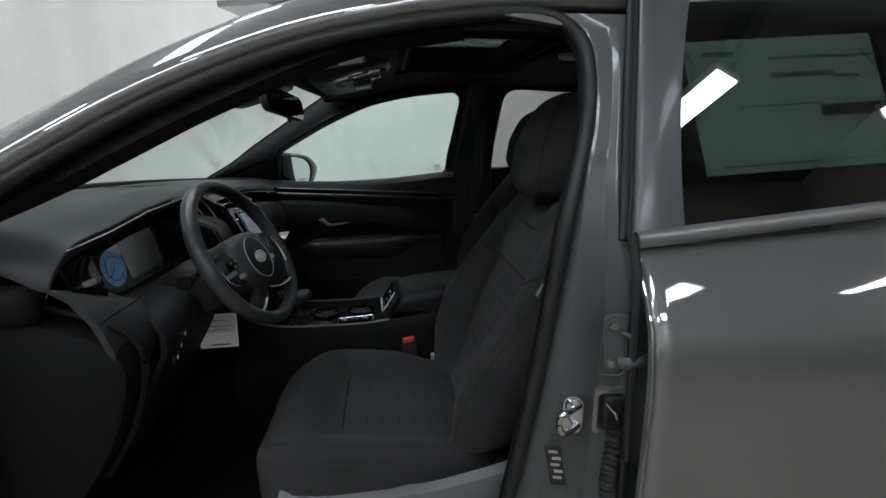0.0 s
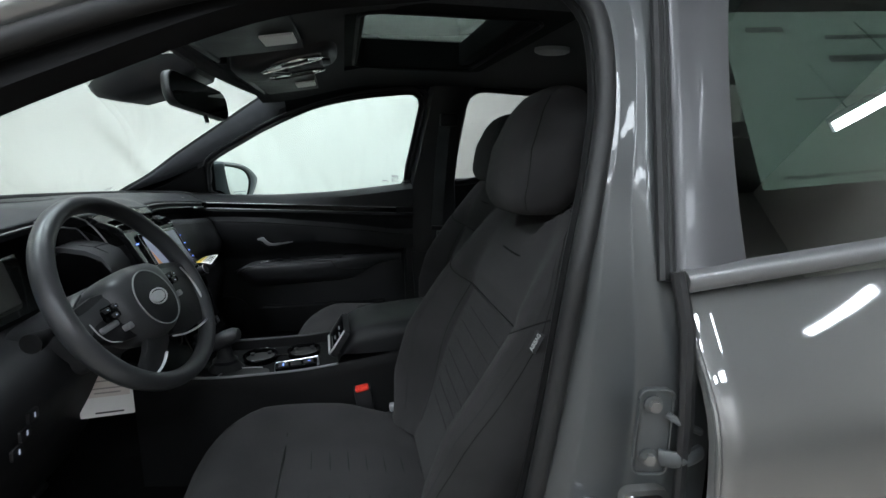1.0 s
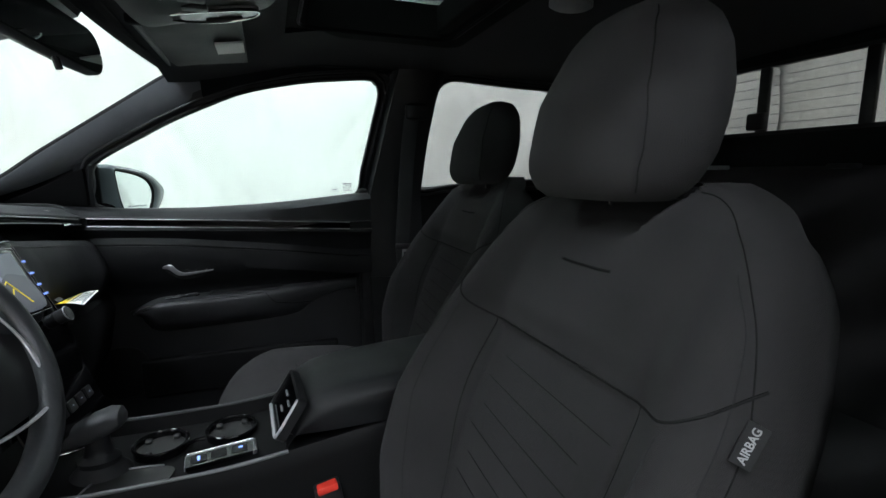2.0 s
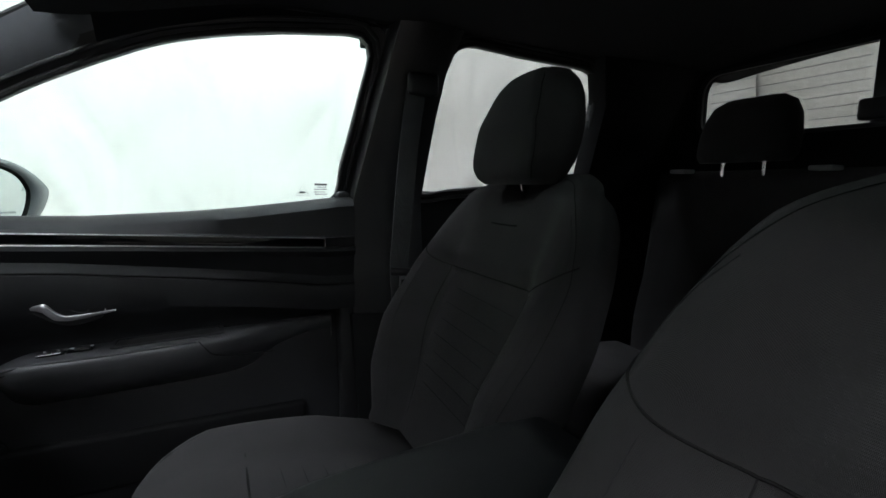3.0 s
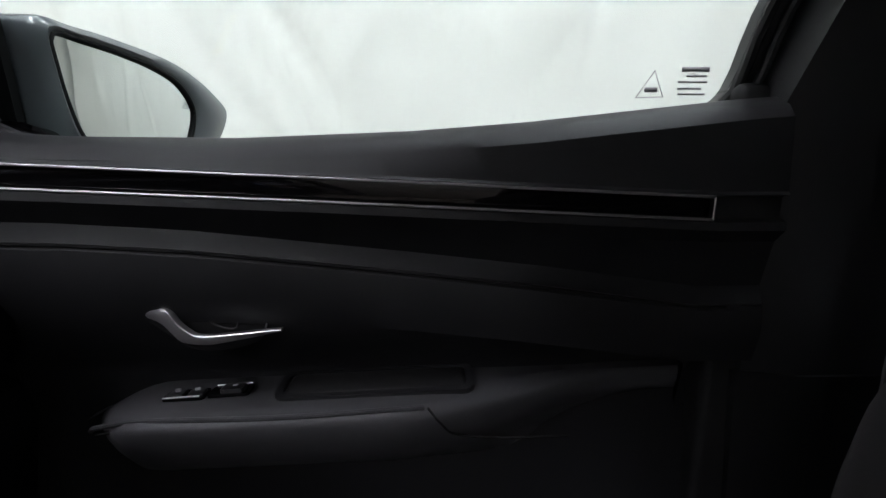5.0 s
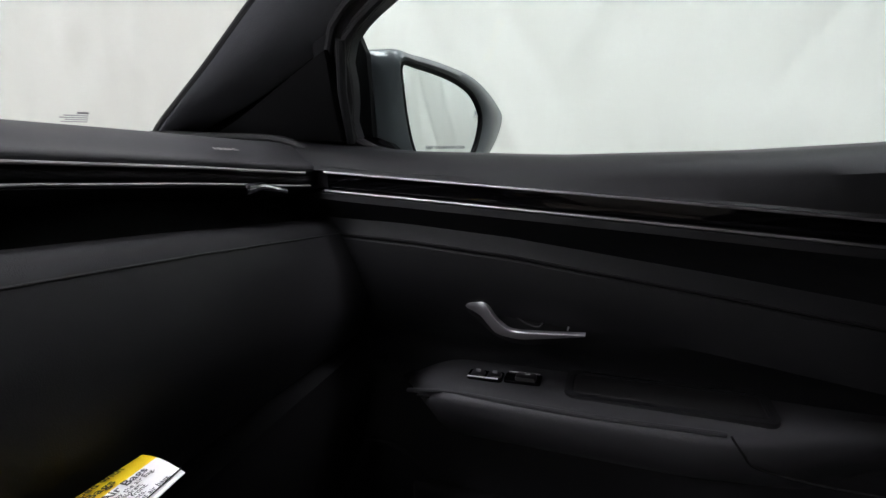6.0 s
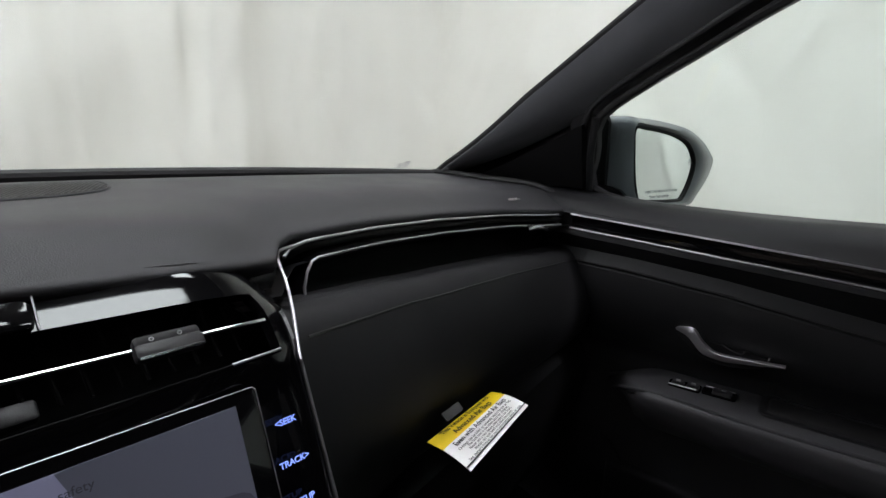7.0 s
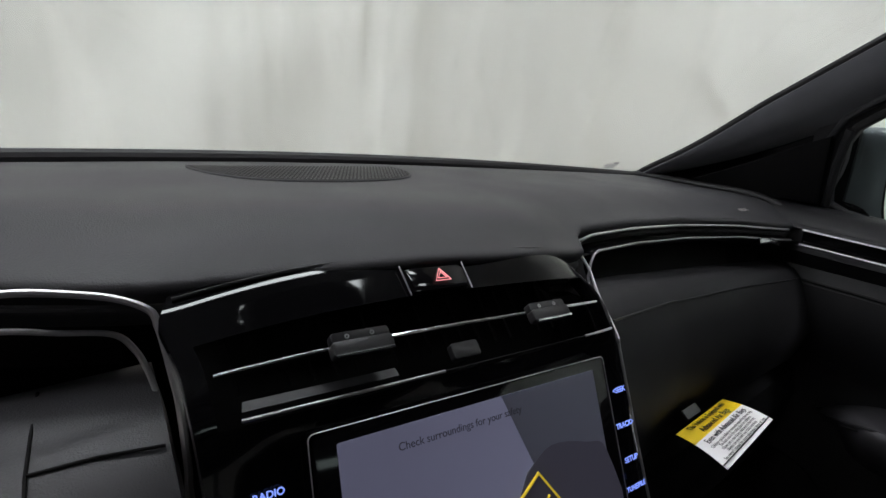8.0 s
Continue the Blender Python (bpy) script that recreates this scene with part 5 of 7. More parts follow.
    us = [-1 + k / 16 for k in range(33)]
    hs = list(np.linspace(0.063, 0.046, 7)) + list(np.linspace(0.042, 0.021, 6)) + list(np.linspace(0.017, -0.25, 36))
    idx = {}
    vs, fs = [], []
    for lay in (0, 1):
        for i, h in enumerate(hs):
            for j, u in enumerate(us):
                idx[lay, i, j] = len(vs)
                vs.append(face_at(h, u) + (np.array((-0.010, 0, -0.008)) if lay else 0))
    cells = {(i, j) for i in range(len(hs) - 1) for j in range(len(us) - 1) if not (0.0175 < (hs[i] + hs[i + 1]) / 2 < 0.0455 and -0.92 < (us[j] + us[j + 1]) / 2 < 0.89)}
    for i, j in cells:
        q = ((i, j), (i + 1, j), (i + 1, j + 1), (i, j + 1))
        fs.append(tuple(idx[0, a, b] for a, b in q))
        fs.append(tuple(idx[1, a, b] for a, b in reversed(q)))
        for (a, b), (di, dj) in ((((i, j), (i + 1, j)), (0, -1)), (((i + 1, j), (i + 1, j + 1)), (1, 0)), (((i + 1, j + 1), (i, j + 1)), (0, 1)), (((i, j + 1), (i, j)), (-1, 0))):
            if (i + di, j + dj) not in cells:
                fs.append((idx[0, a[0], a[1]], idx[0, b[0], b[1]], idx[1, b[0], b[1]], idx[1, a[0], a[1]]))
    used = sorted({k for f in fs for k in f})
    back = {k: n for n, k in enumerate(used)}
    solid("gloss_panel", [vs[k] for k in used], [tuple(back[k] for k in f) for f in fs], M_GLOSS, st, "piano black panel", sharp=50)
    # Near-black sheet and vanes put the slot's inner shade into their colour
    sheet("slot_shade", [[face_at(h, u) + np.array((-0.045, 0, -0.02)) for u in np.linspace(-0.9, 0.9, 9)] for h in (0.054, 0.03, 0.004)], (-0.004, 0, 0), M_SEAM, st)
    tube("vent_bar", [face_at(0.0355 - 0.001 * u, u, -0.002) for u in np.linspace(-0.915, 0.86, 24)], 0.0012, M_CHROME, st, "bright air vent bar", n=8)
    # Glints painted as chrome pieces on the slot's lower edge, matt between
    for u0, u1 in ((-0.87, -0.12), (0.66, 0.87)):
        tube("slot_edge_glint", [face_at(0.0185, u, 0.0008) for u in np.linspace(u0, u1, 12)], 0.0009, M_TRIM, st, "thin chrome line", n=8)
    tube("slot_lower_rim", [face_at(0.0185, u, 0.0004) for u in np.linspace(-0.12, 0.66, 12)], 0.0006, M_MATT, st, n=8)
    sheet("slot_sill", [[face_at(0.0205, u) + np.array((-0.004, 0, -0.001)) for u in np.linspace(-0.86, -0.30, 9)], [face_at(0.0205, u) + np.array((-0.009, 0, 0.001)) for u in np.linspace(-0.85, -0.30, 9)]], (0, 0, -0.003), M_HARD, st, "dark slot sill")
    plaque("slot_wheel", basis(face_at(0.021, 0.03) + np.array((-0.010, 0, 0)), tuple(rn), (-0.75, 0, 0.65)), 0.020, 0.010, 0.005, M_HARD, st, "small ribbed air wheel", r=0.002, bevel=0.001)
    for k, u in enumerate(np.linspace(-0.82, 0.82, 19)):
        a = face_at(0.042, u) + np.array((-0.036, 0, -0.012))
        b = face_at(0.020, u) + np.array((-0.036, 0, -0.012))
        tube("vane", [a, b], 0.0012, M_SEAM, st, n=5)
    for u in (-0.435, 0.475):
        m = basis(face_at(0.0330 if u < 0 else 0.0315, u, 0.002), tuple(rn), (-0.75, 0, 0.65))
        plaque("vent_tab", m, 0.034, 0.008, 0.006, M_HARD, st, "black vent tab with a chrome edge", r=0.002, bevel=0.001)
        plaque("vent_tab_top", m, 0.033, 0.006, 0.005, M_HARD, st, r=0.002, at=(0, 0.006, 0), bevel=0.001)
        tube("tab_edge", on(m, [(-0.016, -0.004, 0.006), (0.016, -0.004, 0.006)]), 0.0010, M_CHROME, st, n=6)
        for dx in (-0.008, 0.006):
            tube("tab_mark", on(m, [(dx + 0.0010 * math.cos(a), 0.006 + 0.0010 * math.sin(a), 0.0054) for a in np.linspace(0, 6.28, 9)[:-1]]), 0.0004, M_GREYVINYL, st, closed=True, n=4)
    tube("panel_rim", [face_at(0.0615, u, 0.0012) for u in np.linspace(-0.98, 0.93, 40)], 0.0011, M_HARD, st, n=6)
    # the chrome edge climbs beside the panel and turns into the line over the air slot
    climb = [face_at(h, 0.985, 0.0012) for h in np.linspace(-0.20, 0.012, 30)] + [np.array(p) for p in ((-0.727, 0.162, 1.108), (-0.745, 0.170, 1.124), (-0.762, 0.176, 1.1345), (-0.774, 0.184, 1.1405))] + up[2:6]
    tube("panel_edge", curve(climb, 120), 0.0013, M_TRIM, st, "fine chrome edge", n=6)
    # hazard switch
    hm = basis(face_at(0.0505, 0.02, 0.0012), tuple(rn), (-0.78, 0, 0.62))
    sw = plaque("hazard_switch", hm, 0.044, 0.017, 0.0014, M_GLOSS, st, "black hazard switch", r=0.004, bevel=0.001)
    for x in (-0.0235, 0.0235):
        tube("switch_gap", on(hm, [(x * 0.97, -0.010, 0.001), (x, 0.011, 0.001)]), 0.0005, M_TRIM, st, n=5)
    for s, r in ((0.66, 0.00045), (0.38, 0.00035)):
        tube("hazard_triangle", on(hm, [(0.002 - 0.0085 * s, -0.0060 * s + 0.0005, 0.0035), (0.002 + 0.0085 * s, -0.0060 * s + 0.0005, 0.0035), (0.002, 0.0085 * s - 0.0005, 0.0035)]), r, M_HAZARD, sw, "glowing red triangle", closed=True, n=5)
    # screen
    sr = Vector((0.0100, 0.1756, -0.0134)).normalized()
    m = basis(np.array(c0) + np.array((0.0240, -0.004, -0.0448)), tuple(sr), (-0.43, 0, 0.90))
    scr = thing("touch_screen", "centre touch screen showing the dim reversing camera picture", "screen", tuple(m.translation))
    plaque("bezel", m, 0.205, 0.118, 0.006, M_GLOSS, scr, r=0.003, bevel=0.001)
    tube("bezel_line", on(m, [(x, y, 0.0062) for x, y in rounded(0.205, 0.118, 0.003)]), 0.0003, M_TRIM, scr, closed=True, n=5)
    plaque("camera_picture", m, 0.179, 0.104, 0.0066, M_CAMFLOOR, scr, "pale violet camera picture", r=0.001)
    prism("picture_brick", on(m, [(-0.0895, 0.018, 0.0072), (-0.060, -0.052, 0.0072), (-0.0895, -0.052, 0.0072)]), np.array((-0.0004, 0, 0)), M_CAMORANGE, scr, smooth=False)
    prism("picture_grey", on(m, [(0.010, 0.052, 0.0070), (0.0895, 0.052, 0.0070), (0.0895, -0.052, 0.0070), (0.050, -0.052, 0.0070)]), np.array((-0.0003, 0, 0)), M_CAMGREY, scr, smooth=False)
    blob = curve([(0.020, 0.006), (0.042, 0.016), (0.072, 0.010), (0.0895, 0.0), (0.0895, -0.052), (-0.02, -0.052)], 20)
    prism("picture_shadow", on(m, [(p[0], p[1], 0.0071) for p in blob]), np.array((-0.0004, 0, 0)), M_CAMDARK, scr, smooth=False)
    tube("guide_line", on(m, [(-0.05, -0.044, 0.0074), (0.028, 0.004, 0.0074), (0.060, -0.040, 0.0074)]), 0.0010, M_CAMYELLOW, scr, n=5)
    tube("guide_line", on(m, [(0.004, -0.042, 0.0074), (0.034, -0.010, 0.0074)]), 0.0008, M_CAMYELLOW, scr, n=5)
    lettering("screen_notice", "Check surroundings for your safety", 0.0057, m @ Matrix.Translation((-0.018, 0.042, 0)), M_CAMTEXT, scr, lift=0.0074)
    for side_, words in ((1, ("<SEEK", "TRACK>", "SETUP", "TUNE/FILE")), (-1, ("RADIO", "MEDIA", "MAP", "NAV"))):
        for k, wd in enumerate(words):
            if side_ < 0 and k:
                continue
            yy = (0.033, 0.0095, -0.0135, -0.032)[k] if side_ > 0 else 0.0385
            lettering("touch_word", wd, 0.0050 if side_ > 0 and len(wd) < 8 else 0.0044, m @ Matrix.Translation((side_ * 0.1145 + (0.002 if side_ > 0 else -0.006), yy, 0)), M_BLUE, scr, "blue lit touch word", lift=0.0035, bold=0.0001)
    for sg in (1, -1):
        k = m @ Matrix.Translation((sg * 0.118, -0.080, 0))
        tube("tuning_knob", on(k, [(0, 0, -0.004), (0, 0, 0.016)]), 0.013, M_HARD, scr, n=24)
        tube("knob_ring", on(k, [(0.0135 * math.cos(a), 0.0135 * math.sin(a), 0.014) for a in np.linspace(0, 6.283, 25)[:-1]]), 0.0011, M_TRIM, scr, closed=True, n=6)
    # double chrome line that runs from under the driver's pad down beside the stack
    run = [(-0.792, -0.280, 1.170), (-0.7774, -0.232, 1.1705), (-0.7736, -0.204, 1.1705), (-0.7736, -0.186, 1.167), (-0.7727, -0.165, 1.1605), (-0.768, -0.1515, 1.153), (-0.763, -0.1490, 1.145), (-0.756, -0.1480, 1.1375), (-0.7485, -0.1470, 1.125), (-0.741, -0.1463, 1.112), (-0.727, -0.1475, 1.087), (-0.718, -0.1490, 1.068), (-0.68, -0.150, 0.98), (-0.65, -0.150, 0.92)]
    tube("stack_chrome_line", curve(run, 78), 0.0019, M_TRIM, st, "thin chrome line", n=8)
    run = [(-0.792, -0.240, 1.150), (-0.785, -0.209, 1.149), (-0.783, -0.189, 1.144), (-0.780, -0.168, 1.139), (-0.776, -0.160, 1.130), (-0.771, -0.156, 1.119), (-0.762, -0.153, 1.102), (-0.752, -0.152, 1.080), (-0.742, -0.151, 1.059), (-0.705, -0.153, 0.98), (-0.675, -0.153, 0.92)]
    tube("stack_chrome_line", curve(run, 66), 0.0016, M_TRIM, st, "thin chrome line", n=8)
    # start button and climate strip
    sb = basis((-0.640, 0.121, 0.886), tuple(rn), (-0.5, 0, 0.87))
    btn = thing("start_button", "round start button with a blue lit ring", "button", (-0.640, 0.121, 0.886))
    tube("barrel", on(sb, [(0, 0, -0.03), (0, 0, 0.006)]), 0.0245, M_HARD, btn, n=28)
    tube("ring", on(sb, [(0.0230 * math.cos(a), 0.0230 * math.sin(a), 0.007) for a in np.linspace(0, 6.283, 29)[:-1]]), 0.0020, M_CHROME, btn, closed=True, n=8)
    plaque("cap", sb, 0.040, 0.040, 0.007, M_GLOSS, btn, r=0.020)
    plaque("lit_icon", sb, 0.016, 0.006, 0.0078, M_BLUE, btn, r=0.002, at=(0, 0.005, 0))
    plaque("lit_icon", sb, 0.010, 0.003, 0.0078, M_BLUE, btn, r=0.001, at=(0, -0.005, 0))
    cl = basis((-0.603, 0.0, 0.850), tuple(rn), (-0.35, 0, 0.94))
    cp = thing("climate_panel", "black climate control panel with small lit keys", "control panel", (-0.603, 0, 0.850))
    plaque("panel", cl, 0.26, 0.11, 0.004, M_GLOSS, cp, r=0.01, bevel=0.003)
    for k in range(6):
        plaque("climate_key", cl, 0.024, 0.020, 0.007, M_HARD, cp, at=(-0.085 + 0.034 * k, -0.02, 0), r=0.003, bevel=0.001)
        plaque("key_icon", cl, 0.004, 0.002, 0.0078, M_ICON, cp, at=(-0.085 + 0.034 * k, -0.02, 0), r=0.001)

    # driver side: cluster, slots, knee pad
    yl = np.linspace(-0.232, -0.70, 28)
    rin = [1.0 for y in yl]
    upl = [brow(y) + np.array((0.006, 0, -0.006 - 0.020 * (1 - r))) for y, r in zip(yl, rin)]
    tube("upper_chrome_line", upl, 0.0015, M_TRIM, d, "thin chrome line", n=8)
    ys_ = np.linspace(-0.165, -0.60, 26)
    upw = [brow(y) + np.array((0.006, 0, -0.008)) for y in ys_]
    sheet("driver_slot", [[u + np.array((-0.003, 0, -0.003)) for u in upw], [u + np.array((-0.045, 0, -0.016)) for u in upw], [u + np.array((-0.050, 0, -0.055)) for u in upw]], (-0.004, 0, 0), M_MATT, d, "dark recess under the pad")
    cm = basis((-0.842, -0.425, 1.056), (0.02, 1, -0.02), (-0.24, 0, 0.97))
    cs = thing("instrument_display", "dark digital instrument display with a faint blue dial", "display", (-0.842, -0.425, 1.056))
    plaque("housing", cm, 0.345, 0.135, 0.006, M_MATT, cs, r=0.01)
    plaque("display_glass", cm, 0.318, 0.118, 0.008, M_CLUSTER, cs, r=0.006)
    # Glowing plate in place of the reflection on the display's right part
    plaque("reflection_field", cm, 0.150, 0.100, 0.0080, M_DISPLAYSHEEN, cs, "dim grey glow for the reflection in the glass", at=(0.048, 0.004, 0), r=0.012)
    dial = [(0.041 * math.cos(a) - 0.074, 0.040 * math.sin(a) - 0.006, 0.0088) for a in np.linspace(0, 6.283, 41)[:-1]]
    prism("lit_dial", on(cm, dial), np.array((-0.0004, 0, 0)), M_BLUEDIM, cs, "faint blue dial", smooth=False)
    tube("dial_ring", on(cm, [(0.027 * math.cos(a) - 0.074, 0.027 * math.sin(a) - 0.006, 0.0092) for a in np.linspace(0.6, 5.6, 30)]), 0.0008, M_CLUSTER, cs, n=4)
    tube("dial_needle", on(cm, [(-0.074, -0.006, 0.0094), (-0.096, -0.022, 0.0094)]), 0.001, M_CLUSTER, cs, n=4)
    for k in range(12):
        a = -0.9 + 0.45 * k
        tube("dial_tick", on(cm, [(0.031 * math.cos(a) - 0.074, 0.031 * math.sin(a) - 0.006, 0.0093), (0.037 * math.cos(a) - 0.074, 0.037 * math.sin(a) - 0.006, 0.0093)]), 0.0007, M_CLUSTER, cs, n=4)
    hood = []
    for y in np.linspace(-0.62, -0.20, 22):
        hood.append([np.array((x, y, z)) for x, z in ((-0.835, 0.992), (-0.800, 0.984), (-0.760, 0.986), (-0.715, 0.975), (-0.692, 0.945), (-0.694, 0.90), (-0.735, 0.82), (-0.80, 0.71), (-0.86, 0.62))])
    sheet("knee_pad", [list(r) for r in zip(*hood)], (-0.012, 0, 0), M_FASCIA, d, "grained black knee pad", sharp=50)
    side = [[np.array((x, y, z)) for y in np.linspace(-0.240, -0.153, 8)] for x, z in ((-0.812, 1.098), (-0.798, 1.110), (-0.780, 1.113), (-0.735, 1.104), (-0.708, 1.090), (-0.692, 1.062), (-0.685, 0.98))]
    tube("pad_seam", [(-0.735, -0.204, 1.1043), (-0.733, -0.180, 1.1038), (-0.728, -0.155, 1.1022)], 0.0008, M_SEAM, d, n=6)
    tube("pad_seam", [(-0.790, -0.202, 1.1118), (-0.757, -0.203, 1.1085), (-0.733, -0.204, 1.1040), (-0.709, -0.205, 1.0905)], 0.0008, M_SEAM, d, n=6)
    # Lighter armrest vinyl here replaces light that does not reach this pad
    sheet("column_side_pad", side, (0, 0, -0.010), M_ARM, d, "grained pad beside the steering column", sharp=50)
    left = []
    for y in np.linspace(-0.745, -0.60, 8):
        k = (y + 0.745) / 0.145
        left.append([np.array((x, y, z)) for x, z in ((-0.800, 1.085 - 0.05 * k), (-0.765, 1.06 - 0.04 * k), (-0.735, 1.015), (-0.718, 0.965), (-0.724, 0.915), (-0.765, 0.83), (-0.84, 0.70), (-0.90, 0.60))])
    sheet("left_pad", [list(r) for r in zip(*left)], (-0.012, 0, 0), M_DASH, d, "rounded black pad at the dash end", sharp=50)
    tube("pad_seam", [(-0.738, y, 1.018) for y in np.linspace(-0.74, -0.60, 6)], 0.0014, M_SEAM, d, n=6)
    vent = basis((-0.795, -0.665, 1.075), (0.15, 1, 0), (-0.3, 0, 1))
    plaque("side_vent", vent, 0.075, 0.085, 0.004, M_GLOSS, d, r=0.01, bevel=0.002)
    plaque("side_vent_tab", vent, 0.020, 0.012, 0.016, M_SILVER, d, at=(0.0, -0.006, 0), r=0.003, bevel=0.002)
    tube("side_vent_bar", on(vent, [(-0.03, -0.006, 0.007), (0.03, -0.006, 0.007)]), 0.002, M_CHROME, d, n=6)
    km = basis((-0.695, -0.585, 0.888), (0, 1, 0), (0.1, 0, 1))
    for k in range(3):
        plaque("dash_key", km, 0.024, 0.018, 0.004, M_HARD, d, at=(0.0 + 0.02 * k, -0.010 + 0.018 * k, 0), r=0.003, bevel=0.001)
        plaque("key_icon", km, 0.003, 0.008, 0.0048, M_ICON, d, at=(0.002 + 0.02 * k, -0.010 + 0.018 * k, 0), r=0.001)
    # foot well end panel with a rubber edge
    ep = [(-0.98, 1.046), (-0.87, 1.034), (-0.80, 1.015), (-0.742, 0.988), (-0.712, 0.958), (-0.705, 0.92), (-0.716, 0.86), (-0.752, 0.77), (-0.812, 0.68), (-0.88, 0.59), (-0.95, 0.52), (-1.04, 0.47), (-1.10, 0.52), (-1.10, 0.98)]
    fine = curve([(x, -0.748, z) for x, z in ep], 84, closed=True)
    prism("side_panel", fine, (0, 0.05, 0), M_MATT, d, "grained black foot well side panel", bevel=0.018)
    tube("side_panel_edge", [p + np.array((0.020, 0.030, 0.014)) for p in fine[:48]], 0.007, M_MATT, d, n=8)
    block("knob_housing", (-0.88, -0.745, 1.06), (0.12, 0.05, 0.07), 0.025, M_MATT, d)


dashboard()


def air_bag_tag():
    t = thing("air_bag_card", "yellow and white folded air bag notice hanging from the dash", "card", (-0.66, 0.33, 0.93))
    top = np.array((-0.6885, 0.2660, 0.9525)), np.array((-0.6985, 0.3925, 0.9400))
    low = np.array((-0.6385, 0.2670, 0.9465)), np.array((-0.6435, 0.3785, 0.9525))
    full = []
    for i in range(14):
        v = i / 13
        row = []
        for u in np.linspace(0, 1, 11):
            p = (1 - v) * ((1 - u) * top[0] + u * top[1]) + v * ((1 - u) * low[0] + u * low[1])
            row.append(p + np.array((0, 0, 0.003 * math.sin(math.pi * v))))
        full.append(row)
    sheet("white_sheet", full[5:], (0, 0, -0.0006), M_PAPER, t, "white printed sheet")
    sheet("yellow_band", full[:6], (0, 0, -0.0006), M_YELLOW, t, "yellow band")

    def line_at(v):
        i = v * 13
        k = min(12, int(i))
        a, b = full[k][5], full[k + 1][5]
        return basis(a + (b - a) * (i - k) + np.array((0, 0, 0.0012)), tuple(full[k][10] - full[k][0]), tuple(a - b))
    lettering("notice_line", "This Vehicle is Equipped with", 0.0078, line_at(0.11), M_INK, t, bold=0.00008)
    lettering("notice_line", "Advanced Air Bags", 0.0092, line_at(0.28), M_INK, t, bold=0.00012)
    lettering("notice_line", "Even with Advanced Air Bags", 0.0082, line_at(0.50), M_INK, t, bold=0.0001)
    for k, wd in enumerate(("Children can be killed or seriously injured by the air bag.", "The back seat is the safest place for children.", "Never put a rear-facing child seat in the front.", "Always use seat belts and child restraints.", "See owner's manual for more information about air bags.")):
        lettering("notice_line", wd, 0.0043, line_at(0.62 + 0.066 * k), M_INK, t)
    tube("bottom_rule", [full[12][j] + np.array((0, 0, 0.001)) for j in range(11)], 0.0006, M_INK, t, n=4)
    k = basis((-0.702, 0.3228, 0.9486), (0, 1, 0), (-0.8, 0, 0.6))
    t2 = thing("hanger_tab", "clear plastic hanger tab above the notice", "tab", (-0.705, 0.30, 0.955))
    plaque("tab", k, 0.028, 0.010, 0.0015, M_BLACKTRIM, t2, r=0.002)


air_bag_tag()


def column_tag():
    t = thing("hanging_card", "pale printed card hanging under the steering column", "card", (-0.70, -0.305, 0.80))
    m = basis((-0.708, -0.305, 0.818), (0.97, 0.12, -0.03), (0.12, 0, 1))
    plaque("card", m, 0.096, 0.098, 0.0006, M_PAPER, t, r=0.003)
    plaque("card_print", m, 0.086, 0.050, 0.0012, M_PAPER2, t, at=(0, 0.020, 0), r=0.002)
    for k, (w, y) in enumerate(((0.05, 0.030), (0.062, 0.014), (0.046, 0.004), (0.050, -0.040))):
        plaque("print_bar", m, w, 0.003, 0.0018, M_FADEDINK if k < 3 else M_INK, t, at=(0.004, y, 0), r=0.0008)
    tube("string", [(-0.715, -0.305, 0.865), (-0.715, -0.31, 0.93)], 0.0012, M_PAPER, t, n=5)


column_tag()


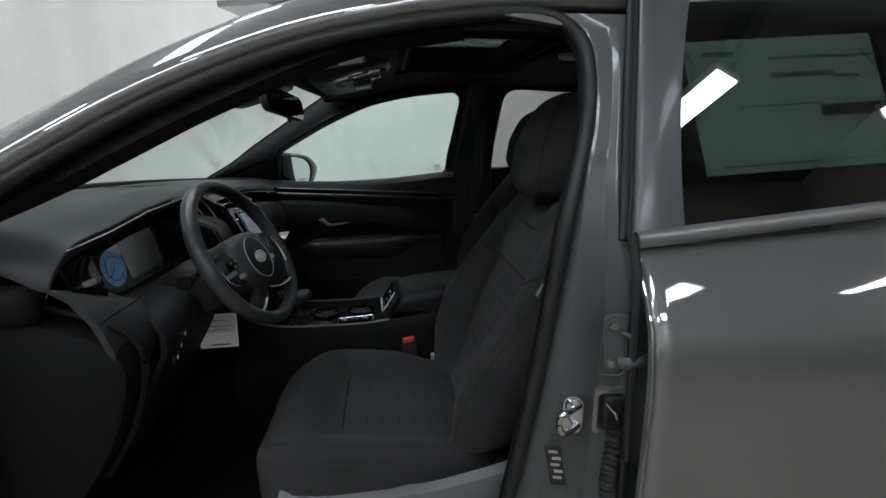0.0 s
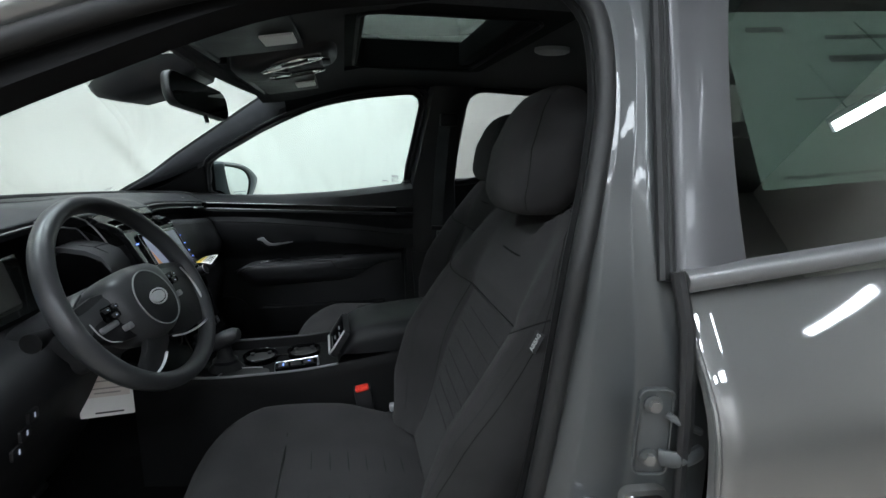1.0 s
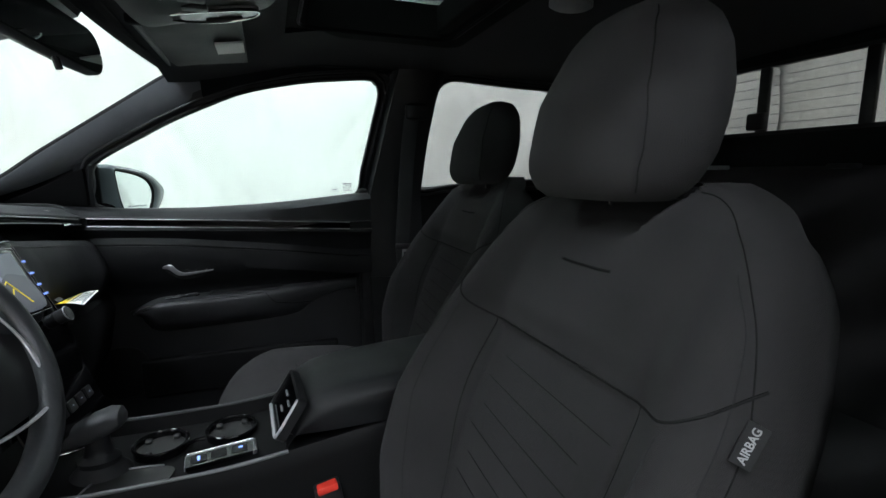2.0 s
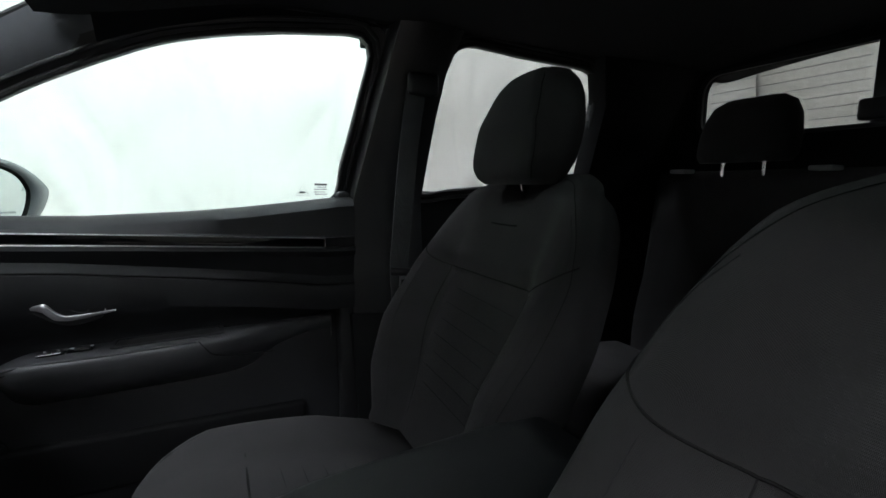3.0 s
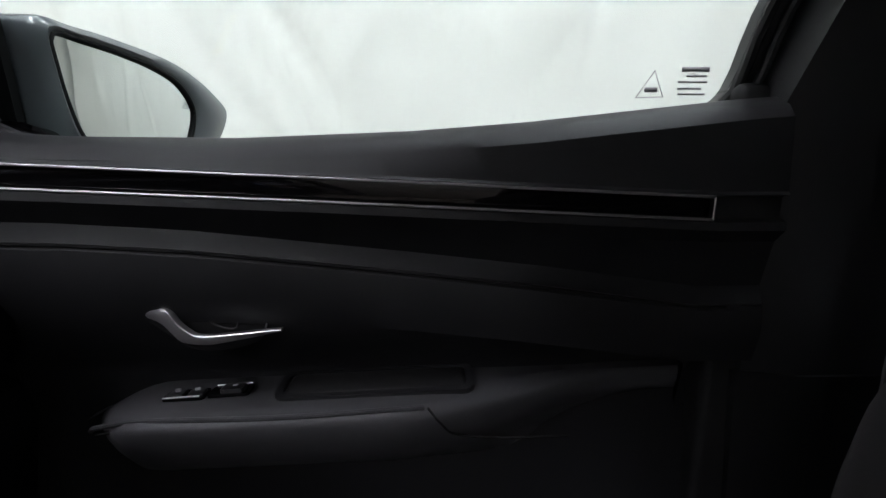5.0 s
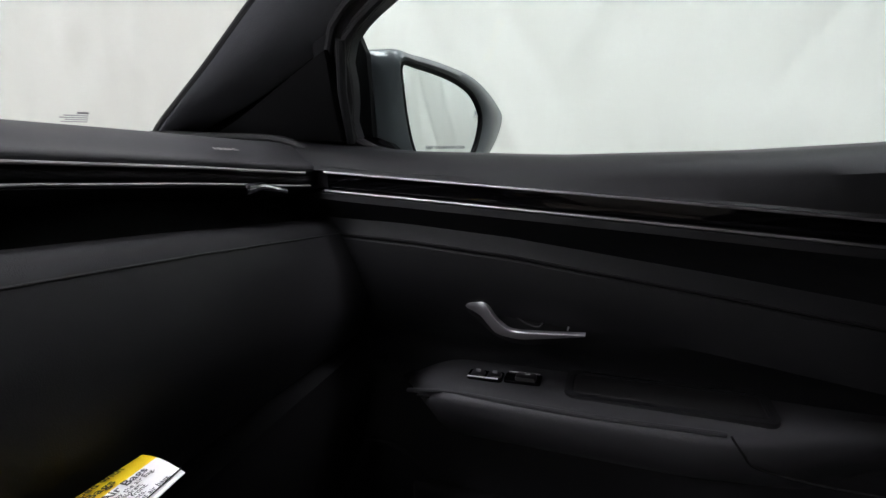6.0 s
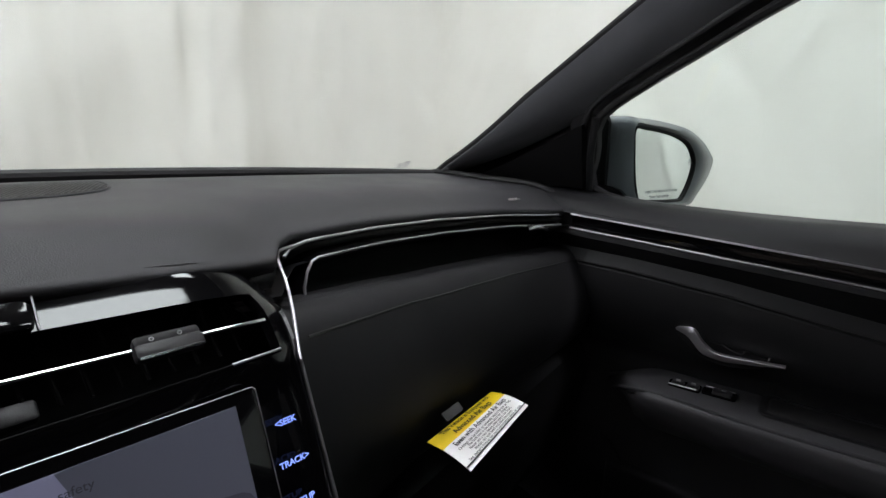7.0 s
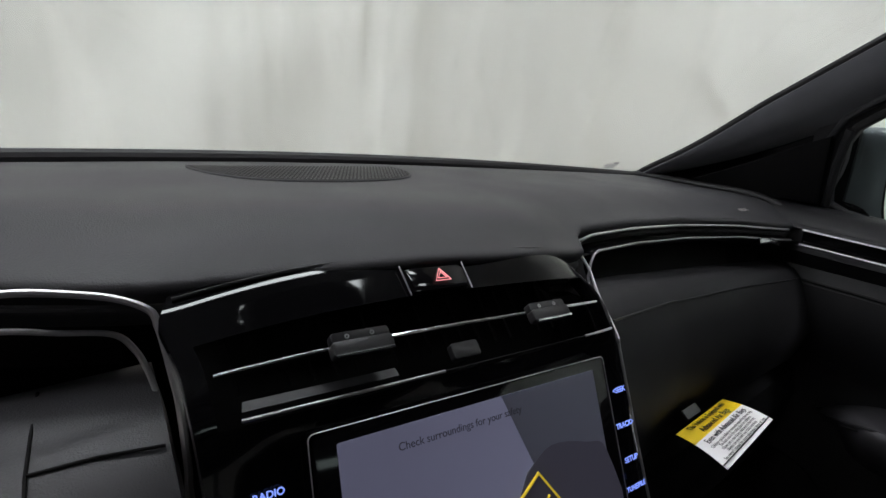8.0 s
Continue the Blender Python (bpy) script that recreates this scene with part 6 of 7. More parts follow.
def steering_wheel():
    w = thing("steering_wheel", "three-spoke steering wheel in smooth black leather with silver trims", "steering wheel", (-0.585, -0.377, 1.03))
    nrm = Vector((0.882, -0.100, 0.457)).normalized()
    m = basis((-0.5995, -0.365, 1.0377), (0.100, 0.882, 0), (-0.457, 0.05, 0.882))
    R = 0.1895
    ring = [(R * math.cos(a), R * math.sin(a) * (1.0 if math.sin(a) > 0 else 0.885), 0.008) for a in np.linspace(0, 2 * math.pi, 97)[:-1]]
    leather = material("smooth_black_leather", (0.030, 0.031, 0.033), 0.40, grain=0.25, grain_size=900, spec=0.5)
    v, f = tube_data(on(m, ring), 0.0155, 16, True, 1.18, tuple(nrm))
    solid("rim", v, f, leather, w, "leather rim")
    mh = m @ Matrix.Translation((-0.004, -0.010, 0))
    hub = curve([(-0.078, 0.030), (-0.060, 0.052), (0.0, 0.058), (0.060, 0.052), (0.078, 0.030), (0.076, -0.020), (0.052, -0.052), (0.0, -0.066), (-0.052, -0.052), (-0.076, -0.020)], 50, closed=True)
    loops = [on(mh, [(p[0] * g, p[1] * g, z) for p in hub]) for z, g in ((-0.060, 0.85), (-0.040, 1.08), (-0.018, 1.17), (0.002, 1.17), (0.016, 1.10), (0.025, 1.00), (0.0302, 0.88), (0.0318, 0.76), (0.0318, 0.1))]
    loft("hub", loops, leather, w, "padded hub", sharp=70)
    circ = lambda r, z: on(mh, [(r * math.cos(a), r * math.sin(a) - 0.006, z) for a in np.linspace(0, 2 * math.pi, 49)[:-1]])
    tube("badge_ring", circ(0.055, 0.0328), 0.0014, M_ETCH, w, "thin grey ring", closed=True, n=8)
    loft("badge_disc", [circ(0.055, 0.026), circ(0.0545, 0.0325), circ(0.045, 0.0342), circ(0.010, 0.0350)], M_SOFT, w)
    em = mh @ Matrix.Translation((0, -0.006, 0.0368))
    tube("badge", on(em, [(0.026 * math.cos(a), 0.0140 * math.sin(a), 0) for a in np.linspace(0, 2 * math.pi, 33)[:-1]]), 0.0016, M_BRIGHTSILVER, w, "plain chrome oval", closed=True, n=8)
    prism("badge_plate", on(em, [(0.021 * math.cos(a), 0.0105 * math.sin(a), -0.0002) for a in np.linspace(0, 2 * math.pi, 33)[:-1]]), -0.002 * np.array(nrm), M_BRIGHTSILVER, w, smooth=False)
    ms = m @ Matrix.Translation((0.0, -0.014, 0))
    for s in (1, -1):
        # upper spokes with keys, lower spokes with silver trims
        sp = [(s * 0.066, 0.020, 0.010), (s * 0.105, 0.024, 0.004), (s * 0.145, 0.020, 0.003), (s * 0.172, 0.014, 0.006)]
        tube("side_spoke", on(ms, curve(sp, 16)), 0.021, leather, w, n=12, flat=0.45, up=tuple(nrm))
        plaque("key_pad", ms, 0.040, 0.025, 0.018, M_GLOSS, w, at=(s * 0.104, 0.014, 0), r=0.008, bevel=0.003)
        for a, b in ((-0.012, 0.006), (0.010, 0.006), (-0.001, -0.007)):
            plaque("wheel_key", ms, 0.014, 0.008, 0.0205, M_HARD, w, at=(s * 0.104 + a, 0.014 + b, 0), r=0.002, bevel=0.001)
            plaque("key_icon", ms, 0.003, 0.002, 0.0212, M_ICON, w, at=(s * 0.104 + a, 0.014 + b, 0), r=0.0008)
        plaque("silver_toggle", ms, 0.014, 0.011, 0.022, M_SILVER, w, at=(s * 0.092, -0.020, 0), r=0.003, bevel=0.002)
        if s > 0:
            web = [(0.050, 0.030), (0.115, 0.036), (0.166, 0.026), (0.171, -0.010), (0.174, -0.041), (0.166, -0.074), (0.146, -0.105), (0.118, -0.109), (0.058, -0.107), (0.010, -0.092), (0.030, -0.050)]
            edge = [(0.156, 0.010), (0.163, -0.014), (0.165, -0.041), (0.159, -0.074), (0.150, -0.097), (0.140, -0.109), (0.120, -0.113), (0.090, -0.1135), (0.058, -0.111), (0.024, -0.105), (-0.007, -0.095)]
        else:
            web = [(-0.050, 0.030), (-0.115, 0.036), (-0.160, 0.030), (-0.164, 0.0), (-0.156, -0.030), (-0.125, -0.048), (-0.085, -0.056), (-0.050, -0.055)]
            edge = [(-0.163, 0.0), (-0.159, -0.022), (-0.149, -0.038), (-0.128, -0.049)]
        prism("side_web", on(m, [(x, y, 0.010) for x, y in web]), -0.012 * np.array(nrm), M_HARD, w, bevel=0.002)
        tube("silver_trim", on(m, curve([(x, y, 0.017) for x, y in edge], 44)), 0.0030 if s > 0 else 0.0016, M_BRIGHTSILVER, w, "satin silver spoke trim", n=8, flat=0.6)
    plaque("spoke_insert", m, 0.044, 0.010, 0.015, M_SILVER, w, "satin grey insert under the keys", at=(-0.124, -0.019, 0), r=0.004, bevel=0.002)
    web = [(-0.045, -0.055), (0.012, -0.068), (-0.012, -0.098), (-0.049, -0.116), (-0.077, -0.128), (-0.100, -0.146), (-0.126, -0.124), (-0.108, -0.100), (-0.078, -0.084)]
    prism("lower_spoke", on(m, [(x, y, 0.009) for x, y in web]), -0.012 * np.array(nrm), M_HARD, w, bevel=0.002)
    foot = [(-0.046, -0.110, 0.013), (-0.062, -0.118, 0.013), (-0.080, -0.124, 0.013), (-0.106, -0.128, 0.013)]
    tube("silver_trim", on(m, curve(foot, 20)), 0.0028, M_BRIGHTSILVER, w, "satin silver spoke trim", n=8, flat=0.6)
    col = thing("steering_column", "black steering column cover with wiper stalk", "steering column", (-0.70, -0.377, 0.97))
    axis = np.array(nrm)
    base = np.array(m.translation)
    loops = []
    for s, rx, rz in ((-0.035, 0.052, 0.050), (-0.05, 0.078, 0.066), (-0.12, 0.082, 0.070), (-0.20, 0.075, 0.066)):
        loops.append(on(m, [(rx * math.copysign(abs(math.cos(a)) ** 0.7, math.cos(a)), rz * math.copysign(abs(math.sin(a)) ** 0.7, math.sin(a)) - 0.010, s) for a in np.linspace(0, 2 * math.pi, 33)[:-1]]))
    loft("shroud", loops, M_DASH, col, "grained column shroud", sharp=60)
    for s, sy in ((-1, -1), (1, 1)):
        st = [(s * 0.07, 0.020, -0.070), (s * 0.12, 0.018, -0.066), (s * 0.165, 0.016, -0.060), (s * 0.182, 0.016, -0.058)]
        tube("stalk", on(m, curve(st, 12)), [0.007 + 0.0085 * smooth01((k - 4) / 5) for k in range(len(curve(st, 12)))], M_MATT, col, "black control stalk", n=12)
        tube("paddle", on(m, [(s * 0.085, 0.050, -0.030), (s * 0.125, 0.035, -0.026), (s * 0.130, 0.005, -0.026)]), 0.008, M_HARD, col, n=8, flat=0.4)


steering_wheel()

# ---- centre console ----


def centre_console():
    c = thing("centre_console", "black centre console with cup holders, shifter and padded armrest", "console", (-0.25, 0, 0.45))
    loops = []
    for x, hw, zt in ((-0.74, 0.115, 0.80), (-0.64, 0.120, 0.752), (-0.56, 0.124, 0.742), (-0.46, 0.126, 0.740), (-0.35, 0.126, 0.742), (-0.25, 0.122, 0.752), (-0.10, 0.118, 0.770), (0.12, 0.112, 0.776), (0.20, 0.108, 0.76)):
        deep = 0.026 if x < -0.24 else 0.012
        loops.append([np.array((x, y, z)) for y, z in ((-hw - 0.02, 0.46), (-hw - 0.006, zt - 0.03), (-hw, zt - 0.006), (-hw + 0.004, zt), (-hw + 0.010, zt - 0.001), (-hw + 0.016, zt - deep), (0, zt - deep - 0.002), (hw - 0.016, zt - deep), (hw - 0.010, zt - 0.001), (hw - 0.004, zt), (hw, zt - 0.006), (hw + 0.006, zt - 0.03), (hw + 0.02, 0.46))])
    loft("body", loops, M_MATT, c, "hard black console body", sharp=50)
    for s, w in ((1, 0.1195), (-1, 0.1195)):
        tube("rim_line", curve([(x, s * w, z) for x, z in ((-0.66, 0.760), (-0.60, 0.7475), (-0.54, 0.7425), (-0.46, 0.7415), (-0.35, 0.7430), (-0.25, 0.753))], 30), 0.0034, M_SHIELD if s < 0 else M_ARM, c, "satin grey console edge" if s < 0 else "", n=8)
    for x, y in ((-0.470, 0.034), (-0.350, 0.048)):
        ring = [(x + 0.046 * math.cos(a), y + 0.044 * math.sin(a)) for a in np.linspace(0, 6.283, 41)[:-1]]
        inn = [(x + 0.041 * math.cos(a), y + 0.039 * math.sin(a)) for a in np.linspace(0, 6.283, 41)[:-1]]
        ring_plate("cup_holder", [(a, b, 0.728) for a, b in ring], [(a, b, 0.728) for a, b in inn], (0, 0, -0.014), M_GLOSS, c, "glossy cup holder")
        # Flat black disc in place of the well's shade
        prism("cup_well_shade", [(a, b, 0.7185) for a, b in inn], (0, 0, -0.003), M_INK, c, smooth=False)
        tube("cup_rim", [(a, b, 0.7285) for a, b in ring], 0.0020, M_GLOSS, c, closed=True, n=8)
        for q in (0.9, 2.4, 4.2):
            block("cup_finger", (x + 0.034 * math.cos(q), y + 0.032 * math.sin(q), 0.722), (0.012, 0.012, 0.008), 0.003, M_HARD, c)
    tube("cup_bridge", [(-0.425, 0.012, 0.7275), (-0.410, 0.020, 0.7285), (-0.395, 0.022, 0.7275)], 0.0035, M_GLOSS, c, n=8)
    # open tray in front of the keys, its shaded hollow a flat black sheet
    tray = curve([(-0.565, -0.085), (-0.545, -0.030), (-0.515, -0.022), (-0.455, -0.030), (-0.435, -0.050), (-0.45, -0.085), (-0.50, -0.095)], 40, closed=True)
    prism("tray", [(p[0], p[1], 0.7175) for p in tray], (0, 0, -0.003), M_INK, c, "black sheet for the shaded tray hollow", smooth=False)
    tube("tray_line", [(p[0], p[1], 0.7185) for p in tray[:16]], 0.0016, M_TRIM, c, "thin bright tray edge", n=6)
    bm_ = basis((-0.362, -0.040, 0.722), (1, 0.10, 0.03), (-0.10, 1, 0))
    plaque("key_bar", bm_, 0.118, 0.046, 0.006, M_SHIELD, c, "satin grey key bar", r=0.006, bevel=0.002)
    tube("key_bar_line", on(bm_, [(-0.056, 0.021, 0.0065), (0.054, 0.021, 0.0065)]), 0.0012, M_CHROME, c, n=6)
    plaque("key_field", bm_, 0.111, 0.037, 0.0072, M_GLOSS, c, r=0.004, at=(-0.002, -0.005, 0))
    for x in (-0.036, -0.004, 0.030):
        plaque("console_key", bm_, 0.026, 0.022, 0.009, M_HARD, c, at=(x, -0.005, 0), r=0.003, bevel=0.001)
    plaque("key_icon", bm_, 0.004, 0.013, 0.0098, M_BLUE, c, at=(-0.036, -0.005, 0), r=0.001)
    plaque("key_icon", bm_, 0.007, 0.004, 0.0098, M_BLUE, c, at=(0.032, -0.003, 0), r=0.001)
    # armrest with its framed latch
    rows = []
    for x, zt, hw in ((-0.252, 0.772, 0.092), (-0.240, 0.795, 0.100), (-0.222, 0.818, 0.104), (-0.195, 0.834, 0.106), (-0.15, 0.843, 0.107), (-0.05, 0.852, 0.107), (0.10, 0.862, 0.105), (0.17, 0.858, 0.102), (0.185, 0.83, 0.095)):
        rows.append([np.array((x, y, z)) for y, z in curve([(-hw, 0.77), (-hw - 0.002, zt - 0.03), (-hw + 0.012, zt - 0.008), (-hw + 0.035, zt), (0, zt + 0.004), (hw - 0.035, zt), (hw - 0.012, zt - 0.008), (hw + 0.002, zt - 0.03), (hw, 0.77)], 32)])
    loft("armrest", rows, M_SOFT, c, "padded black armrest lid", sharp=70)
    fm = basis((-0.246, -0.050, 0.806), (0.05, -1, 0), (0.55, 0, 0.84))
    ring_plate("latch_frame", on(fm, [(x, y, 0.008) for x, y in rounded(0.146, 0.080, 0.012)]), on(fm, [(x, y, 0.008) for x, y in rounded(0.134, 0.068, 0.009)]), np.array(fm.to_3x3() @ Vector((0, 0, -0.016))), M_HARD, c, "black latch frame")
    tube("latch_trim", on(fm, curve([(0.066, 0.036, 0.008), (0.0695, 0.010, 0.0085), (0.0695, -0.026, 0.0085), (0.060, -0.0365, 0.0085), (0.030, -0.0365, 0.0085), (-0.062, -0.0365, 0.008)], 40)), 0.0032, M_BRIGHTSILVER, c, "bright silver trim", n=8)
    plaque("latch_pad", fm, 0.134, 0.068, 0.004, M_GLOSS, c, r=0.005)
    for a, b in ((-0.02, 0.010), (0.02, 0.008), (0.0, -0.012)):
        plaque("latch_mark", fm, 0.024, 0.003, 0.006, M_ETCH, c, at=(a, b, 0), r=0.001)
    # gear lever
    g = thing("gear_lever", "black gear lever with a leather boot", "gear lever", (-0.55, 0.0, 0.72))
    loops = []
    for z, r in ((0.716, 0.038), (0.726, 0.032), (0.735, 0.025), (0.744, 0.026), (0.752, 0.018), (0.768, 0.015), (0.790, 0.014)):
        loops.append([np.array((-0.552 + 1.25 * r * math.cos(a), -0.012 + r * math.sin(a), z)) for a in np.linspace(0, 6.283, 25)[:-1]])
    loft("boot", loops, M_SOFT, g, "soft folded boot")
    kn = []
    for s, rx, rz, dz in ((0.0, 0.012, 0.006, 0.776), (0.008, 0.021, 0.012, 0.780), (0.028, 0.027, 0.018, 0.790), (0.055, 0.028, 0.022, 0.801), (0.080, 0.026, 0.021, 0.810), (0.096, 0.021, 0.016, 0.813), (0.103, 0.010, 0.008, 0.812)):
        kn.append([np.array((-0.610 + s, -0.014 + rx * math.copysign(abs(math.cos(a)) ** 0.8, math.cos(a)), dz + rz * math.copysign(abs(math.sin(a)) ** 0.8, math.sin(a)))) for a in np.linspace(0, 6.283, 29)[:-1]])
    loft("knob", kn, M_DASH, g, "smooth black knob")
    tube("knob_line", curve([(-0.611, -0.026, 0.773), (-0.606, -0.036, 0.772), (-0.585, -0.042, 0.776), (-0.560, -0.0425, 0.782)], 16), 0.0016, M_CHROME, g, "bright line round the knob", n=6)


centre_console()

# ---- seats ----


def seat(x0, yc, label, group="front seats"):
    """A bucket seat. x0: the backrest's front at 1.108 m."""
    s_ = thing("front_seat", label, "seat", (x0 - 0.25, yc, 0.45), group)

    def bx(z):
        return x0 + 0.43 * (z - 1.108)
    lean = np.array((0.40, 0, 0.917))

    def front(u, z):
        """The backrest's front skin at the share u of its half width."""
        w = sum(lerp(z + d_, [0.66, 0.80, 0.92, 1.02, 1.10, 1.150, 1.176, 1.192, 1.202, 1.212, 1.24], [0.232, 0.270, 0.284, 0.276, 0.257, 0.232, 0.208, 0.184, 0.158, 0.110, 0.03]) for d_ in (-0.018, -0.012, -0.006, 0.0, 0.006, 0.012, 0.018)) / 7
        bol = lerp(z, [0.66, 0.76, 0.87, 1.0, 1.10, 1.2], [0.040, 0.078, 0.088, 0.060, 0.026, 0.004])
        k = abs(u)
        dx = -bol * smooth01((k - 0.50) / 0.34) + (bol + 0.03) * smooth01((k - 0.86) / 0.16) ** 1.5
        # the ribbed insert lies a little lower than the yoke and the side pads
        yz = 1.002 + 0.045 * smooth01((k - 0.55) / 0.40)
        dx += 0.007 * smooth01((yz - z) / 0.010) * (1 - smooth01((k - 0.50) / 0.07))
        # the yoke swells softly above its seam
        dx -= 0.010 * smooth01((z - yz) / 0.04) * (1 - smooth01((z - 1.09) / 0.08)) * (1 - smooth01((k - 0.70) / 0.25))
        belly = -0.012 * math.exp(-((z - 0.88) / 0.10) ** 2) * (1 - k * k)
        # the scoop under the headrest, between two rounded shoulders
        zn = 1.148 + 0.080 * smooth01((abs(u * w) - 0.038) / 0.075)
        dx += 0.055 * smooth01((z - zn) / 0.010)
        return np.array((bx(z) + dx + belly + 0.030 * smooth01((z - 1.165) / 0.045), yc + u * w, z))

    us = np.concatenate([np.linspace(-1, -0.8, 8), np.linspace(-0.77, 0.77, 52), np.linspace(0.8, 1, 8)])
    loops = []
    for z in np.concatenate([np.linspace(0.64, 0.96, 16), np.linspace(0.966, 1.06, 18), np.linspace(1.068, 1.13, 7), np.linspace(1.138, 1.210, 20)]):
        f = [front(u, z) for u in us]
        w = f[-1][1] - yc
        depth = lerp(z, [0.64, 0.9, 1.1, 1.15, 1.175, 1.195, 1.21], [0.135, 0.125, 0.11, 0.098, 0.078, 0.052, 0.02])
        xb = bx(z) + depth
        b = [np.array((max(xb - 0.05 * abs(u) ** 6, front(u, z)[0] + 0.014), yc + u * w * lerp(z, [1.12, 1.18, 1.21], [0.985, 0.95, 0.86]), z)) for u in reversed(us[2:-2])]
        loops.append(f + b)
    loft("backrest", loops, M_CLOTH, s_, "black cloth backrest with a smooth yoke", sharp=75)

    # seams: yoke line, side lines, top arc
    def seam(name, pts, r=0.0022, mat=M_SEAM, lift=0.0006, n=40):
        path = []
        for u, z in curve([(a, b) for a, b in pts], n):
            path.append(front(u, z) + np.array((-lift * 0.4, 0, 0)))
        return tube(name, path, r * 0.5, mat, s_, n=6)
    for sg in (1, -1):
        wing = [(sg * 0.545, 1.001), (sg * 0.63, 1.007), (sg * 0.76, 1.021), (sg * 0.88, 1.040), (sg * 0.95, 1.058)]
        seam("yoke_seam", wing, 0.0026)
        seam("insert_seam", [(sg * 0.545, 1.001), (sg * 0.555, 0.93), (sg * 0.545, 0.85), (sg * 0.51, 0.76), (sg * 0.48, 0.68)], 0.0018)
        seam("stitching", [(sg * 0.76, 1.010), (sg * 0.755, 0.93), (sg * 0.73, 0.85), (sg * 0.70, 0.76), (sg * 0.68, 0.68)], 0.0013, M_THREAD)
        seam("side_seam", [(sg * 0.90, 0.66), (sg * 0.93, 0.85), (sg * 0.945, 1.0), (sg * 0.935, 1.06), (sg * 0.905, 1.115), (sg * 0.865, 1.156), (sg * 0.835, 1.178), (sg * 0.76, 1.196), (sg * 0.63, 1.2005)], 0.0014)
        seam("stitching", [(sg * 0.88, 0.66), (sg * 0.905, 0.85), (sg * 0.92, 1.0), (sg * 0.905, 1.09), (sg * 0.85, 1.136)], 0.0013, M_THREAD)
    seam("yoke_seam", [(-0.545, 1.001), (-0.2, 1.001), (0.2, 1.001), (0.545, 1.001)], 0.0026)
    sl = [(-0.185, 1.1085), (-0.10, 1.1075), (0.10, 1.1075), (0.185, 1.1085)]
    seam("pull_slot", sl, 0.0036)
    for k in range(7):
        z = 0.955 - 0.034 * k
        seam("rib_line", [(-0.46 + 0.10 * (k % 2), z - 0.004), (-0.1, z), (0.42 - 0.06 * ((k + 1) % 2), z + 0.004)], 0.0011, n=16)
    # headrest: a domed front face with a crease to each slanting side panel, on two posts
    hx, hz = bx(1.305) - 0.030, 1.312
    hy = yc + (0.010 if yc < 0 else 0.0)
    loops = []
    creases = []
    nz_ = 22
    for k in range(nz_ + 1):
        t = k / nz_
        z = -0.122 + 0.236 * t
        w = 0.125 * lerp(t, [0, 0.04, 0.10, 0.22, 0.38, 0.55, 0.72, 0.86, 0.94, 0.98, 1.0], [0.70, 0.80, 0.88, 0.965, 1.0, 0.975, 0.88, 0.72, 0.55, 0.40, 0.20])
        fr = lerp(t, [0, 0.05, 0.15, 0.5, 0.8, 0.93, 1.0], [0.040, 0.055, 0.068, 0.076, 0.062, 0.044, 0.012])
        cf = lerp(t, [0, 0.2, 0.4, 0.64, 0.85, 1.0], [0.95, 0.91, 0.84, 0.76, 0.70, 0.60])
        bk = lerp(t, [0, 0.06, 0.2, 0.5, 0.8, 0.95, 1.0], [0.036, 0.050, 0.058, 0.056, 0.046, 0.030, 0.008])
        cx = hx + 0.24 * z
        prof = [(-fr - 0.016 * w / 0.12, 0.0), (-fr - 0.012 * w / 0.12, 0.45 * cf), (-fr - 0.004, 0.78 * cf), (-fr + 0.004, 0.92 * cf), (-fr + 0.012, cf), (-fr * 0.42, 0.42 * cf + 0.58), (0.0, 1.0), (bk * 0.60, 0.95), (bk * 0.95, 0.76), (bk, 0.45), (bk * 1.04, 0.0)]
        half = curve(prof, 30)
        creases.append(int(np.argmin([np.hypot(p[0] - prof[4][0], (p[1] - cf) * w) for p in half])))
        loop = [np.array((cx + p[0], hy + p[1] * w, hz + z)) for p in half]
        loop += [np.array((cx + p[0], hy - p[1] * w, hz + z)) for p in reversed(half[1:-1])]
        loops.append(loop)
    loft("headrest", loops, M_CLOTH, s_, "domed black cloth headrest with creased sides", sharp=80)
    for sg in (1, -1):
        path = [L[k if sg > 0 else len(L) - k] + np.array((-0.0003, 0, 0)) for L, k in zip(loops[1:nz_ - 1], creases[1:])]
        tube("headrest_seam", path, 0.0009, M_SEAM, s_, n=6)
        tube("headrest_post", [(hx + 0.028, yc + sg * 0.066, 1.165), (hx + 0.016, yc + sg * 0.066, 1.215)], 0.006, M_CHROME, s_, "chrome headrest post", n=12)
        block("post_guide", (hx + 0.022, yc + sg * 0.066, 1.198), (0.036, 0.030, 0.014), 0.005, M_HARD, s_)
    block("post_button", (hx - 0.002, yc - 0.066, 1.206), (0.006, 0.010, 0.008), 0.001, M_GREYVINYL, s_, "small white release button")

    # cushion
    loops = []
    xr = x0 - 0.10
    for t in list(np.linspace(0, 0.8, 17)) + [0.84, 0.88, 0.91, 0.94, 0.96, 0.975, 0.988, 1.0]:
        x = xr - (0.598 if yc < 0 else 0.640) * t
        top = lerp(t, [0, 0.25, 0.55, 0.76, 0.86, 0.93, 0.98, 1.0], [0.585, 0.612, 0.642, 0.656, 0.650, 0.632, 0.596, 0.560]) - (0.0 if yc < 0 else 0.018)
        bot = lerp(t, [0, 0.8, 0.95, 1.0], [0.47, 0.475, 0.49, 0.515])
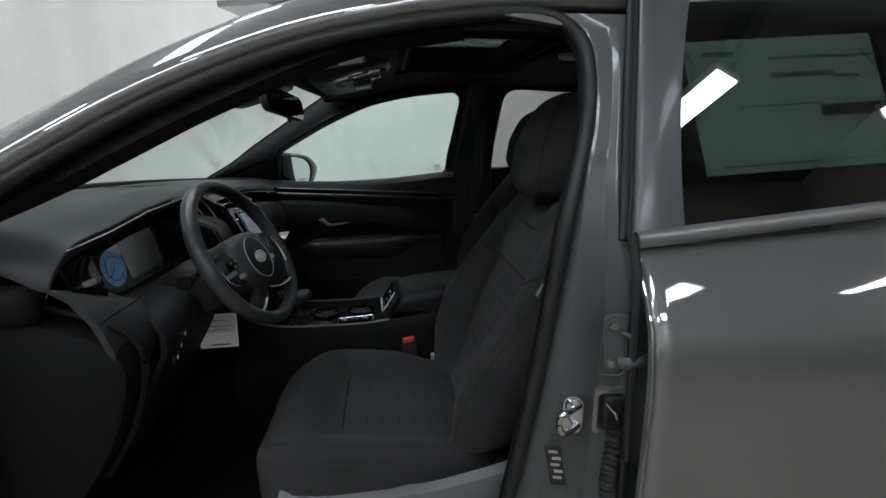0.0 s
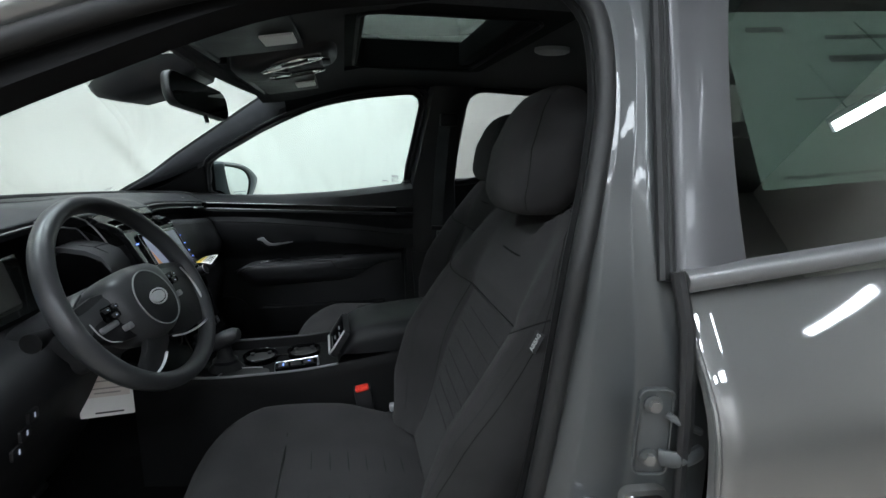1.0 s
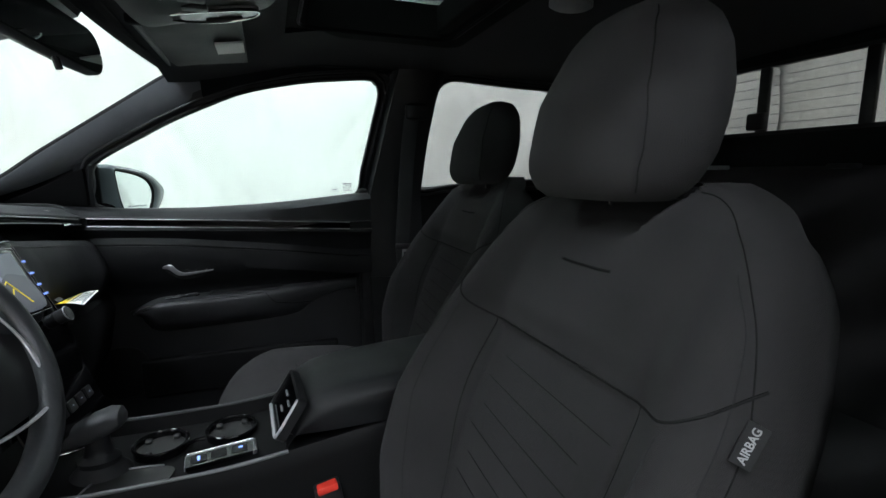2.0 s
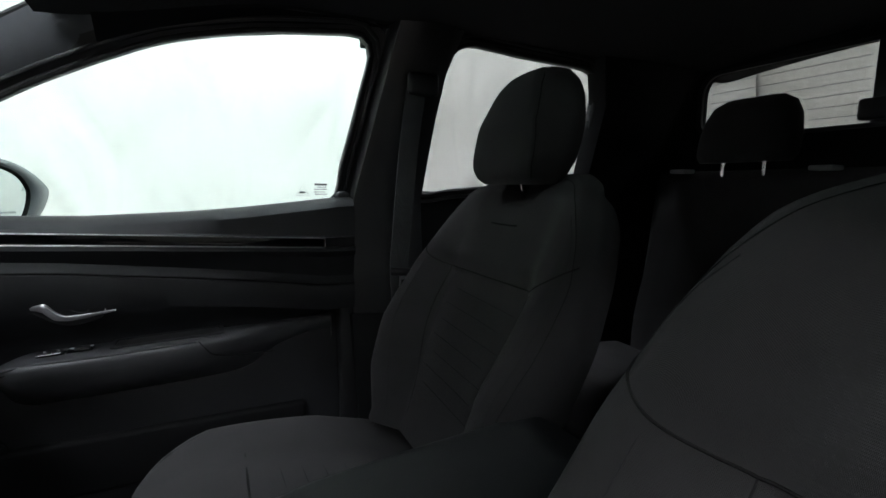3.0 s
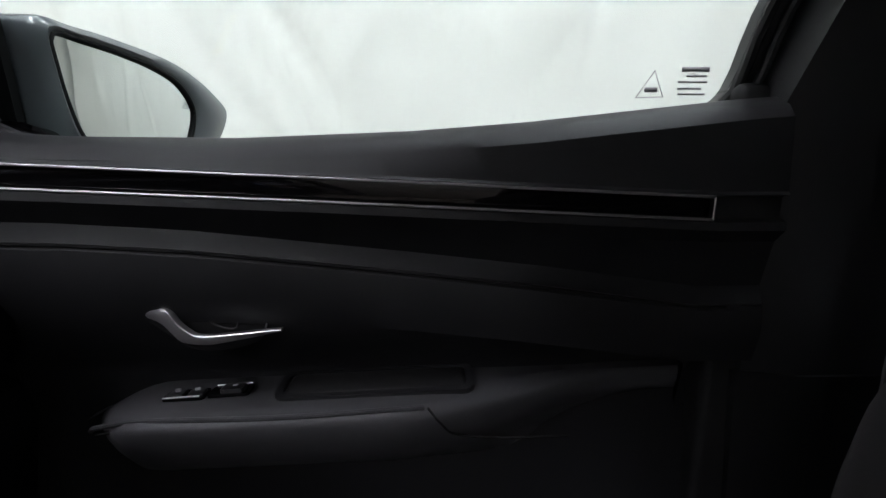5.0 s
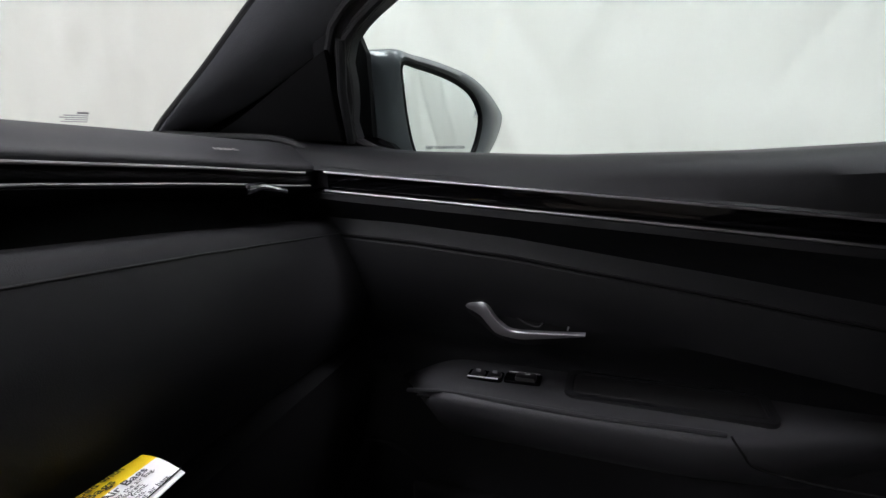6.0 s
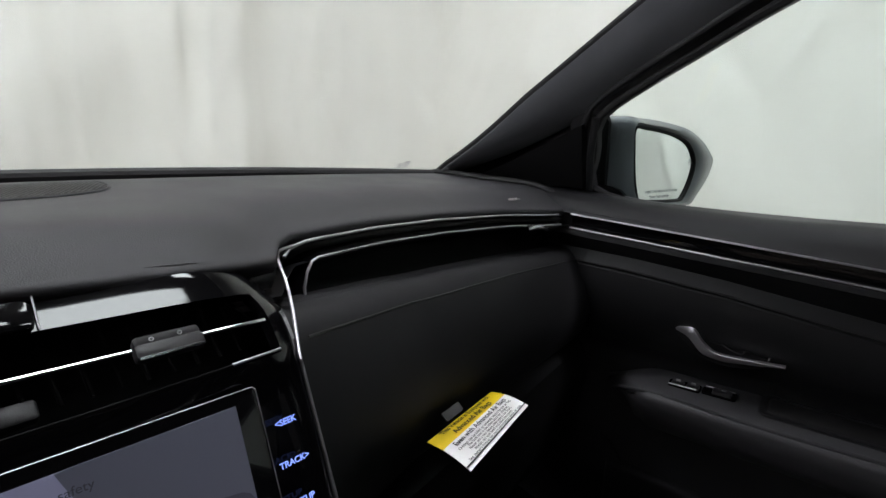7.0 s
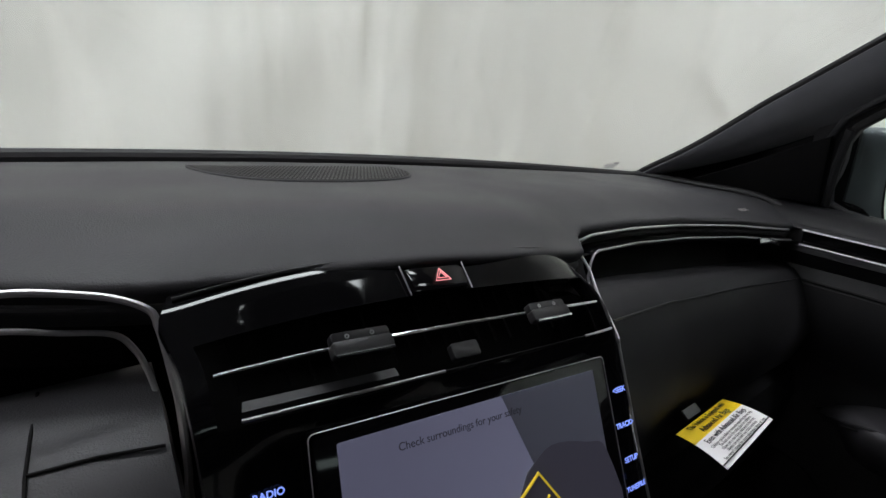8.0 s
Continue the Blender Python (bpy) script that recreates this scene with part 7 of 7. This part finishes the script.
        w = lerp(t, [0, 0.2, 0.45, 0.68, 0.80, 0.89, 0.95, 0.985, 1.0], [0.165 if yc < 0 else 0.225, 0.232 if yc < 0 else 0.250, 0.264, 0.262, 0.245, 0.210, 0.164, 0.118, 0.08])
        bol = lerp(t, [0, 0.4, 0.75, 1.0], [0.022, 0.046, 0.036, 0.004])
        pr = [(-1.0, bot), (-1.03, 0.5 * (bot + top) - 0.01), (-1.01, top + bol * 0.3 - 0.01), (-0.93, top + bol * 0.9), (-0.82, top + bol), (-0.66, top + bol * 0.55), (-0.52, top + 0.004), (-0.25, top), (0, top + 0.002), (0.25, top), (0.52, top + 0.004), (0.66, top + bol * 0.55), (0.82, top + bol), (0.93, top + bol * 0.9), (1.01, top + bol * 0.3 - 0.01), (1.03, 0.5 * (bot + top) - 0.01), (1.0, bot)]
        loops.append([np.array((x, yc + p[0] * w, p[1])) for p in curve(pr, 48)])
    loft("cushion", loops, M_CLOTH, s_, "black cloth cushion", sharp=80)

    def cush(u, t, lift=0.0):
        top = lerp(t, [0, 0.25, 0.55, 0.76, 0.86, 0.93, 0.98, 1.0], [0.585, 0.612, 0.642, 0.656, 0.650, 0.632, 0.596, 0.560]) - (0.0 if yc < 0 else 0.018)
        w = lerp(t, [0, 0.2, 0.45, 0.68, 0.80, 0.89, 0.95, 0.985, 1.0], [0.165 if yc < 0 else 0.225, 0.232 if yc < 0 else 0.250, 0.264, 0.262, 0.245, 0.210, 0.164, 0.118, 0.08])
        bol = lerp(t, [0, 0.4, 0.75, 1.0], [0.022, 0.046, 0.036, 0.004])
        k = abs(u)
        return np.array((xr - (0.598 if yc < 0 else 0.640) * t, yc + u * w, top + lift + (bol * smooth01((k - 0.50) / 0.30))))
    tube("cushion_seam", [cush(u, 0.645) for u in np.linspace(-0.60, 0.60, 20)], 0.0026, M_SEAM, s_, n=6)
    for sg in (1, -1):
        tube("cushion_seam", [cush(sg * 0.56, t) for t in np.linspace(0.02, 0.64, 20)], 0.0013, M_SEAM, s_, n=6)
        tube("cushion_seam", [cush(sg * 0.86, t) for t in np.linspace(0.02, 0.90, 24)], 0.0012, M_SEAM, s_, n=6)
    if yc < 0:
        plaque("seat_label", basis((-0.075, -0.172, 0.556), (0.9, 0.3, -0.15), (-0.3, 0.5, 0.8)), 0.034, 0.022, 0.001, M_PAPER, s_, "small white paper label", r=0.002)
    for k in range(8):
        t = 0.08 + 0.066 * k
        tube("rib_line", [cush(u, t + 0.02 * abs(u)) for u in np.linspace(-0.50, 0.50, 14)], 0.0008, M_SEAM, s_, n=6)
    for sg in (1, -1):
        rows = []
        for k in range(17):
            x = xr + 0.04 - 0.55 * k / 16
            zt = lerp(k / 16, [0, 0.15, 0.4, 1.0], [0.665, 0.635, 0.605, 0.590]) - (0.0 if yc < 0 else 0.045)
            rows.append([(x, yc + sg * (0.272 - 0.03 * smooth01((k - 12) / 4)), zt), (x, yc + sg * (0.288 - 0.03 * smooth01((k - 12) / 4)), zt - 0.006), (x, yc + sg * (0.292 - 0.03 * smooth01((k - 12) / 4)), zt - 0.030), (x, yc + sg * 0.275, 0.50)])
        sheet("side_shield", [list(r) for r in zip(*rows)], (0, -0.008 * sg, 0), M_SHIELD if sg * yc > 0 else M_HARD, s_, "grey plastic side shield")
        tube("slide_rail", [(xr - 0.50, yc + sg * 0.20, 0.475), (xr + 0.12, yc + sg * 0.20, 0.475)], 0.018, M_MATT, s_, n=8)
    block("seat_base", (xr - 0.26, yc, 0.475), (0.46, 0.44, 0.06), 0.02, M_MATT, s_)
    return s_, front


drv, drv_front = seat(0.118, -0.424, "black cloth driver's seat with a ribbed insert")
pas, pas_front = seat(0.305, 0.385, "black cloth passenger seat slid well back")

# fabric tag at the side of the driver's backrest
q_ = drv_front(-0.945, 1.026) + np.array((-0.010, -0.008, 0.004))
tagm = basis(tuple(q_), (0.40, -0.10, 0.91), (-0.62, 0.70, 0.34))
tg = thing("air_bag_tag", "small grey cloth tag sewn into the driver's seat side", "tag", (0.072, -0.687, 1.024))
plaque("tag_cloth", tagm, 0.033, 0.015, 0.0012, M_SOFT, tg, r=0.001)
lettering("tag_word", "AIRBAG", 0.0080, tagm, M_GREYVINYL, tg, lift=0.0018, bold=0.0002)

# buckles
def buckle(x, y, z, lean_):
    b = thing("seat_belt_buckle", "black belt buckle with a red release button", "buckle", (x, y, z), "belt buckles")
    m = basis((x, y, z), (1, 0.05, 0.15), (-0.35 + lean_, 0.0, 0.92))
    plaque("case", m, 0.044, 0.066, 0.012, M_HARD, b, at=(0, -0.036, 0), r=0.007, bevel=0.004)
    plaque("case_back", m, 0.044, 0.066, 0.001, M_HARD, b, at=(0, -0.036, -0.012), r=0.007)
    plaque("release_button", m, 0.034, 0.013, 0.015, M_RED, b, "red release button", at=(0, -0.004, 0), r=0.003, bevel=0.002)
    tube("stalk", [tuple(m @ Vector((0, -0.06, 0))), (x + 0.10, y, z - 0.16)], 0.013, M_MATT, b, n=10, flat=0.5)


buckle(-0.192, -0.150, 0.700, 0.0)
buckle(0.03, 0.115, 0.690, 0.0)
bt = thing("belt_latch_plate", "pale plastic belt anchor beside the driver's seat", "latch", (-0.105, -0.165, 0.622))
block("plate", (-0.105, -0.170, 0.640), (0.034, 0.02, 0.020), 0.005, M_GREYVINYL, bt)
block("strap", (-0.09, -0.165, 0.58), (0.03, 0.016, 0.12), 0.004, M_BELT, bt)


def seat_belt():
    b = thing("seat_belt", "black belt webbing hanging on the passenger pillar with a steel tongue", "seat belt", (0.185, 0.66, 1.2))
    pts = [(0.188, 0.600, 1.405), (0.180, 0.618, 1.30), (0.174, 0.634, 1.18), (0.168, 0.644, 1.06), (0.164, 0.648, 0.97), (0.18, 0.66, 0.80), (0.20, 0.67, 0.62)]
    path = curve(pts, 40)
    rows = [[p + np.array((-0.024, -0.003, 0)) for p in path], [p + np.array((0, -0.006, 0)) for p in path], [p + np.array((0.024, -0.003, 0)) for p in path]]
    sheet("webbing", rows, (0, 0.003, 0), M_BELT, b, "black webbing")
    block("guide_loop", (0.202, 0.592, 1.415), (0.075, 0.022, 0.050), 0.010, M_HARD, b)
    m = basis((0.166, 0.636, 0.965), (1, -0.05, -0.05), (0, 0, 1))
    plaque("tongue_grip", m, 0.060, 0.018, 0.008, M_HARD, b, r=0.005, bevel=0.002, at=(0, 0.010, 0))
    # Light grey plastic colour stands in for the steel's reflections
    ring_plate("steel_tongue", on(m, [(x + 0.005, y - 0.020, 0.004) for x, y in rounded(0.022, 0.044, 0.005)]), on(m, [(x + 0.005, y - 0.022, 0.004) for x, y in rounded(0.013, 0.028, 0.003)]), (0, 0.003, 0), M_GREYVINYL, b, "steel tongue coloured pale for its shine")


seat_belt()


def rear_bench():
    b = thing("rear_bench", "black cloth rear bench under the cab window", "seat", (0.95, 0, 0.45))
    loops = []
    for y in np.linspace(-0.66, 0.66, 23):
        k = abs(y) / 0.66
        e = 1 - 0.5 * smooth01((k - 0.9) / 0.1)
        pr = [(1.15, 0.60), (1.17, 1.16), (1.165, 1.225), (1.13, 1.238), (1.09, 1.225), (1.065, 1.18), (1.02, 0.98), (0.975, 0.80), (0.97, 0.66), (1.0, 0.60)]
        loops.append([np.array((p[0] * e + (1 - e) * 1.15 - 0.05, y, p[1])) for p in curve([(a, c_) for a, c_ in pr], 40, closed=True)])
    loft("backrest", loops, M_CLOTH, b, "black cloth backrest", sharp=70)
    loops = []
    for y in np.linspace(-0.66, 0.66, 15):
        pr = [(1.0, 0.58), (1.0, 0.68), (0.86, 0.70), (0.66, 0.725), (0.585, 0.715), (0.56, 0.66), (0.58, 0.58)]
        loops.append([np.array((p[0] - 0.05, y, p[1])) for p in curve([(a, c_) for a, c_ in pr], 30, closed=True)])
    loft("cushion", loops, M_CLOTH, b, "black cloth cushion", sharp=70)
    block("bench_base", (0.79, 0, 0.52), (0.5, 1.28, 0.15), 0.03, M_MATT, b)
    for y in (0.372, -0.372):
        h = thing("rear_headrest", "low black rear headrest on chrome posts", "headrest", (1.04, y, 1.24), "rear headrests")
        loops = []
        for k in range(11):
            t = k / 10
            z = 1.258 + 0.168 * t
            w = 0.130 * lerp(t, [0, 0.1, 0.4, 0.7, 0.9, 1.0], [0.92, 1.0, 1.0, 0.93, 0.80, 0.58])
            dp = lerp(t, [0, 0.15, 0.6, 0.9, 1], [0.030, 0.044, 0.042, 0.030, 0.012])
            loops.append([np.array((1.035 + 0.03 * t + dp * math.copysign(abs(math.cos(a)) ** 0.7, math.cos(a)), y + w * math.copysign(abs(math.sin(a)) ** 0.6, math.sin(a)), z)) for a in np.linspace(0, 6.283, 33)[:-1]])
        loft("pad", loops, M_CLOTH, h, sharp=80)
        for sg in (1, -1):
            tube("post", [(1.04, y + sg * 0.055, 1.215), (1.04, y + sg * 0.055, 1.270)], 0.006, M_CHROME, h, n=10)
    for y in (0.54, 0.17, -0.17):
        block("belt_guide", (1.02, y, 1.236), (0.05, 0.05, 0.012), 0.004, M_GREYVINYL if y > 0 else M_HARD, b, "small plastic belt guide")


rear_bench()

# ---- roof fittings ----


def sun_visor(s):
    v = thing("sun_visor", "folded dark grey sun visor with a white printed label", "sun visor", (-0.34, s * 0.33, 1.50), "sun visors")
    rows = []
    for i in range(9):
        t = i / 8
        x = -0.475 + 0.185 * t
        rows.append([(x, s * (0.150 + 0.37 * j / 10), 1.4905 + 0.028 * t - 0.010 * (j / 10) ** 2 + (0.006 if i in (0, 8) or j in (0, 10) else 0)) for j in range(11)])
    sheet("visor_panel", rows, (0, 0, 0.012), M_SOFT, v, "dark cloth panel")
    lab = [(-0.292, s * 0.285, 1.5130), (-0.292, s * 0.37, 1.5110), (-0.350, s * 0.37, 1.5020), (-0.350, s * 0.285, 1.5040)]
    prism("label", [(x, y, z - 0.005) for x, y, z in lab], (0, 0, 0.004), M_PAPER, v, "white printed label", smooth=False)
    tube("hinge_rod", [(-0.470, s * 0.14, 1.494), (-0.470, s * 0.56, 1.490)], 0.006, M_HARD, v, n=8)
    block("clip", (-0.468, s * 0.135, 1.497), (0.028, 0.022, 0.02), 0.006, M_MATT, v)


sun_visor(1)
sun_visor(-1)


def overhead_console():
    o = thing("overhead_console", "dark roof console with grey map lamp lenses and switches", "roof console", (-0.34, -0.005, 1.51))
    base = curve([(-0.455, -0.10), (-0.40, -0.128), (-0.28, -0.120), (-0.225, -0.085), (-0.225, 0.085), (-0.28, 0.120), (-0.40, 0.128), (-0.455, 0.10)], 48, closed=True)

    def z_at(x):
        return 1.478 + 0.235 * (x + 0.455)
    loops = [[np.array((p[0] * 1.0, p[1], z_at(p[0]) + 0.030)) for p in base], [np.array((p[0], p[1], z_at(p[0]) + 0.008)) for p in base],
             [np.array((-0.34 + (p[0] + 0.34) * 0.95, p[1] * 0.95, z_at(p[0]))) for p in base], [np.array((-0.34 + (p[0] + 0.34) * 0.6, p[1] * 0.6, z_at(p[0]) - 0.002)) for p in base]]
    loft("housing", loops, M_DASH, o, "dark grey housing", sharp=60)
    for s in (1, -1):
        lens_ = curve([(-0.405, s * 0.040), (-0.375, s * 0.088), (-0.315, s * 0.118), (-0.262, s * 0.108), (-0.262, s * 0.074), (-0.33, s * 0.050)], 36, closed=True)
        prism("map_lamp", [(p[0], p[1], z_at(p[0]) - 0.0085) for p in lens_], (0, 0, 0.008), M_LENS, o, "unlit grey map lamp lens", smooth=False)
        tube("lamp_edge", [(p[0], p[1], z_at(p[0]) - 0.008) for p in lens_], 0.003, M_CHROME, o, closed=True, n=6)
        tube("lamp_slot", [(x, s * (0.100 - 0.16 * (-0.285 - x)), z_at(x) - 0.0095) for x in (-0.285, -0.31, -0.345)], 0.004, M_INK, o, n=8)
        block("switch", (-0.36, s * 0.022, z_at(-0.36) - 0.006), (0.05, 0.026, 0.010), 0.004, M_HARD, o)
    block("switch_field", (-0.335, 0, z_at(-0.335) - 0.003), (0.15, 0.070, 0.004), 0.002, M_MATT, o, turn=Euler((0, radians(-13), 0)).to_matrix())
    block("microphone", (-0.245, 0, z_at(-0.245) - 0.004), (0.02, 0.06, 0.006), 0.002, M_MATT, o)


overhead_console()


def inner_mirror():
    r = thing("rear_view_mirror", "black frameless inner mirror on a sensor housing", "mirror", (-0.55, -0.06, 1.45))
    m = basis((-0.528, -0.088, 1.420), (0.20, 0.97, -0.10), (-0.12, 0.12, 1))
    out = rounded(0.262, 0.072, 0.030, 8)
    loops = [on(m, [(p[0] * g, p[1] * g, z) for p in out]) for z, g in ((-0.030, 0.55), (-0.026, 0.80), (-0.012, 0.99), (0.0, 1.0), (0.004, 0.985))]
    loft("shell", loops, M_HARD, r, "black mirror shell", sharp=60)
    prism("mirror_glass", on(m, [(p[0] * 0.965, p[1] * 0.93, 0.0052) for p in out]), np.array(m.to_3x3() @ Vector((0, 0, -0.003))), M_DIMMIRROR, r, "dimming mirror glass", smooth=False)
    tube("lever", on(m, [(0.02, -0.034, -0.006), (0.022, -0.052, -0.004)]), 0.005, M_HARD, r, n=8)
    tube("arm", [tuple(m @ Vector((0, 0.005, -0.025))), (-0.60, -0.055, 1.452), (-0.625, -0.03, 1.470)], 0.014, M_HARD, r, n=10)
    loops = []
    for x, hw, zb, zt in ((-0.765, 0.05, 1.432, 1.440), (-0.745, 0.075, 1.418, 1.450), (-0.69, 0.100, 1.412, 1.474), (-0.61, 0.105, 1.436, 1.504), (-0.53, 0.095, 1.472, 1.515)):
        loops.append([np.array((x, -0.012 + y, z)) for y, z in ((-hw, zt), (-hw * 0.92, zb + 0.012), (-hw * 0.75, zb), (hw * 0.75, zb), (hw * 0.92, zb + 0.012), (hw, zt))])
    loft("sensor_housing", loops, M_HARD, r, "black camera and sensor housing", sharp=50)


inner_mirror()
dome = thing("dome_lamp", "small oval roof lamp in the headliner", "lamp", (0.364, 0.0, 1.565))
loft("lens", [[np.array((0.364 + 0.05 * g * math.cos(a), 0.0 + 0.035 * g * math.sin(a), z)) for a in np.linspace(0, 6.283, 25)[:-1]] for z, g in ((1.578, 1.0), (1.568, 1.0), (1.563, 0.8), (1.561, 0.3))], M_GREYVINYL, dome, "white lamp lens")

# foot well parts and floor mats
for s in (1, -1):
    mat_ = thing("floor_mat", "black carpet floor mat in the foot well", "mat", (-0.72, s * 0.42, 0.445), "floor mats")
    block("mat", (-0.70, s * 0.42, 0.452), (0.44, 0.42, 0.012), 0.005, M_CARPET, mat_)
for y, w in ((-0.36, 0.07), (-0.24, 0.05)):
    p_ = thing("pedal", "black rubber-faced foot pedal", "pedal", (-0.92, y, 0.60), "pedals")
    block("pad", (-0.92, y, 0.60), (0.02, w, 0.09), 0.008, M_RUBBER, p_, turn=Euler((0, radians(-30), 0)).to_matrix())
    tube("arm", [(-0.93, y, 0.63), (-1.0, y, 0.80), (-1.10, y, 0.92)], 0.009, M_MATT, p_, n=8)
# windshield print
wl = thing("windshield_print", "small etched maker print low on the windshield", "print", (-1.052, 0.626, 1.161))
mm = basis((-1.052, 0.626, 1.161), (0.25, 1, -0.03), (0.75, 0, 0.55))
for k, (a, b, w) in enumerate(((0.006, 0.009, 0.012), (0.0, 0.004, 0.026), (-0.002, 0.0, 0.030), (0.002, -0.004, 0.024), (0.0, -0.008, 0.028))):
    plaque("print_line", mm, w, 0.0012 if k else 0.003, 0.0003, M_ETCH, wl, at=(a, b, 0), r=0.0004)
